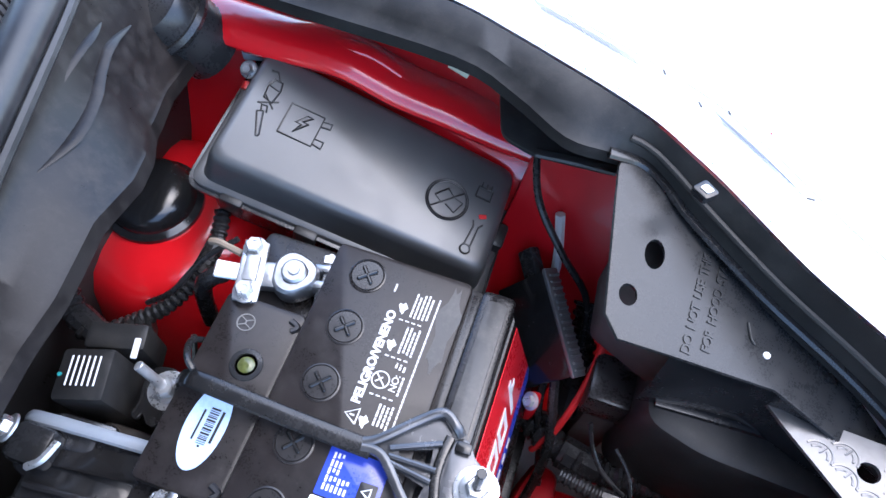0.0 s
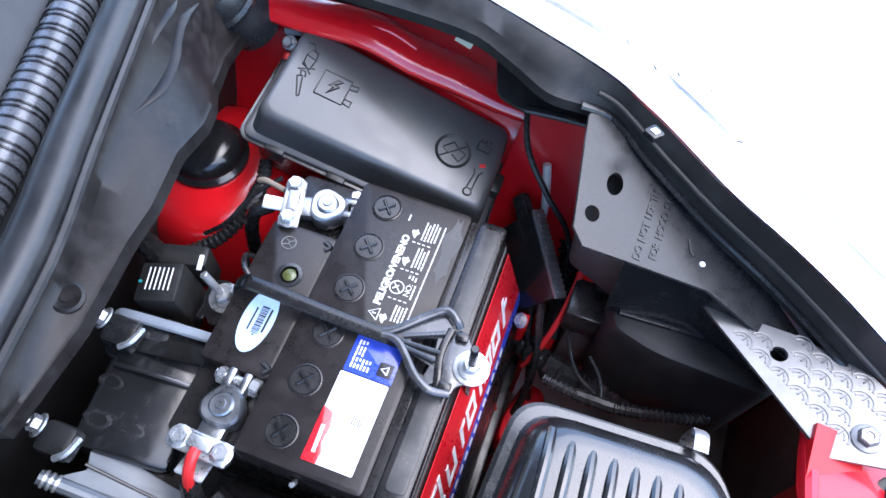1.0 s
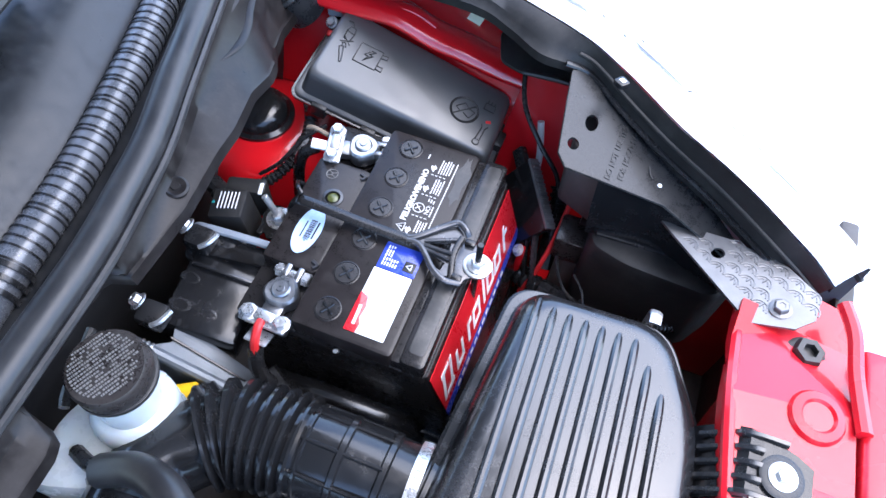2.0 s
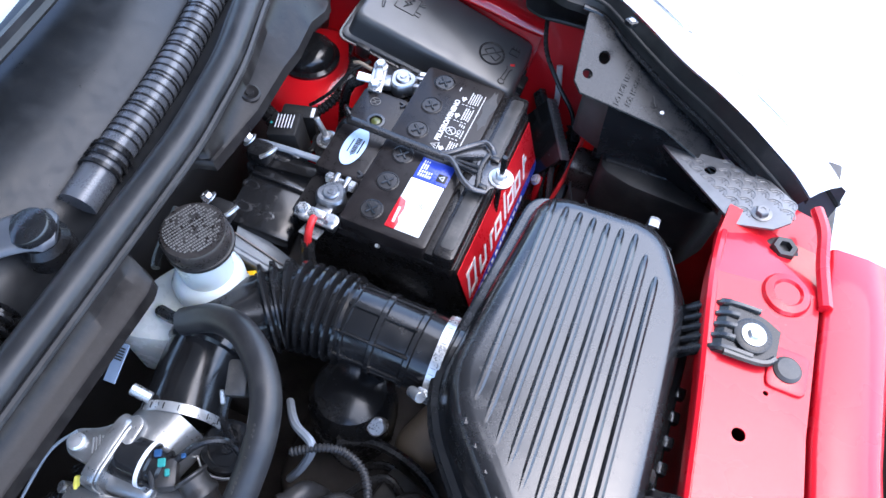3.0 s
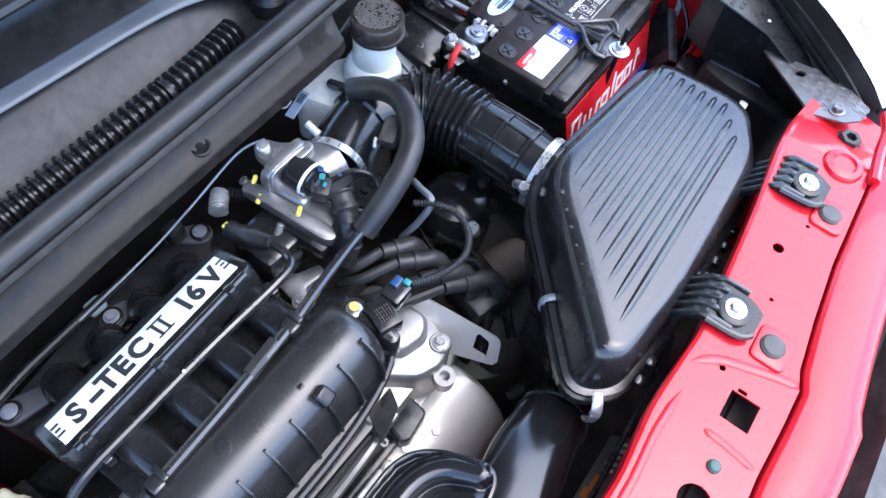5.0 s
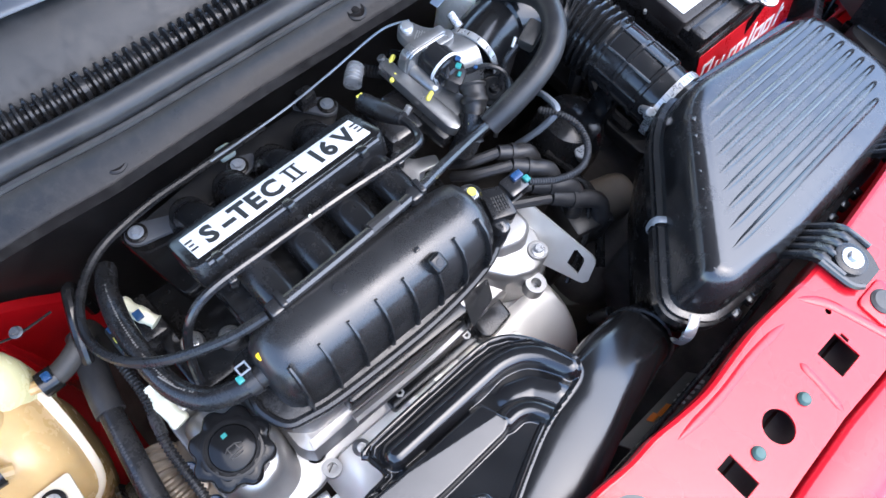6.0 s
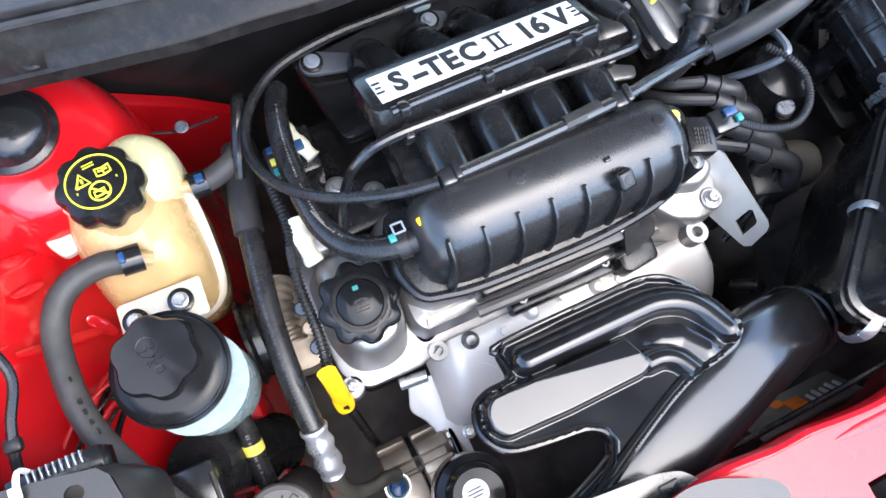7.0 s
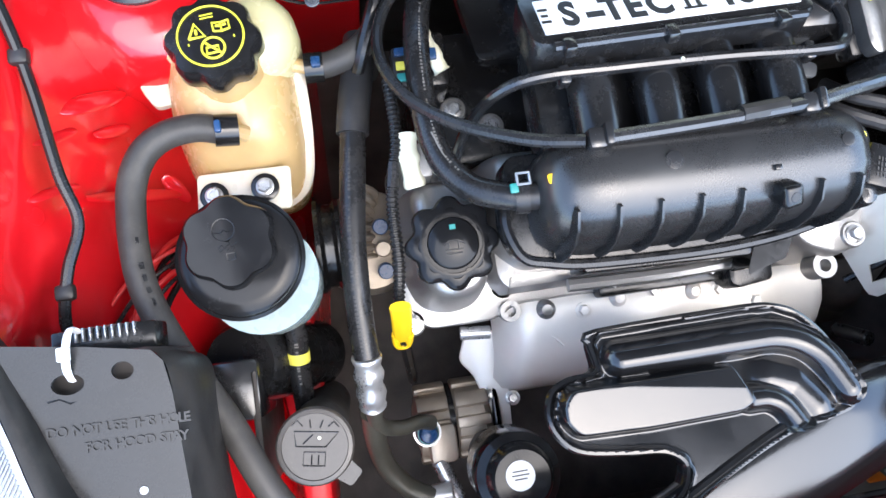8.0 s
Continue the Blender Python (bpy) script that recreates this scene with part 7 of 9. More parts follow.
def build_vacuum_hose():
    t = thing("vacuum_hose", (0.03, -0.3, 0.87), "thick grey rubber vacuum hose arching over the intake", "hose")
    part("sleeve", tube([(-0.088, -0.192, 0.878), (-0.060, -0.184, 0.894), (-0.028, -0.188, 0.908), (0.002, -0.206, 0.914), (0.024, -0.232, 0.912), (0.034, -0.262, 0.902), (0.036, -0.295, 0.885), (0.034, -0.322, 0.868)], 0.0128, 14, 8), RUBBER, t)
    hose_print([(0.024, -0.232, 0.912), (0.034, -0.262, 0.902), (0.036, -0.295, 0.885), (0.034, -0.322, 0.868)], 0.0128, GREYHOSE, t, 0.2, 0.9, 0.004, 0.002, 11, 0.3)
    part("end_pipe", tube([(-0.088, -0.192, 0.878), (-0.105, -0.190, 0.868), (-0.125, -0.185, 0.855)], 0.006, 10), HOSE, t)
    part("pipe", tube([(0.034, -0.318, 0.871), (0.040, -0.352, 0.882), (0.052, -0.41, 0.898), (0.061, -0.456, 0.906), (0.066, -0.53, 0.906), (0.069, -0.614, 0.904)], 0.0052, 10, 8), PLASTIC, t)
    part("joint_sleeve", tube([(0.0605, -0.470, 0.906), (0.0635, -0.505, 0.906)], 0.0068, 10, 4), PLASTIC2, t)
    for x, y in ((0.061, -0.452), (0.069, -0.611)):
        part("pipe_clip", rbox((x, y, 0.902), (0.015, 0.013, 0.018), 0.003), PLASTIC, t)
        part("clip_lug", rbox((x - 0.002, y + 0.008, 0.908), (0.016, 0.006, 0.010), 0.002), PLASTIC, t)
    part("loop", tube([(0.069, -0.618, 0.904), (0.060, -0.655, 0.892), (0.035, -0.700, 0.868), (0.000, -0.730, 0.842), (-0.045, -0.742, 0.820), (-0.090, -0.728, 0.806), (-0.125, -0.690, 0.800), (-0.140, -0.63, 0.800), (-0.143, -0.56, 0.802), (-0.143, -0.48, 0.806)], 0.0048, 10, 8), HOSE, t, "thin black hose looping round the manifold")
    u = thing("breather_pipe", (0.02, -0.55, 0.87), "thin black plastic pipe clipped across the manifold", "pipe")
    part("pipe", tube([(0.045, -0.690, 0.800), (0.030, -0.683, 0.830), (0.020, -0.668, 0.868), (0.016, -0.640, 0.888), (0.016, -0.58, 0.892), (0.016, -0.50, 0.893), (0.018, -0.425, 0.893), (0.012, -0.400, 0.888), (-0.010, -0.392, 0.882), (-0.030, -0.395, 0.876)], 0.0044, 10, 8), PLASTIC, u)
    for y in (-0.620, -0.432):
        part("pipe_clip", rbox((0.017, y, 0.887), (0.014, 0.008, 0.014), 0.002), PLASTIC, u)
    part("white_dot", lathe([(0.0016, 0), (0.0014, 0.001)], pose(0.016, -0.534, 0.897), 8), CREAM, u)
    part("end_boot", tube([(-0.02, -0.392, 0.88), (-0.045, -0.396, 0.868), (-0.074, -0.398, 0.853)], 0.0085, 12, 6, radius=lambda u, i: 0.007 + 0.004 * min(1, 2 * u)), HOSE, u)
    part("yellow_tip", rbox((-0.078, -0.399, 0.861), (0.005, 0.008, 0.003), 0.001), YMARK, u, "yellow paint mark")


# ---- engine ----
def build_manifold():
    t = thing("intake_manifold", (0.03, -0.52, 0.75), "black plastic intake manifold with ribbed plenum", "intake manifold")
    # plenum
    sx = lambda x: 0.058 + (x - 0.058) * 0.87
    prof = [(0.150, 0.836), (0.1535, 0.842), (0.150, 0.850), (0.1485, 0.870), (0.142, 0.888), (0.130, 0.901), (0.114, 0.9075), (0.095, 0.9085), (0.078, 0.9045), (0.066, 0.896), (0.058, 0.880), (0.055, 0.84)]
    prof = [(sx(x), z) for x, z in prof]
    cx, cz = 0.100, 0.862
    bm = bmesh.new()
    loops = []
    y0, y1 = -0.648, -0.405
    for f, y in [(0.42, y0), (0.66, y0 + 0.003), (0.82, y0 + 0.010), (0.925, y0 + 0.020), (0.98, y0 + 0.033), (1.0, y0 + 0.048), (1.0, y0 + 0.12), (1.0, y1 - 0.03), (0.96, y1 - 0.014), (0.86, y1 - 0.005), (0.6, y1)]:
        loops.append([(cx + (x - cx) * f, y, max(0.836, cz + (z - cz) * (f if z > cz else 1))) for x, z in prof])
    rings(bm, loops)
    part("plenum", bm, PLENUM, t, "satin black ribbed plenum", angle=0.9)
    flange = [(0.158, -0.640), (0.166, -0.60), (0.168, -0.50), (0.160, -0.425), (0.140, -0.388), (0.100, -0.375), (0.06, -0.38), (0.06, -0.66), (0.12, -0.668), (0.148, -0.66)]
    part("plenum_flange", slab([(sx(x - 0.004), y) for x, y in flange], 0.806, 0.836, 0.003, 0.012), INKBLACK, t)
    part("flange_bead", tube([(sx(x) + 0.001, y, 0.838) for x, y in [(0.10, -0.664), (0.12, -0.666), (0.146, -0.657), (0.154, -0.638), (0.160, -0.60), (0.162, -0.50), (0.154, -0.43), (0.138, -0.394), (0.11, -0.381)]], 0.0042, 8, 5), INKBLACK, t)
    # fins across the front of the plenum
    edge = [(0.1545, 0.841), (0.1575, 0.848), (0.1565, 0.866), (0.1505, 0.886), (0.140, 0.9005), (0.126, 0.9078)]
    root = [(0.140, 0.841), (0.140, 0.850), (0.140, 0.868), (0.134, 0.884), (0.126, 0.896), (0.122, 0.903)]
    for i in range(8):
        y = -0.632 + i * 0.0298
        bm = bmesh.new()
        a, b = [Vector((sx(x), y, z)) for x, z in edge], [Vector((sx(x), y, z)) for x, z in root]
        rings(bm, [[p + Vector((0, -0.0009, 0)), q + Vector((0, -0.0016, 0)), q + Vector((0, 0.0016, 0)), p + Vector((0, 0.0009, 0))] for p, q in zip(a, b)])
        part("fin", bm, PLENUM, t)
    lug = pose(0.1215, -0.482, 0.903, 0, 30, 8)
    part("square_lug", moved(rbox((0, 0, 0.003), (0.017, 0.015, 0.016), 0.0035, 3), lug), INKBLACK, t)
    part("lug_hole", moved(lathe([(0.0036, 0.0112), (0.0034, 0.0114), (0.0005, 0.0114)], None, 14), lug), INK, t)
    part("letter_lug", rbox((0.104, -0.487, 0.9088), (0.004, 0.005, 0.003), 0.0006), PLASTIC, t)
    for y, r in ((-0.56, 0.0065), (-0.43, 0.005)):
        part("moulding_ring", lathe([(r, -0.002), (r, 0.0002), (r - 0.0006, 0.0003), (0.0005, 0.0003)], pose(0.090, y, 0.9086), 22), PLASTIC, t)
    part("end_wall", slab([(0.085, -0.40), (0.136, -0.40), (0.134, -0.385), (0.09, -0.378)], 0.836, 0.872, 0.006, 0.008), PLASTIC, t)
    # black bars for the brackets and the shadow below the plenum flange
    for loop in ([(0.146, -0.446), (0.146, -0.418), (0.160, -0.426), (0.168, -0.456)], [(0.136, -0.600), (0.152, -0.600), (0.156, -0.452), (0.136, -0.452)]):
        part("bracket_shade_bar", slab(loop, 0.765, 0.802, 0.003, 0.004), BLACKSTEEL, t)
    part("yellow_tag", slab([(0.0925, -0.6440), (0.0880, -0.6445), (0.0845, -0.6290), (0.0895, -0.6280)], 0.8850, 0.8945, 0.001, 0.0015), YELLOW, t, "yellow paper tag")
    # four runners over the top
    for i in range(4):
        y = -0.597 + i * 0.0495
        part("runner", tube([(0.075, y, 0.875), (0.050, y, 0.877), (0.020, y, 0.875), (-0.010, y, 0.868), (-0.045, y - 0.002, 0.855), (-0.085, y - 0.004, 0.825), (-0.105, y - 0.004, 0.79), (-0.11, y, 0.74)], 0.0175, 14, 6, flat=0.9), INKBLACK, t)
    part("runner_web", slab(rect_poly(-0.03, -0.632, 0.075, -0.422), 0.82, 0.856, 0.003, 0.006), INKBLACK, t)
    # plate carrier
    N = pose(-0.0275, -0.5345, 0.8885, 0, -25, 2.2)
    part("plate_carrier", moved(slab(rect_poly(-0.030, -0.108, 0.026, 0.108), -0.022, 0.004, 0.003, 0.010), N), INKBLACK, t)
    b = part("name_plate", moved(slab(rect_poly(-0.0175, -0.0975, 0.0175, 0.0975), 0.003, 0.0052, 0.0006, 0.001), N), WHITE, t, "white plate with black engine lettering")
    P = N @ pose(0, 0, 0.0054)
    for ch, u in (("S", 0.124), ("-", 0.210), ("T", 0.282), ("E", 0.372), ("C", 0.454), ("1", 0.716), ("6", 0.806), ("V", 0.905)):
        wide = 0.80 if ch != "-" else 1.25
        lettering(ch, 0.0335, P @ pose(0.0115, -0.0975 + 0.195 * u, 0, 0, 0, 90) @ Matrix.Diagonal((wide, 1, 1, 1)) @ pose(-0.0105 if ch not in "1-" else -0.0055, 0, 0), INK, b, 0.0003, 1.0, 0.0013)
    bars([(-0.0088, 0.0092, 0.0088, 0.0114), (-0.0088, -0.0114, 0.0088, -0.0092), (-0.0056, -0.0100, -0.0026, 0.0100), (0.0026, -0.0100, 0.0056, 0.0100)], INK, b, P @ pose(0, -0.0975 + 0.195 * 0.588, 0.0002, 0, 0, 90), "roman_two")
    for e in (-1, 1):
        bars([(-0.0036 + 0.0010 * (k == 1), -0.0075 + k * 0.0062, 0.0036 - 0.0010 * (k == 1), -0.0050 + k * 0.0062) for k in range(3)], INK, b, P @ pose(0.0, e * 0.0935, 0.0002, 0, 0, 90), "plate_dashes")
    part("carrier_rail", moved(tube([(0.030, -0.095, 0.004), (0.030, 0.095, 0.004)], 0.0035, 8, 3), N), PLASTIC, t)
    for y in (-0.085, -0.01, 0.075):
        part("rail_clip", moved(rbox((0.032, y, 0.004), (0.012, 0.009, 0.010), 0.002), N), PLASTIC, t)
    # rear domes and their bolts
    part("rear_plate", slab([(-0.155, -0.668), (-0.155, -0.38), (-0.125, -0.37), (-0.06, -0.40), (-0.05, -0.65)][::-1], 0.748, 0.760, 0.003, 0.01), BLACKSTEEL, t)
    part("rear_strip", slab([(-0.148, -0.640), (-0.122, -0.612), (-0.114, -0.41), (-0.140, -0.380), (-0.166, -0.42), (-0.162, -0.55)], 0.758, 0.767, 0.003, 0.008), RUBBER, t, "blue-grey pressed rear strip")
    for y in (-0.600, -0.548, -0.496, -0.444):
        part("rear_dome", lathe([(0.022, -0.06), (0.022, -0.02), (0.019, -0.006), (0.011, 0.001), (0.001, 0.003)], pose(-0.108, y, 0.806), 20), INKBLACK, t)
    for x, y, z, tx, ty in ((-0.136, -0.650, 0.770, -0.118, -0.590), (-0.141, -0.396, 0.774, -0.168, -0.424), (-0.129, -0.526, 0.786, -0.128, -0.505)):
        d = Vector((tx - x, ty - y)).normalized()
        w = Vector((-d.y, d.x))
        arc = [Vector((x, y)) + (-d * math.cos(q) + w * math.sin(q)) * 0.0132 for q in (radians(100 - 25 * k) for k in range(9))]
        tip = Vector((tx, ty))
        loop = [(p.x, p.y) for p in arc] + [(tip - w * 0.007).to_tuple(), (tip + w * 0.007).to_tuple()]
        if (loop[1][0] - loop[0][0]) * (loop[2][1] - loop[1][1]) - (loop[1][1] - loop[0][1]) * (loop[2][0] - loop[1][0]) < 0:
            loop.reverse()
        part("ear", slab(loop, z - 0.004, z + 0.001, 0.0012, 0.002), WIPER, t, "grey steel mounting ear")
        part("bush", lathe([(0.0112, 0), (0.0112, 0.003), (0.009, 0.004)], pose(x, y, z + 0.001), 18), BLACKSTEEL, t)
        part("bolt", bolt((x, y, z + 0.004), 0.0058, 0.005), GREYSTEEL, t)
    part("pale_connector", rbox((-0.146, -0.529, 0.797), (0.016, 0.020, 0.012), 0.004), MILKY, t, "pale plastic connector")
    part("conduit_clip", rbox((-0.148, -0.42, 0.80), (0.018, 0.022, 0.026), 0.005), HOSE, t)
    # pressure sensor
    s = thing("pressure_sensor", (0.10, -0.385, 0.85), "black pressure sensor with a yellow-marked bolt", "sensor")
    part("body", rbox((0.108, -0.383, 0.869), (0.034, 0.026, 0.024), 0.003, 2, pose(0, 0, 0, 0, 0, -20)), INKBLACK, s)
    bars([(-0.008 + 0.0042 * j, -0.007 + 0.0026 * i, -0.0055 + 0.0042 * j + 0.001 * (i % 2), -0.0058 + 0.0026 * i) for i in range(6) for j in range(4)], GREYHOSE, s, pose(0.110, -0.383, 0.8813, 0, 0, -20))
    part("bolt", bolt((0.082, -0.393, 0.868), 0.0056, 0.007), STEEL, s)
    part("yellow_mark", lathe([(0.0048, 0), (0.0044, 0.0012)], pose(0.082, -0.393, 0.8752), 12), YMARK, s, "yellow paint mark")
    part("lug", lathe([(0.013, -0.03), (0.013, 0.0)], pose(0.082, -0.393, 0.868), 18), PLASTIC, s)
    part("plug", rbox((0.104, -0.358, 0.875), (0.022, 0.024, 0.018), 0.003), PLASTIC, s)
    part("blue_clip", rbox((0.100, -0.352, 0.886), (0.008, 0.012, 0.004), 0.001), BLUEMARK, s, "blue plug clip")
    part("teal_clip", rbox((0.108, -0.346, 0.885), (0.007, 0.006, 0.004), 0.001), TEAL, s, "teal plug clip")


def build_head():
    t = thing("valve_cover", (0.08, -0.5, 0.60), "cast aluminium valve cover with steel bolts", "valve cover")
    body = [(0.030, -0.66), (0.140, -0.66), (0.150, -0.655), (0.156, -0.648), (0.156, -0.64), (0.156, -0.32), (0.148, -0.300), (0.03, -0.300)]
    part("rim", slab([(0.02, -0.742), (0.155, -0.742), (0.178, -0.722), (0.178, -0.655), (0.166, -0.635), (0.166, -0.315), (0.155, -0.292), (0.02, -0.292)], 0.672, 0.690, 0.003, 0.012), ALU, t)
    part("cover", slab(body, 0.68, 0.735, 0.014, 0.02), ALU, t, "smooth cast cover")
    hump = [(0.045, -0.738), (0.125, -0.741), (0.158, -0.728), (0.168, -0.700), (0.160, -0.668), (0.125, -0.656), (0.045, -0.656)]
    part("filler_hump", rings(bmesh.new(), [[(p.x, p.y, z) for p in outline(hump, k, 0.020 - 0.4 * k, 6)] for k, z in ((0.0, 0.680), (0.002, 0.700), (0.006, 0.735), (0.009, 0.760), (0.012, 0.770), (0.017, 0.775))]), ALU, t, "smooth raised filler hump", angle=1.0)
    part("cover_step", rings(bmesh.new(), [[(p.x, p.y, z) for p in outline([(0.030, -0.662), (0.118, -0.662), (0.142, -0.64), (0.142, -0.56), (0.030, -0.56)], k, 0.012 - 0.3 * k, 5)] for k, z in ((0.0, 0.70), (0.004, 0.742), (0.008, 0.768), (0.014, 0.776))]), ALU, t, angle=1.0)
    part("filler_neck", lathe([(0.034, -0.03), (0.031, -0.01), (0.026, 0.0)], pose(0.114, -0.702, 0.785), 28), ALU, t)
    part("fin_bar", tube([(0.158, -0.60, 0.752), (0.160, -0.50, 0.754), (0.156, -0.42, 0.756)], 0.006, 8, 4), ALU, t)
    for x, y, z in ((0.148, -0.645, 0.690), (0.170, -0.735, 0.690), (0.149, -0.331, 0.767), (0.160, -0.44, 0.70), (0.160, -0.54, 0.70), (-0.019, -0.673, 0.73), (0.000, -0.640, 0.73)):
        part("ear", lathe([(0.0125, -0.035), (0.0125, -0.002), (0.011, 0)], pose(x, y, z), 20), ALU, t)
        part("bolt", bolt((x, y, z), 0.0058, 0.0065), STEEL, t)
    part("lug_eye", lathe([(0.010, -0.012), (0.010, 0.0), (0.0055, 0.0), (0.0055, -0.010)], pose(0.172, -0.642, 0.697), 20), ALU, t)
    part("lug_eye", lathe([(0.012, -0.02), (0.012, 0.0), (0.006, 0.0), (0.006, -0.014)], pose(0.173, -0.353, 0.750), 20), ALU, t)
    part("end_casting", rings(bmesh.new(), [[(p.x, p.y, z) for p in outline([(0.080, -0.315), (0.132, -0.311), (0.164, -0.328), (0.168, -0.350), (0.156, -0.378), (0.120, -0.405), (0.080, -0.405)][::-1], k, 0.010 - 0.3 * k, 5)] for k, z in ((0.0, 0.690), (0.001, 0.750), (0.003, 0.762), (0.006, 0.765))]), ALU, t, "stepped cast end", angle=1.0)
    part("end_step", rings(bmesh.new(), [[(p.x, p.y, z) for p in outline([(0.082, -0.320), (0.124, -0.318), (0.138, -0.340), (0.128, -0.374), (0.082, -0.385)][::-1], k, 0.010 - 0.3 * k, 5)] for k, z in ((0.0, 0.760), (0.002, 0.778), (0.005, 0.784), (0.009, 0.785))]), ALU, t, angle=1.0)
    part("side_screw", cyl((0.186, -0.690, 0.672), 0.0065, 0.030, (0.1, 1, 0.1), 14), STEEL, t)
    part("block", slab(rect_poly(0.0, -0.72, 0.165, -0.29), 0.38, 0.674, 0.004, 0.02), DARK, t, "dark engine block")
    part("rear_head", slab(rect_poly(-0.10, -0.70, 0.03, -0.33), 0.50, 0.715, 0.004, 0.02), BLACKSTEEL, t)
    # oil filler cap
    o = thing("oil_filler_cap", (0.112, -0.702, 0.78), "black lobed oil filler cap with an oil can symbol", "oil cap")
    part("grip", lathe([(0.0365, 0.0), (0.0380, 0.003), (0.0380, 0.018), (0.0360, 0.0205), (0.0285, 0.0212), (0.0272, 0.014)], pose(0.112, -0.703, 0.786, 0, 6, 0), 72, 8, 0.0060), CAPBLACK, o, angle=0.9)
    part("centre", lathe([(0.0295, 0.0195), (0.0265, 0.0213), (0.0240, 0.0213), (0.0232, 0.0175), (0.0215, 0.0175), (0.0207, 0.0205), (0.019, 0.022), (0.001, 0.022)], pose(0.112, -0.703, 0.786, 0, 6, 0), 40), CAPBLACK, o, angle=0.9)
    Q = pose(0.112, -0.703, 0.786, 0, 6, 0) @ pose(0, 0, 0.0223, 0, 0, 90)
    strokes([[(-0.008, -0.001), (-0.004, 0.002), (0.004, 0.002), (0.009, -0.001)], [(-0.007, -0.005), (0.007, -0.005)], [(-0.006, -0.008), (0.006, -0.008)], [(-0.004, 0.002), (-0.004, -0.005)], [(0.004, 0.002), (0.004, -0.005)]], 0.0007, FADED, o, Q, "oil_can_symbol")
    part("teal_mark", rbox((0.1015, -0.7025, 0.8098), (0.004, 0.005, 0.0008), 0.0002, 1), TEAL, o, "teal paint dot")
    # heat shield over the exhaust
    h = thing("heat_shield", (0.2, -0.47, 0.50), "dull pressed metal heat shield over the exhaust", "heat shield")
    bm = bmesh.new()
    rows = []
    for i in range(41):
        y = -0.652 + 0.352 * i / 40
        end = min(1.0, i / 3.0, (40 - i) / 2.0)
        dip = 0.05 * (1 - end) ** 2
        wave = 0.003 * math.sin(i * 0.5)
        rows.append([(0.160, y, 0.684 - dip), (0.169, y, 0.689 - dip), (0.178, y, 0.690 - dip), (0.192, y, 0.688 + wave - dip), (0.207, y, 0.683 + wave - dip), (0.223, y, 0.672 - dip), (0.238, y, 0.654 - dip), (0.250, y, 0.628 - dip), (0.258, y, 0.58 - dip), (0.262, y, 0.50), (0.262, y, 0.40)])
    rings(bm, rows, False, False, closed=False)
    bmesh.ops.recalc_face_normals(bm, faces=bm.faces)
    bmesh.ops.solidify(bm, geom=bm.faces[:], thickness=0.003)
    part("sheet", bm, SHIELD, h, angle=1.0)
    for x, y in ((0.181, -0.569), (0.172, -0.495), (0.180, -0.428), (0.196, -0.392)):
        part("bolt", bolt((x, y, 0.689), 0.0055, 0.006, (0.15, 0, 1)), SHIELD, h)
    for x, y, z, r in ((0.175, -0.606, 0.687, 0.0105), (0.174, -0.533, 0.688, 0.0095), (0.178, -0.455, 0.688, 0.009)):
        part("dimple", lathe([(r, -0.004), (r * 0.9, 0.004), (r * 0.5, 0.008), (0.001, 0.0085)], pose(x, y, z, 0, 8, 0), 18), CASTGREY if r > 0.01 else SHIELD, h)
    part("hole_rim", lathe([(0.0070, 0.0), (0.0070, 0.003), (0.0045, 0.003), (0.004, 0.0)], pose(0.191, -0.628, 0.680, 0, 12, 0), 18), CASTGREY, h)
    part("hole", lathe([(0.0044, 0.0), (0.0044, 0.0014), (0.0005, 0.0014)], pose(0.191, -0.628, 0.680, 0, 12, 0), 14), INK, h)
    part("crease", tube([(0.196, -0.612, 0.687), (0.204, -0.600, 0.684), (0.212, -0.592, 0.681)], 0.0012, 6, 5), SHIELD, h)
    part("bracket", slab(rect_poly(0.156, -0.556, 0.172, -0.425), 0.688, 0.706, 0.003, 0.005), INKBLACK, h, "black bracket")
    part("bracket", slab([(0.136, -0.430), (0.176, -0.432), (0.182, -0.424), (0.178, -0.388), (0.136, -0.384)], 0.690, 0.722, 0.003, 0.005), INKBLACK, h, "black bracket")
    # lifting bracket
    l = thing("lifting_bracket", (0.15, -0.285, 0.70), "bent bright steel lifting bracket with a slot", "bracket")
    L = Matrix.Translation((0.105, -0.305, 0.790)) @ Matrix(((0.958, 0.090, 0.272, 0), (0.185, 0.5295, -0.828, 0), (-0.218, 0.8435, 0.491, 0), (0, 0, 0, 1)))
    part("sheet", moved(plate([(-0.004, -0.044), (0.016, -0.043), (0.053, -0.056), (0.104, -0.0395), (0.109, -0.037), (0.1115, -0.030), (0.103, -0.0085), (0.099, -0.004), (0.093, -0.002), (0.0084, -0.0042), (-0.004, -0.012)], [[(0.080, -0.0315), (0.0745, -0.012), (0.0765, -0.009), (0.089, -0.0115), (0.092, -0.015), (0.0975, -0.032)]], 0.003, 0.0), L), BRIGHTPLATE, l, "bright bare steel", smooth=False)
    part("foot", rbox((0.135, -0.308, 0.712), (0.03, 0.02, 0.012), 0.003), SHIELD, l)
    # coil, leads and boots
    c = thing("ignition_coil", (0.14, -0.23, 0.66), "black ignition coil pack behind the engine", "ignition coil")
    part("body", rbox((0.142, -0.238, 0.725), (0.060, 0.055, 0.05), 0.005, 2, pose(0, 0, 0, 0, 0, -15)), PLASTIC2, c)
    part("tower", rbox((0.142, -0.238, 0.60), (0.05, 0.05, 0.22), 0.005), DARK, c)
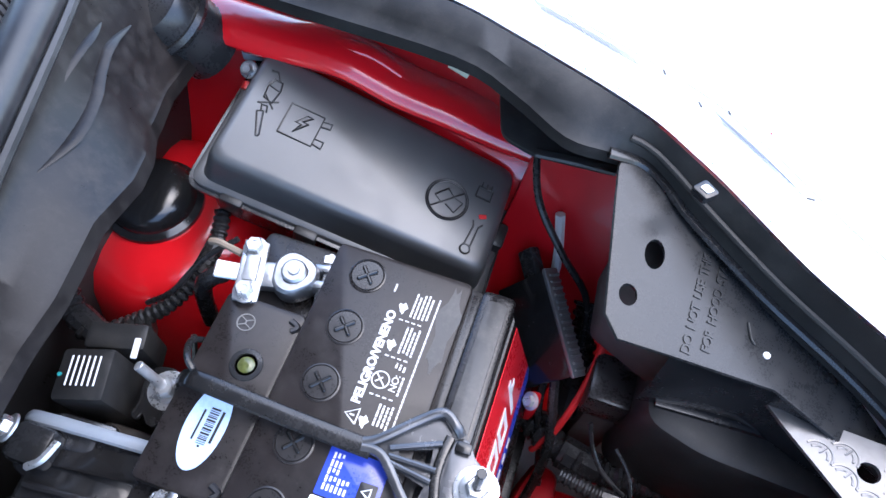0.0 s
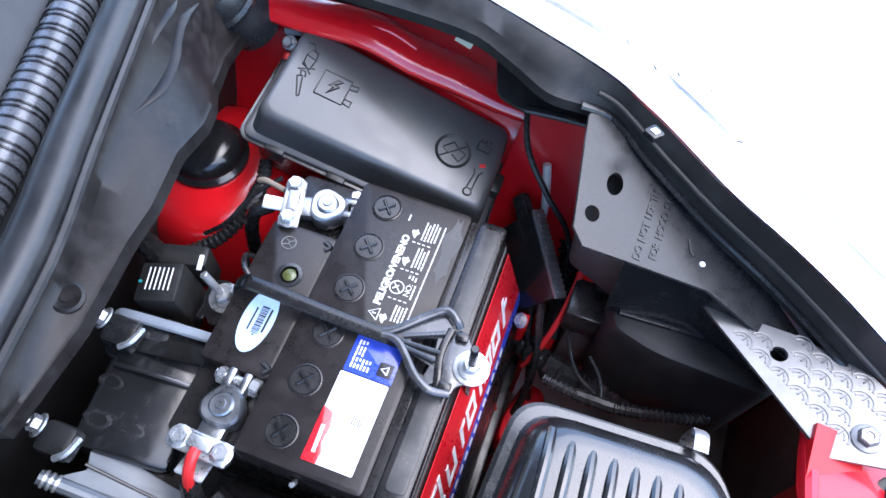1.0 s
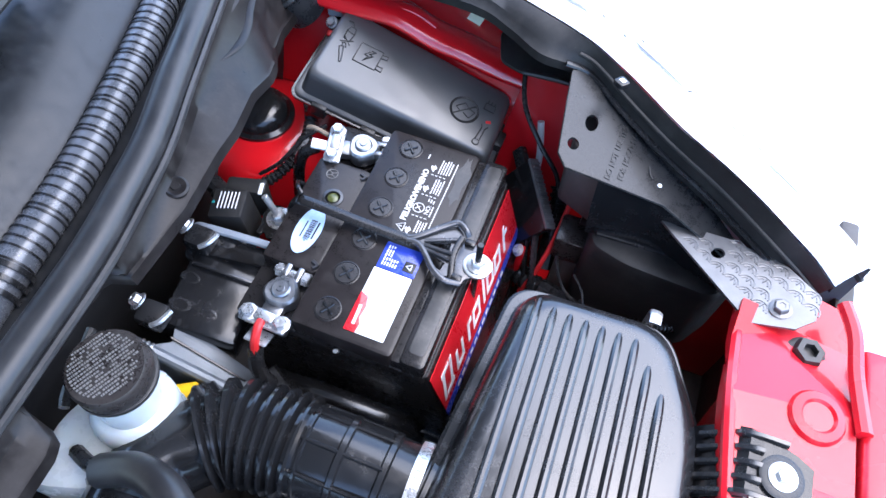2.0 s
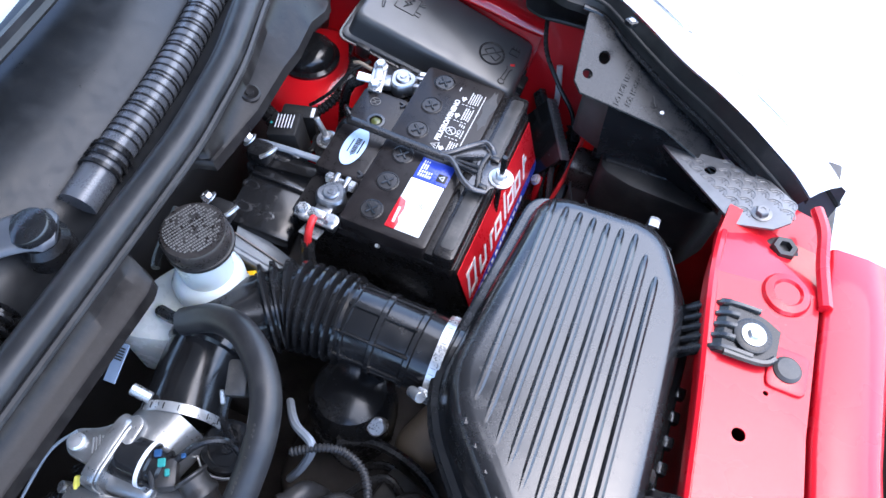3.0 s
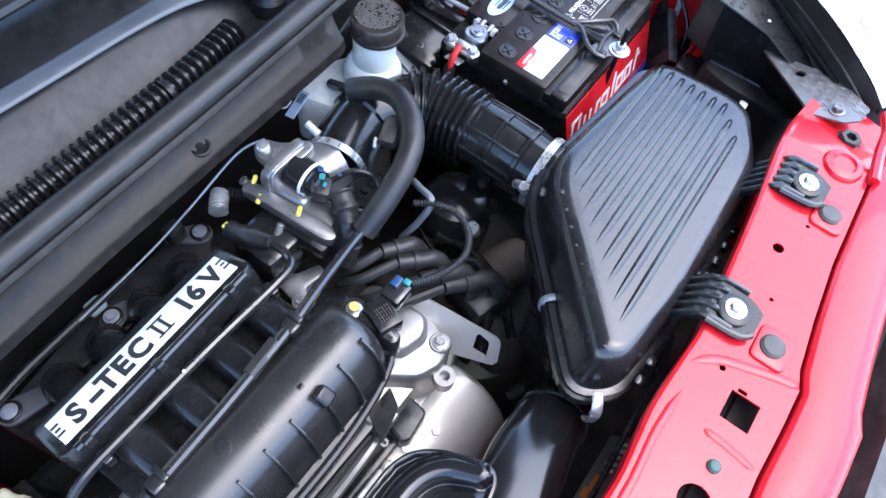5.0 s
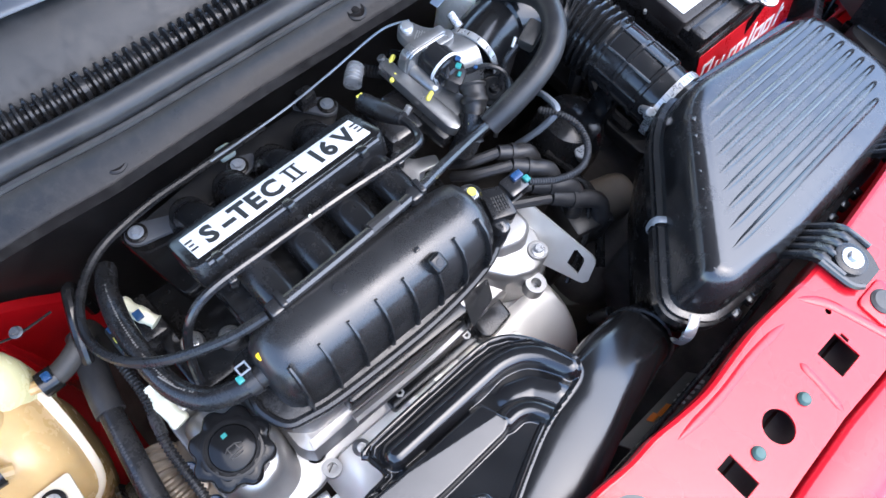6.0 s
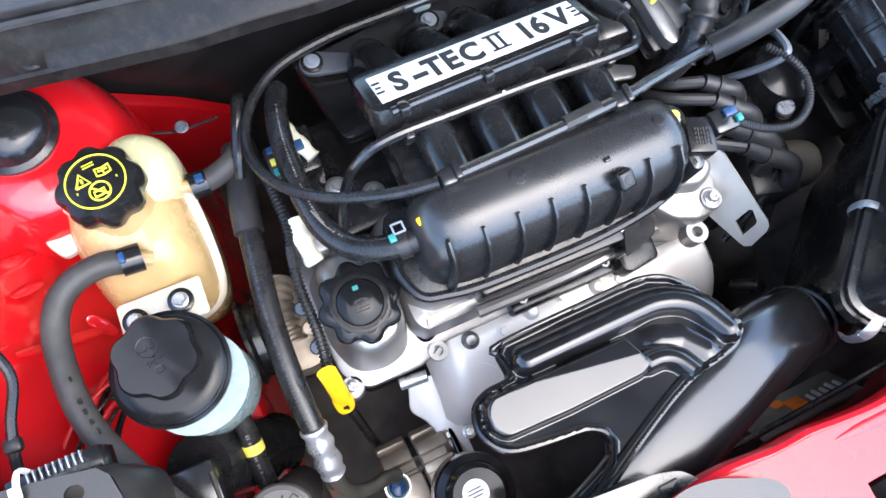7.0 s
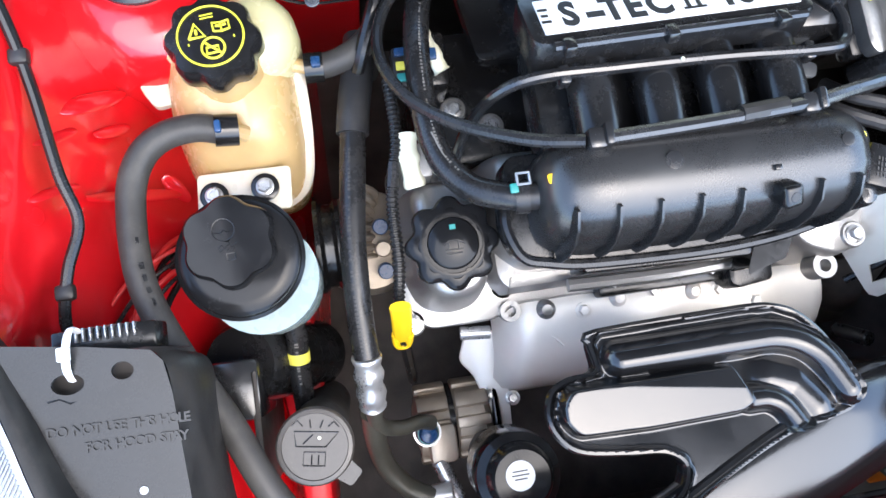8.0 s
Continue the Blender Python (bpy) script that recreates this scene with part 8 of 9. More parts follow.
    for (a, b, d) in (((0.030, -0.330, 0.80), (0.042, -0.300, 0.805), (0.062, -0.268, 0.797)), ((0.045, -0.338, 0.80), (0.064, -0.300, 0.806), (0.092, -0.266, 0.797)), ((0.070, -0.345, 0.80), (0.096, -0.302, 0.806), (0.122, -0.258, 0.792)), ((0.085, -0.345, 0.79), (0.118, -0.288, 0.794), (0.150, -0.236, 0.775))):
        w = thing("ignition_lead", a, "grey rubber ignition lead with a thick boot", "ignition lead", "ignition leads")
        part("lead", tube([(a[0] - 0.02, a[1] - 0.01, a[2] - 0.02), a, b], 0.0062, 10), RUBBER, w)
        part("boot_collar", clamp_ring(Vector(b).lerp(Vector(d), 0.45), Vector(d) - Vector(b), 0.0098, 0.005, 0.0014), RUBBER, w)
        part("boot", tube([b, Vector(b).lerp(Vector(d), 0.5), d, (d[0] + 0.012, d[1] + 0.004, d[2] - 0.02), (d[0] + 0.016, d[1] + 0.004, d[2] - 0.045)], 0.0098, 14, 6, radius=lambda u, i: 0.0082 + 0.0022 * min(1, 3 * u)), RUBBER, w)
    k = thing("corrugated_loop", (0.1, -0.25, 0.84), "thin grey corrugated conduit bent in a loop", "conduit")
    part("sleeve", corrugated([(0.108, -0.340, 0.872), (0.122, -0.305, 0.858), (0.126, -0.270, 0.850), (0.112, -0.242, 0.846), (0.088, -0.232, 0.848), (0.066, -0.238, 0.850), (0.045, -0.25, 0.846)], 0.0036, 0.0005, 0.0034, 10), RUBBER, k)
    k = thing("bent_pipe", (0.05, -0.24, 0.82), "thin bright steel pipe behind the intake", "pipe")
    part("pipe", tube([(0.010, -0.200, 0.80), (0.035, -0.225, 0.838), (0.060, -0.238, 0.850), (0.055, -0.25, 0.82), (0.04, -0.26, 0.78)], 0.004, 8), GREYSTEEL, k)
    g = thing("gearbox", (0.15, -0.1, 0.4), "brownish cast gearbox housing deep in the bay", "gearbox")
    part("case", rbox((0.10, -0.12, 0.50), (0.26, 0.28, 0.20), 0.05, 4), DARK, g)
    part("hump", lathe([(0.09, -0.1), (0.09, 0.0), (0.07, 0.03), (0.02, 0.04)], pose(0.15, -0.21, 0.54), 28), OLIVE, g)
    part("neck", moved(rbox((0, 0, 0), (0.060, 0.085, 0.12), 0.026, 4), pose(0.130, -0.125, 0.610, 18, 12, -20)), TAN, g, "tan cast neck")
    part("switch", cyl((0.24, -0.292, 0.66), 0.008, 0.04, (0.3, 0.2, 1), 14), HOSE, g)
    part("mount", rbox((0.02, 0.0, 0.55), (0.10, 0.12, 0.16), 0.02, 3), DARK, g)
    for pts, r in (([(0.05, -0.20, 0.72), (0.09, -0.18, 0.70), (0.15, -0.19, 0.68), (0.20, -0.23, 0.66)], 0.006), ([(0.02, -0.19, 0.70), (0.07, -0.21, 0.69), (0.12, -0.20, 0.70), (0.19, -0.28, 0.70)], 0.0045), ([(0.08, -0.26, 0.74), (0.12, -0.22, 0.76), (0.165, -0.255, 0.74), (0.19, -0.30, 0.70)], 0.004), ([(-0.02, -0.06, 0.75), (0.04, -0.08, 0.72), (0.09, -0.07, 0.70)], 0.009), ([(-0.05, -0.05, 0.77), (-0.02, -0.065, 0.75), (0.0, -0.08, 0.70)], 0.012)):
        w = thing("engine_cable", pts[0], "black cable between engine and gearbox", "cable")
        part("sheath", tube(pts, r, 8), HOSE, w)
    s = thing("steel_bolt_boss", (0.115, -0.175, 0.74), "small steel coupling below the duct", "coupling")
    part("coupling", cyl((0.085, -0.165, 0.72), 0.010, 0.02, (0, -0.5, 1), 16), STEEL, s)
    # sump side pumps and pulleys
    p = thing("pump_housing", (0.28, -0.70, 0.45), "brown cast pump housing with ribs and bolts", "pump")
    A = pose(0.277, -0.700, 0.562, 90, 0, 0)
    part("rear_half", lathe([(0.030, 0.002), (0.038, 0.003), (0.040, 0.008), (0.040, 0.032), (0.030, 0.036), (0.018, 0.040)], A, 36), BRONZE, p, "brown cast half")
    part("joint", lathe([(0.0385, -0.003), (0.0385, 0.003)], A, 36), BLACKSTEEL, p)
    part("front_half", lathe([(0.022, -0.046), (0.036, -0.040), (0.042, -0.034), (0.042, -0.006), (0.038, -0.003)], A, 36), BRONZE, p, "brown cast half")
    for k, ang in enumerate((-62, -30, 2, 34, 64)):
        sx, sz = math.sin(radians(ang)), math.cos(radians(ang))
        w = (0.013, 0.017, 0.012, 0.016, 0.012)[k]
        for y0, y1 in ((-0.738, -0.7035), (-0.6965, -0.660)):
            part("bolt_boss", rbox((0.277 + 0.041 * sx, (y0 + y1) / 2, 0.562 + 0.041 * sz), (w, y1 - y0, 0.010), 0.003, 2, pose(0, 0, 0, 0, ang, 0)), BRONZE, p)
        if k % 2:
            part("bolt", bolt((0.277 + 0.043 * sx, -0.660, 0.562 + 0.043 * sz), 0.0055, 0.005, (0, 1, 0)), STEEL, p)
    part("rear_plate", slab(disc_poly(0.277, -0.652, 0.046, 30, 0.004), 0.52, 0.600, 0.003, 0.002), BLACKSTEEL, p)
    part("stay_strap", slab([(0.185, -0.676), (0.215, -0.686), (0.232, -0.672), (0.268, -0.660), (0.305, -0.656), (0.33, -0.655), (0.33, -0.634), (0.30, -0.636), (0.26, -0.637), (0.215, -0.636), (0.19, -0.63)], 0.603, 0.608, 0.0015, 0.008, lambda x, y: -0.35 * (x - 0.22) + 0.3 * (y + 0.66)), SHIELD, p, "curved flat steel stay")
    part("bolt", bolt((0.262, -0.634, 0.602), 0.0055, 0.005), STEEL, p)
    part("hex_socket", cyl((0.281, -0.7305, 0.606), 0.0125, 0.018, (0, 0, 1), 6), GREYSTEEL, p)
    part("socket_collar", clamp_ring((0.281, -0.7305, 0.616), (0, 0, 1), 0.0125, 0.004, 0.002), STEEL, p)
    part("blue_nipple", lathe([(0.010, 0), (0.010, 0.005), (0.0085, 0.006), (0.0085, 0.010), (0.0095, 0.011), (0.008, 0.015), (0.003, 0.017)], pose(0.281, -0.7305, 0.622), 18), BLUEMARK, p, "blue-green nipple")
    part("nipple_ring", clamp_ring((0.281, -0.7305, 0.6275), (0, 0, 1), 0.0098, 0.003, 0.0008), TEAL, p)
    part("pipe", tube([(0.232, -0.782, 0.722), (0.252, -0.781, 0.690), (0.264, -0.772, 0.664), (0.268, -0.755, 0.652), (0.266, -0.738, 0.646), (0.270, -0.726, 0.636)], 0.0075, 12), OLIVE, p, "bent olive steel pipe")
    part("pipe", tube([(0.245, -0.784, 0.690), (0.275, -0.783, 0.655), (0.305, -0.776, 0.632), (0.330, -0.758, 0.622), (0.345, -0.735, 0.62)], 0.0105, 12), OLIVE, p, "thick olive steel pipe")
    part("bright_union", cyl((0.312, -0.722, 0.606), 0.0085, 0.045, (0.85, 0.3, 0), 14), STEEL, p)
    part("pipe_saddle", rbox((0.296, -0.715, 0.604), (0.04, 0.03, 0.02), 0.006), BRONZE, p)
    part("union_cap", cyl((0.345, -0.735, 0.616), 0.012, 0.022, (0, 1, 0), 14), STEEL, p)
    f = thing("filter_cap", (0.30, -0.678, 0.62), "round black filter canister with a pale round sticker", "filter")
    part("canister", lathe([(0.030, -0.062), (0.0345, -0.055), (0.0352, -0.014), (0.034, -0.007), (0.0275, -0.003), (0.025, 0.005), (0.022, 0.008), (0.001, 0.009)], pose(0.302, -0.676, 0.795), 40), CAPBLACK, f)
    part("stem", lathe([(0.020, -0.22), (0.022, -0.06)], pose(0.310, -0.668, 0.795), 24), DARK, f)
    part("sticker", lathe([(0.0115, 0), (0.0115, 0.0006)], pose(0.299, -0.678, 0.8042), 26), PRINT, f, "pale round sticker")
    bars([(-0.006, 0.003, 0.006, 0.004), (-0.007, 0.0, 0.007, 0.001), (-0.005, -0.003, 0.005, -0.002)], GREYHOSE, f, flat(0.299, -0.678, 0.8049))
    a = thing("alternator", (0.06, -0.78, 0.5), "ribbed alternator and pulleys beside the engine", "alternator")
    part("body", lathe([(0.05, -0.05), (0.055, 0.0), (0.05, 0.02), (0.02, 0.026)], pose(0.080, -0.765, 0.63), 26), BRONZE, a)
    for k in range(3):
        part("terminal", cyl((0.070 + k * 0.022, -0.752, 0.662), 0.008, 0.014, (0.2, 0, 1), 12), BLUEMARK if k != 1 else BRONZE, a)
    part("pulley", lathe([(0.045, -0.012), (0.045, -0.008), (0.040, -0.004), (0.040, 0.004), (0.045, 0.008), (0.045, 0.012), (0.02, 0.012)], pose(0.085, -0.802, 0.675, 90, 0, 0), 36), BLACKSTEEL, a)
    part("ribbed_housing", corrugated([(0.03, -0.765, 0.655), (0.06, -0.775, 0.66), (0.10, -0.775, 0.655)], 0.016, 0.002, 0.010, 14), BRONZE, a)
    part("mount", rbox((0.08, -0.76, 0.47), (0.06, 0.06, 0.30), 0.01), DARK, a)
    # dipstick
    d = thing("dipstick", (0.17, -0.75, 0.68), "yellow plastic dipstick handle beside the engine", "dipstick")
    part("handle", tube([(0.158, -0.752, 0.812), (0.166, -0.7505, 0.785), (0.176, -0.749, 0.748), (0.182, -0.748, 0.724)], 0.0085, 10, 6, flat=0.5), YELLOW, d)
    part("finger_loop", tube([(0.178, -0.755, 0.735), (0.188, -0.753, 0.716), (0.188, -0.744, 0.716), (0.180, -0.742, 0.735)], 0.0035, 8), YELLOW, d)
    part("tube", tube([(0.184, -0.747, 0.72), (0.20, -0.742, 0.66), (0.225, -0.735, 0.58), (0.235, -0.73, 0.50)], 0.0055, 8), BLACKSTEEL, d)
    w = thing("wiring_conduit", (0.1, -0.75, 0.75), "thin black corrugated conduit beside the oil cap", "conduit")
    part("tape", tube([(0.04, -0.739, 0.7905), (0.06, -0.743, 0.789)], 0.0058, 10, 3), HOSE, w)
    part("sleeve", corrugated([(-0.03, -0.735, 0.790), (0.02, -0.735, 0.792), (0.07, -0.745, 0.788), (0.12, -0.746, 0.782), (0.152, -0.750, 0.775)], 0.0048, 0.0006, 0.004, 10), HOSE, w)


def build_right_side():
    # coolant expansion tank
    t = thing("coolant_tank", (-0.03, -0.86, 0.62), "yellowed plastic coolant expansion tank with black cap", "coolant tank")
    cx, cy = -0.026, -0.860
    poly = [(-0.106, -0.898), (-0.085, -0.926), (-0.02, -0.924), (0.036, -0.908), (0.047, -0.862), (0.042, -0.817), (0.0, -0.806), (-0.07, -0.805), (-0.106, -0.825)]
    top = lambda x: lerp_table([(-0.11, 0.800), (-0.04, 0.799), (0.0, 0.786), (0.045, 0.752)], x)
    loops = [[(p.x, p.y, z) for p in outline(poly, i, 0.03, 6)] for i, z in ((0.030, 0.600), (0.012, 0.612), (0.003, 0.635), (0.0, 0.665))]
    for i, f in ((0.0, 0.0), (0.001, 0.22), (0.004, 0.46), (0.009, 0.66), (0.017, 0.83), (0.027, 0.94), (0.038, 0.99), (0.044, 1.0)):
        loops.append([(p.x, p.y, 0.69 + f * (top(p.x) - 0.69)) for p in outline(poly, i, 0.03 - 0.3 * i, 6)])
    part("tank", rings(bmesh.new(), loops), TANK, t, "aged yellow translucent tank", angle=1.2)
    part("neck", lathe([(0.040, -0.040), (0.034, -0.015), (0.030, 0.0), (0.028, 0.012)], pose(-0.058, -0.864, 0.800, 0, -4, 0), 28), TANK, t)
    bm = lathe([(0.036, -0.10), (0.0375, -0.04), (0.036, -0.018), (0.030, -0.004), (0.020, 0.004), (0.010, 0.0065), (0.001, 0.007)], pose(0, 0, 0), 30)
    part("rear_hump", moved(bm, Matrix.Translation((-0.080, -0.838, 0.806)) @ Matrix.Diagonal((1.0, 0.95, 1, 1))), PALETANK, t, "pale rounded rear hump", angle=1.2)
    part("side_hump", moved(lathe([(0.026, -0.08), (0.026, -0.03), (0.022, -0.010), (0.012, 0.0), (0.001, 0.002)], None, 24), pose(-0.085, -0.896, 0.796)), PALETANK, t, angle=1.2)
    part("seam_flange", tube([(-0.085, -0.811, 0.766), (-0.045, -0.808, 0.752), (-0.005, -0.8085, 0.734), (0.026, -0.814, 0.713), (0.040, -0.828, 0.701), (0.045, -0.852, 0.693), (0.045, -0.885, 0.69)], 0.0055, 10, 8, flat=0.35), TANKEDGE, t, "cloudy seam flange")
    part("ear", slab([(-0.100, -0.922), (-0.080, -0.945), (-0.052, -0.938), (-0.036, -0.928), (-0.040, -0.910), (-0.07, -0.905)], 0.755, 0.762, 0.002, 0.006), TANKEDGE, t, "white mounting ear")
    part("ear_wall", slab([(-0.095, -0.925), (-0.080, -0.940), (-0.058, -0.933), (-0.060, -0.925)], 0.70, 0.756, 0.002, 0.004), TANKEDGE, t)
    C = pose(-0.060, -0.865, 0.808, 2, -4, 0)
    part("cap", lathe([(0.0345, 0.0), (0.0365, 0.004), (0.0365, 0.020), (0.034, 0.025), (0.001, 0.026)], C, 72, 8, 0.0042), BLACKSTEEL, t, "black lobed pressure cap", angle=0.9)
    Y = C @ pose(0, 0, 0.0262, 0, 0, 97)
    strokes([ring_line(0, 0, 0.0245, 40)], 0.0008, YPRINT, t, Y, "yellow_ring")
    strokes([[(-0.016, 0.0005), (-0.004, 0.0005), (-0.010, 0.012), (-0.016, 0.0005)], [(-0.010, 0.003), (-0.010, 0.007)]], 0.0011, YPRINT, t, Y, "warning_triangle")
    strokes([[(0.003, 0.003), (0.003, 0.010), (0.009, 0.009), (0.009, 0.002), (0.003, 0.003)], [(0.009, 0.002), (0.015, 0.003), (0.015, 0.010), (0.009, 0.009)], [(0.005, 0.007), (0.008, 0.0065)], [(0.010, 0.0065), (0.013, 0.007)]], 0.0009, YPRINT, t, Y, "book_symbol")
    strokes([ring_line(0, -0.010, 0.0085, 26), [(-0.006, -0.004), (0.006, -0.016)], [(-0.005, -0.014), (0.004, -0.014), (0.004, -0.009), (-0.005, -0.009), (-0.005, -0.014)]], 0.0009, YPRINT, t, Y, "do_not_open_symbol")
    bars([(-0.005, 0.0145, 0.005, 0.0155), (-0.005, 0.017, 0.005, 0.018), (-0.0175, -0.005, -0.0165, -0.003), (0.0165, -0.005, 0.0175, -0.003)], YPRINT, t, Y)
    part("nipple", tube([(-0.060, -0.812, 0.770), (-0.056, -0.794, 0.768), (-0.055, -0.780, 0.770)], 0.0062, 10), TANK, t)
    part("nipple", tube([(0.003, -0.853, 0.790), (0.001, -0.862, 0.795), (0.000, -0.872, 0.798)], 0.0068, 10), TANK, t)
    # hoses
    h = thing("coolant_hose", (0.1, -0.93, 0.79), "thick grey coolant hose curving to the front", "hose")
    part("hose", tube([(0.001, -0.868, 0.797), (-0.003, -0.890, 0.801), (0.002, -0.915, 0.803), (0.018, -0.934, 0.802), (0.050, -0.944, 0.800), (0.110, -0.942, 0.800), (0.165, -0.922, 0.800), (0.222, -0.891, 0.800), (0.280, -0.865, 0.798), (0.34, -0.83, 0.78)], 0.0112, 14, 8), GREYHOSE, h)
    hose_print([(0.018, -0.934, 0.802), (0.050, -0.944, 0.800), (0.110, -0.942, 0.800), (0.165, -0.922, 0.800), (0.222, -0.891, 0.800)], 0.0112, HOSE, h, 0.3, 0.55, 0.010, 0.004, 9, -0.5)
    part("hose_clip", clamp_ring((0.000, -0.868, 0.797), (0, -1, 0.2), 0.0115, 0.018, 0.0012), BLACKSTEEL, h)
    part("blue_lock", rbox((0.001, -0.872, 0.8115), (0.010, 0.005, 0.005), 0.0015), BLUEMARK, h, "blue hose lock")
    h = thing("coolant_hose", (-0.06, -0.77, 0.77), "grey coolant hose at the tank's rear", "hose")
    part("hose", tube([(-0.056, -0.798, 0.769), (-0.057, -0.780, 0.771), (-0.062, -0.762, 0.775), (-0.071, -0.750, 0.774), (-0.082, -0.744, 0.762), (-0.088, -0.742, 0.735), (-0.09, -0.742, 0.66)], 0.0108, 14, 8), GREYHOSE, h)
    part("hose_clip", clamp_ring((-0.056, -0.794, 0.7695), (0, -1, 0), 0.0115, 0.016, 0.0012), BLACKSTEEL, h)
    part("riser_pipe", tube([(-0.128, -0.730, 0.70), (-0.122, -0.730, 0.77), (-0.110, -0.732, 0.797), (-0.096, -0.737, 0.800), (-0.070, -0.748, 0.790), (-0.050, -0.757, 0.772), (-0.035, -0.765, 0.74)], 0.0062, 10, 6), BLACKSTEEL, h, "thin black riser pipe")
    part("blue_lock", rbox((-0.055, -0.792, 0.783), (0.009, 0.008, 0.006), 0.0015), BLUEMARK, h, "blue hose lock")
    side = Matrix(((0, 0, 1, -0.222), (1, 0, 0, 0), (0, 1, 0, 0), (0, 0, 0, 1)))
    solo("bulkhead_corner", moved(slab([(-0.96, 0.40), (-0.735, 0.40), (-0.735, 0.585), (-0.79, 0.645), (-0.90, 0.735), (-0.96, 0.76)], 0.0, 0.014, 0.004, 0.012), side), SHADERED, "red painted bulkhead corner behind the coolant tank", "bulkhead", kind="structure")
    # power steering reservoir
    r = thing("steering_fluid_reservoir", (0.10, -0.862, 0.62), "milky steering fluid reservoir with a broad black cap", "reservoir")
    px, py = 0.103, -0.867
    part("pot", lathe([(0.030, -0.115), (0.039, -0.102), (0.0430, -0.08), (0.0438, -0.02), (0.0438, 0.0)], pose(px + 0.017, py + 0.013, 0.794), 36), MILKY, r, "milky plastic pot")
    part("lid", lathe([(0.0478, -0.004), (0.0488, 0.003), (0.0488, 0.007), (0.0462, 0.009), (0.0450, 0.014), (0.0415, 0.017), (0.034, 0.018), (0.001, 0.018)], pose(px, py, 0.796, 0, 2, 0), 48), CAPBLACK, r, "round black lid")
    D = pose(px - 0.010, py - 0.004, 0.8135, 0, 2, 0)
    part("cap_grip", lathe([(0.0360, 0.0), (0.0350, 0.010), (0.0330, 0.013), (0.001, 0.0135)], D, 60, 6, 0.0040), CAPBLACK, r, "lobed cap grip", angle=0.9)
    E = D @ pose(0, 0, 0.0138, 0, 0, 95)
    strokes([ring_line(-0.002, 0.009, 0.0082, 24), [(-0.009, 0.008), (-0.004, 0.0065), (-0.002, 0.009), (0.001, 0.0065), (0.005, 0.008)], [(-0.008, -0.004), (-0.005, -0.002), (-0.003, -0.004), (0.0, -0.002), (0.003, -0.004), (0.006, -0.002)], [(-0.007, -0.0065), (-0.004, -0.0045), (-0.002, -0.0065), (0.001, -0.0045), (0.004, -0.0065)], [(-0.003, -0.014), (0.003, -0.014), (0.003, -0.009), (-0.003, -0.009), (-0.003, -0.014)]], 0.0005, HOSE, r, E, "steering_symbol")
    part("outlet", tube([(0.150, -0.842, 0.730), (0.167, -0.840, 0.720), (0.197, -0.842, 0.705), (0.228, -0.842, 0.690), (0.255, -0.842, 0.66)], 0.0095, 12), HOSE, r)
    part("printed_band", bmesh_band((0.184, -0.841, 0.7115), (1, -0.05, -0.5), 0.0097, 0.010), YMARK, r, "yellow band")
    hose_print([(0.167, -0.840, 0.720), (0.197, -0.842, 0.705), (0.228, -0.842, 0.690)], 0.0096, WORN, r, 0.05, 0.95, 0.0026, 0.004, 21)
    part("mounting_plate", slab([(0.026, -0.900), (0.060, -0.902), (0.062, -0.826), (0.026, -0.824)], 0.765, 0.768, 0.001, 0.004), TANKEDGE, r, "pale mounting plate")
    for x, y in ((0.046, -0.887), (0.043, -0.846)):
        part("grommet", lathe([(0.0115, 0), (0.0115, 0.004), (0.009, 0.005)], pose(x, y, 0.768), 22), BLACKSTEEL, r)
        part("bolt", bolt((x, y, 0.772), 0.0062, 0.007, (0, 0, 1), 1.2), STEEL, r)
    part("stay", rbox((0.075, -0.865, 0.66), (0.03, 0.05, 0.10), 0.006), DARK, r)
    part("spout", cyl((0.128, -0.888, 0.745), 0.004, 0.018, (0.5, -0.2, -0.8), 10), STEEL, r)
    solo("lower_rail", slab([(0.100, -0.900), (0.200, -0.905), (0.205, -0.872), (0.290, -0.862), (0.36, -0.86), (0.36, -0.832), (0.215, -0.828), (0.12, -0.832)], 0.50, 0.620, 0.008, 0.012), SHADERED, "red painted lower rail beside the steering reservoir", "rail", kind="structure")
    for dx, m, label in ((0.0, COPPER, "thin red cable curving along the wing"), (0.010, HOSE, "thin black cable curving along the wing"), (0.017, COPPER, "thin red cable curving along the wing"), (0.023, HOSE, "thin black cable curving along the wing")):
        k = thing("red_cable" if m is COPPER else "black_cable", (0.14, -0.99, 0.74), label, "cable")
        part("sheath", tube([(0.150 + dx * 0.5, -1.000 + dx, 0.745), (0.125 + dx * 0.7, -0.985 + dx, 0.748), (0.098 + dx, -0.960 + dx * 0.6, 0.748), (0.078 + dx, -0.925, 0.738), (0.066 + dx, -0.890, 0.715)], 0.0019, 8, 6), m, k)
    # washer filler
    w = thing("washer_filler", (0.252, -0.829, 0.55), "grey-black washer filler cap with windscreen symbol", "washer cap")
    W = pose(0.252, -0.829, 0.795, 0, 3, 0)
    part("cap", lathe([(0.0285, 0.0), (0.0295, 0.002), (0.0295, 0.006), (0.028, 0.008), (0.025, 0.0085), (0.0245, 0.0075), (0.001, 0.0075)], W, 40), WASHERCAP, w, "worn brown-grey cap")
    part("tab", slab([(0.264, -0.808), (0.276, -0.798), (0.284, -0.806), (0.275, -0.818)], 0.793, 0.800, 0.0015, 0.003), WASHERCAP, w)
    S = W @ pose(0, 0, 0.0078, 0, 0, 80)
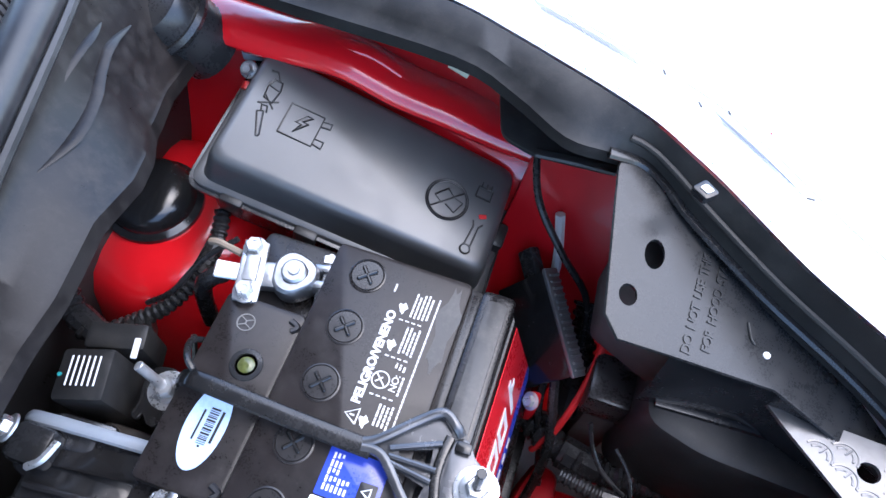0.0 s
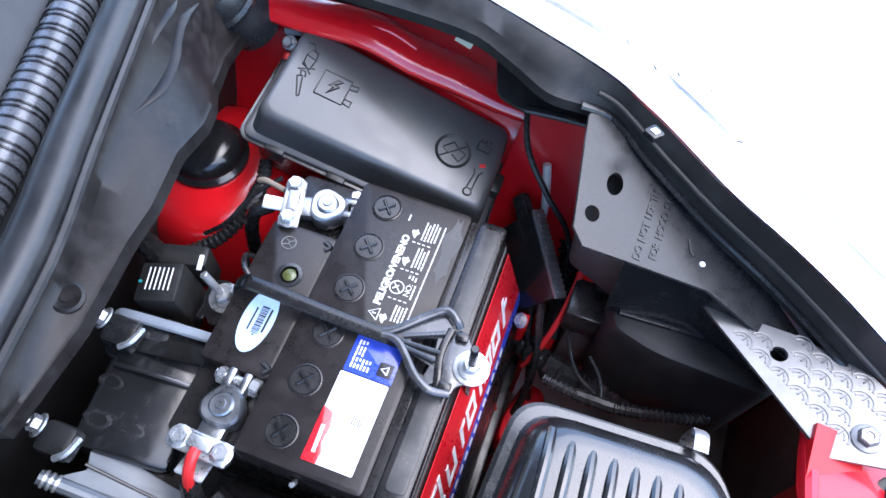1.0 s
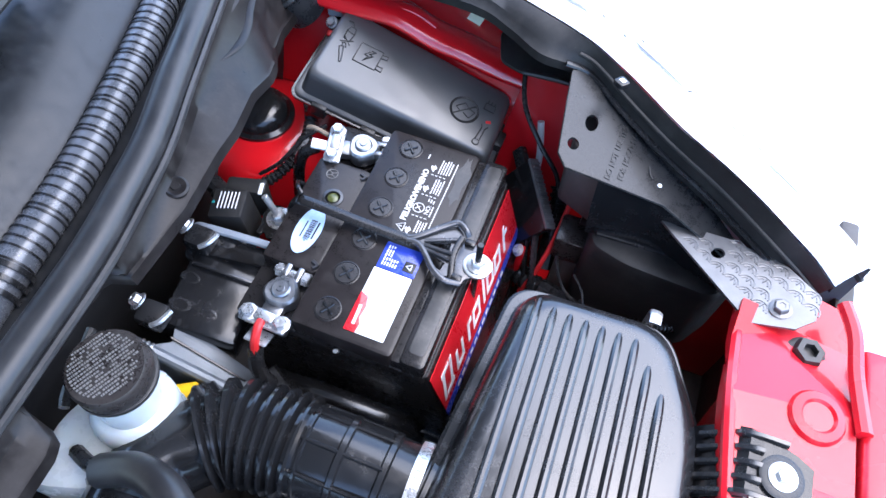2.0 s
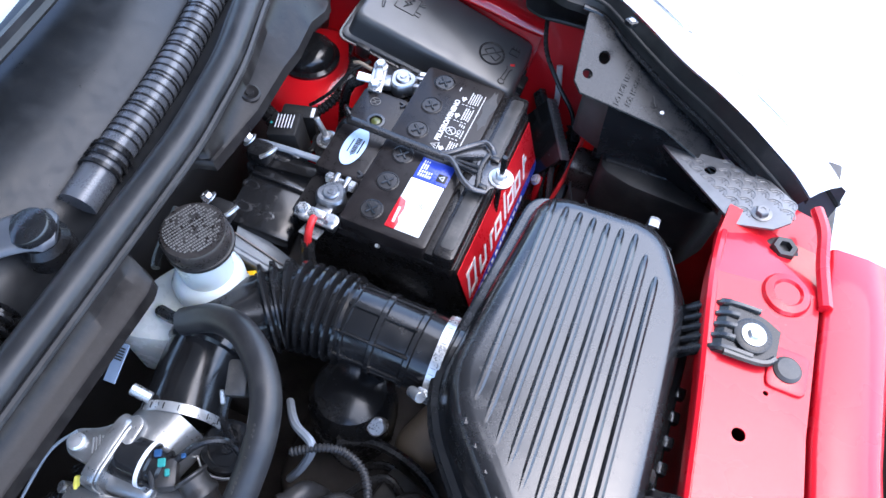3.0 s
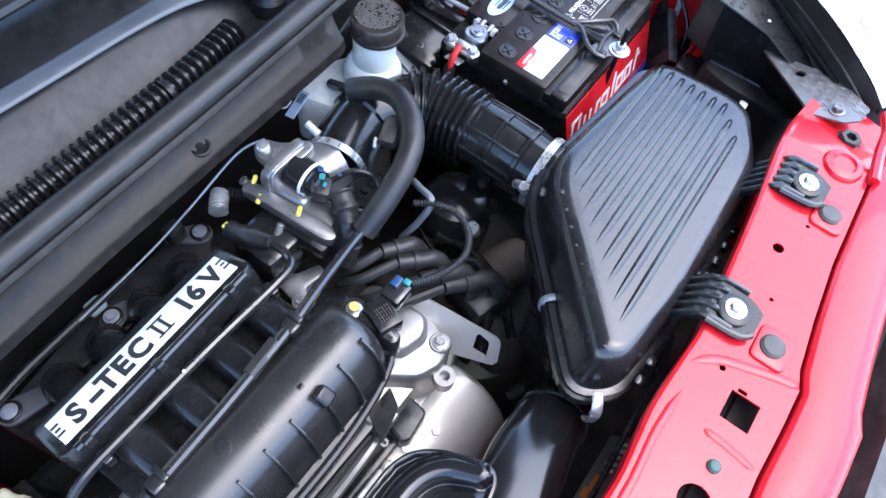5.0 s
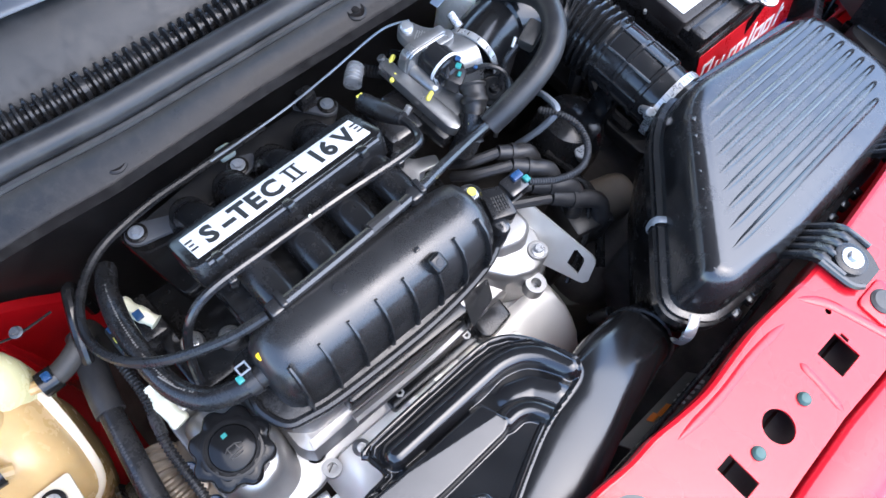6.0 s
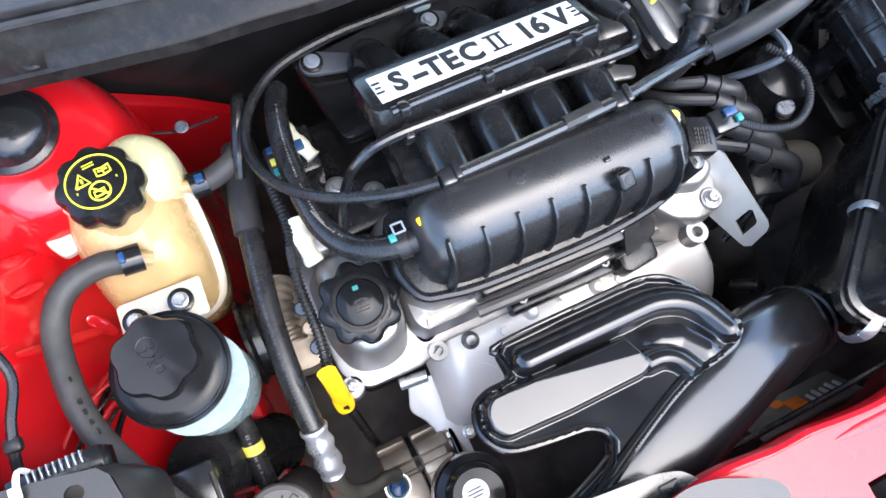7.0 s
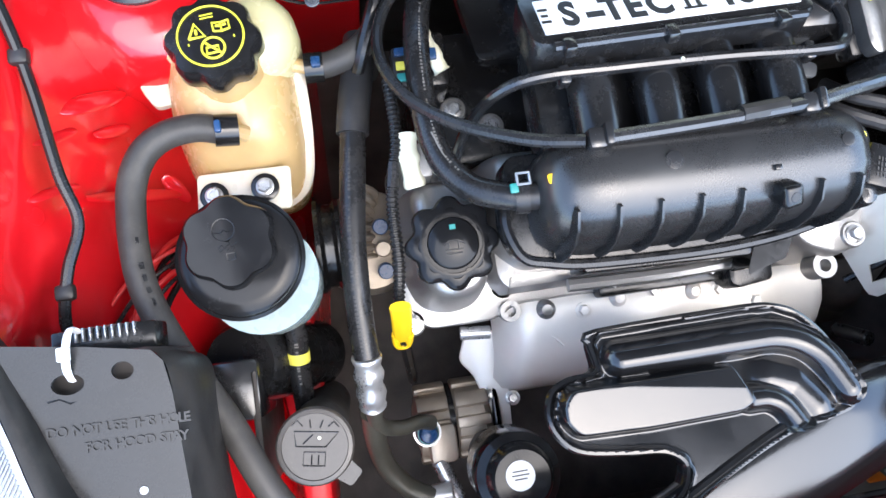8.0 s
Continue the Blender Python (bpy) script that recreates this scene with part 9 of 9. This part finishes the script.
    strokes([[(-0.014, 0.000), (0.008, 0.000), (0.017, 0.011), (-0.016, 0.011), (-0.014, 0.000)], [(-0.009, 0.002), (-0.002, 0.009)], [(-0.010, 0.015), (-0.014, 0.019), (-0.018, 0.015)], [(-0.004, 0.014), (-0.005, 0.020)], [(0.003, 0.014), (0.005, 0.020)], [(0.009, 0.015), (0.013, 0.019), (0.017, 0.015)], [(-0.008, -0.014), (0.008, -0.014), (0.008, -0.004), (-0.008, -0.004), (-0.008, -0.014)], [(-0.002, -0.013), (-0.002, -0.006)], [(0.003, -0.013), (0.003, -0.006)]], 0.0006, HOSE, w, S, "washer_symbol")
    part("pale_dot", lathe([(0.0014, 0), (0.0012, 0.0008)], W @ pose(-0.006, 0.004, 0.0078), 10), CREAM, w)
    part("filler_neck", lathe([(0.024, -0.24), (0.024, 0.0)], W, 26), DARK, w)
    # pressure hose with a crimped end
    a = thing("air_conditioning_hose", (0.1, -0.78, 0.72), "black pressure hose with a bright crimped end", "hose")
    part("insulated_end", tube([(-0.085, -0.752, 0.752), (-0.055, -0.757, 0.758), (-0.020, -0.765, 0.762), (0.004, -0.769, 0.762)], 0.0142, 14, 6), RUBBER, a, "grey insulated sleeve")
    part("hose", tube([(-0.01, -0.767, 0.762), (0.05, -0.775, 0.764), (0.10, -0.781, 0.763), (0.150, -0.783, 0.758), (0.194, -0.782, 0.750)], 0.0112, 14, 8), HOSE, a)
    hose_print([(-0.01, -0.767, 0.762), (0.05, -0.775, 0.764), (0.10, -0.781, 0.763), (0.150, -0.783, 0.758), (0.194, -0.782, 0.750)], 0.0112, GREYHOSE, a, 0.15, 0.98, 0.0034, 0.003, 3, 0.25)
    part("crimp", tube([(0.192, -0.782, 0.750), (0.212, -0.782, 0.738), (0.236, -0.782, 0.718)], 0.0125, 16, 10, radius=lambda u, i: 0.0122 + 0.0012 * math.sin(u * 19)), STEEL, a, "bright crimped ferrule")
    # thick plain hose to the manifold's end
    b = thing("breather_hose", (0.0, -0.7, 0.82), "black rubber hose curving into the manifold's end", "hose")
    part("hose", tube([(-0.110, -0.695, 0.790), (-0.075, -0.706, 0.812), (-0.030, -0.713, 0.828), (0.020, -0.714, 0.836), (0.055, -0.708, 0.842), (0.080, -0.692, 0.852), (0.092, -0.668, 0.862), (0.096, -0.645, 0.868)], 0.0105, 14, 8), HOSE, b)
    hose_print([(-0.110, -0.695, 0.790), (-0.075, -0.706, 0.812), (-0.030, -0.713, 0.828), (0.020, -0.714, 0.836), (0.055, -0.708, 0.842), (0.080, -0.692, 0.852)], 0.0105, WORN, b, 0.2, 0.95, 0.0030, 0.0018, 5, -0.15)
    part("stripe", tube([(0.035, -0.7135, 0.8495), (0.062, -0.704, 0.8535), (0.082, -0.690, 0.8622)], 0.0007, 6), WORN, b)
    part("clip", clamp_ring((0.0945, -0.657, 0.865), (0.1, 1, 0.2), 0.0108, 0.010, 0.0016), HOSE, b)
    for dx, dy, sx, sy in ((-0.004, 0, 0.0016, 0.010), (0.004, 0, 0.0016, 0.010), (0, 0.0045, 0.0096, 0.0016), (0, -0.0045, 0.0096, 0.0016)):
        part("clip_lock", rbox((0.084 + dx, -0.658 + dy, 0.878), (sx, sy, 0.003), 0.0005, 1), GREYSTEEL, b)
    part("teal_mark", rbox((0.090, -0.665, 0.8765), (0.007, 0.006, 0.003), 0.001), TEAL, b, "teal paint mark")
    # connectors beside the manifold
    q = thing("plug_connector", (-0.045, -0.69, 0.76), "cream plug connector with blue clips", "connector")
    part("plug", tube([(-0.070, -0.702, 0.790), (-0.052, -0.696, 0.792), (-0.034, -0.688, 0.788)], 0.0078, 12, 6, radius=lambda u, i: 0.0066 + 0.0014 * (i % 6 < 3)), CREAM, q)
    part("blue_clip", rbox((-0.045, -0.697, 0.801), (0.010, 0.008, 0.004), 0.001), BLUEMARK, q)
    part("blue_clip", rbox((-0.072, -0.703, 0.797), (0.006, 0.010, 0.004), 0.001), BLUEMARK, q)
    part("base", rbox((-0.05, -0.695, 0.74), (0.05, 0.03, 0.08), 0.006), BLACKSTEEL, q)
    q = thing("plug_connector", (-0.03, -0.72, 0.76), "dark plug connector with teal clips", "connector")
    part("plug", rbox((-0.040, -0.722, 0.785), (0.036, 0.016, 0.016), 0.004), PLASTIC2, q)
    for x, m in ((-0.052, BLUEMARK), (-0.040, YMARK), (-0.030, TEAL)):
        part("clip", rbox((x, -0.722, 0.794), (0.007, 0.010, 0.004), 0.001), m, q)
    q = thing("plug_connector", (0.06, -0.69, 0.74), "cream plug connector above the valve cover", "connector")
    part("plug", tube([(0.018, -0.726, 0.790), (0.040, -0.727, 0.790), (0.062, -0.724, 0.786)], 0.0080, 12, 6, radius=lambda u, i: 0.008 + 0.0015 * (i % 5 < 2)), CREAM, q)
    part("base", rbox((0.04, -0.718, 0.765), (0.03, 0.02, 0.05), 0.004), ALU, q)
    s = thing("hinge_stay", (-0.09, -0.80, 0.80), "thin steel stay at the wing", "stay")
    part("rod", tube([(-0.105, -0.815, 0.800), (-0.098, -0.79, 0.800), (-0.100, -0.755, 0.798)], 0.0013, 6), BLACKSTEEL, s)
    part("nut", bolt((-0.100, -0.788, 0.801), 0.0042, 0.006), WIPER, s)
    # cables on the right wing
    def wire(pts, r, m, label):
        c = thing("wing_cable", pts[0], label, "cable")
        part("sheath", tube(pts, r, 10), INKBLACK if m is HOSE else m, c)
        return c
    c = wire([(-0.16, -1.02, 0.892), (-0.08, -0.999, 0.862), (-0.03, -0.990, 0.845), (0.03, -0.982, 0.832), (0.065, -0.975, 0.822), (0.10, -0.985, 0.822), (0.135, -0.992, 0.815), (0.16, -0.99, 0.80)], 0.0044, HOSE, "taped black cable along the red wing")
    for x, y, z in ((-0.05, -0.9935, 0.852), (0.115, -0.988, 0.821)):
        part("cable_clip", rbox((x, y, z), (0.012, 0.014, 0.009), 0.003), PLASTIC2, c)
    wire([(0.055, -0.905, 0.700), (0.075, -0.935, 0.735), (0.110, -0.955, 0.750), (0.15, -0.965, 0.75), (0.18, -0.96, 0.75)], 0.0028, COPPER, "thin red cable below the hose")
    wire([(0.06, -0.905, 0.705), (0.085, -0.938, 0.732), (0.118, -0.952, 0.742), (0.16, -0.955, 0.74)], 0.0026, HOSE, "thin black cable below the hose")
    wire([(0.06, -0.90, 0.690), (0.095, -0.925, 0.715), (0.13, -0.945, 0.728), (0.17, -0.945, 0.725)], 0.0030, HOSE, "thin black cable below the hose")
    k = thing("cable_connector", (0.09, -0.93, 0.69), "black cable connector on the red wing", "connector")
    part("body", rbox((0.085, -0.925, 0.705), (0.034, 0.030, 0.020), 0.004, 2, pose(0, 0, 0, 30, 0, 20)), HOSE, k)
    part("foot", rbox((0.085, -0.945, 0.69), (0.012, 0.03, 0.02), 0.003, 1), HOSE, k)
    b = thing("lamp_rear_cover", (0.19, -0.90, 0.60), "round black rubber lamp cover beside the wing", "lamp cover")
    part("cover", lathe([(0.036, -0.15), (0.037, 0.0), (0.033, 0.008), (0.02, 0.004), (0.001, 0.004)], pose(0.185, -0.888, 0.715, 20, 0, 0), 30), INKBLACK, b)
    part("box", rbox((0.205, -0.895, 0.71), (0.05, 0.05, 0.10), 0.005), PLASTIC, b)
    d = thing("wing_drain", (0.23, -0.83, 0.6), "dark plastic channel beside the washer filler", "channel")
    part("channel", rbox((0.24, -0.875, 0.68), (0.10, 0.006, 0.16), 0.002), DARK, d)


def bmesh_band(c, axis, r, w):
    return clamp_ring(c, axis, r, w, 0.0004)


build_setting()
build_cowl()
build_front()
build_headlamp_left()
build_headlamp_right()
build_strap()
build_battery()
terminal("negative_terminal", -0.047, 0.184, 0.838, 14, "cast battery clamp on the negative post", False)
terminal("positive_terminal", -0.048, 0.004, 0.836, 88, "cast battery clamp with a red sleeve on the positive post", True)
build_holddown()
build_tray()
build_fuse_box()
build_relay_corner()
build_airbox()
build_ducts()
build_brake_reservoir()
build_throttle()
build_vacuum_hose()
build_manifold()
build_head()
build_right_side()
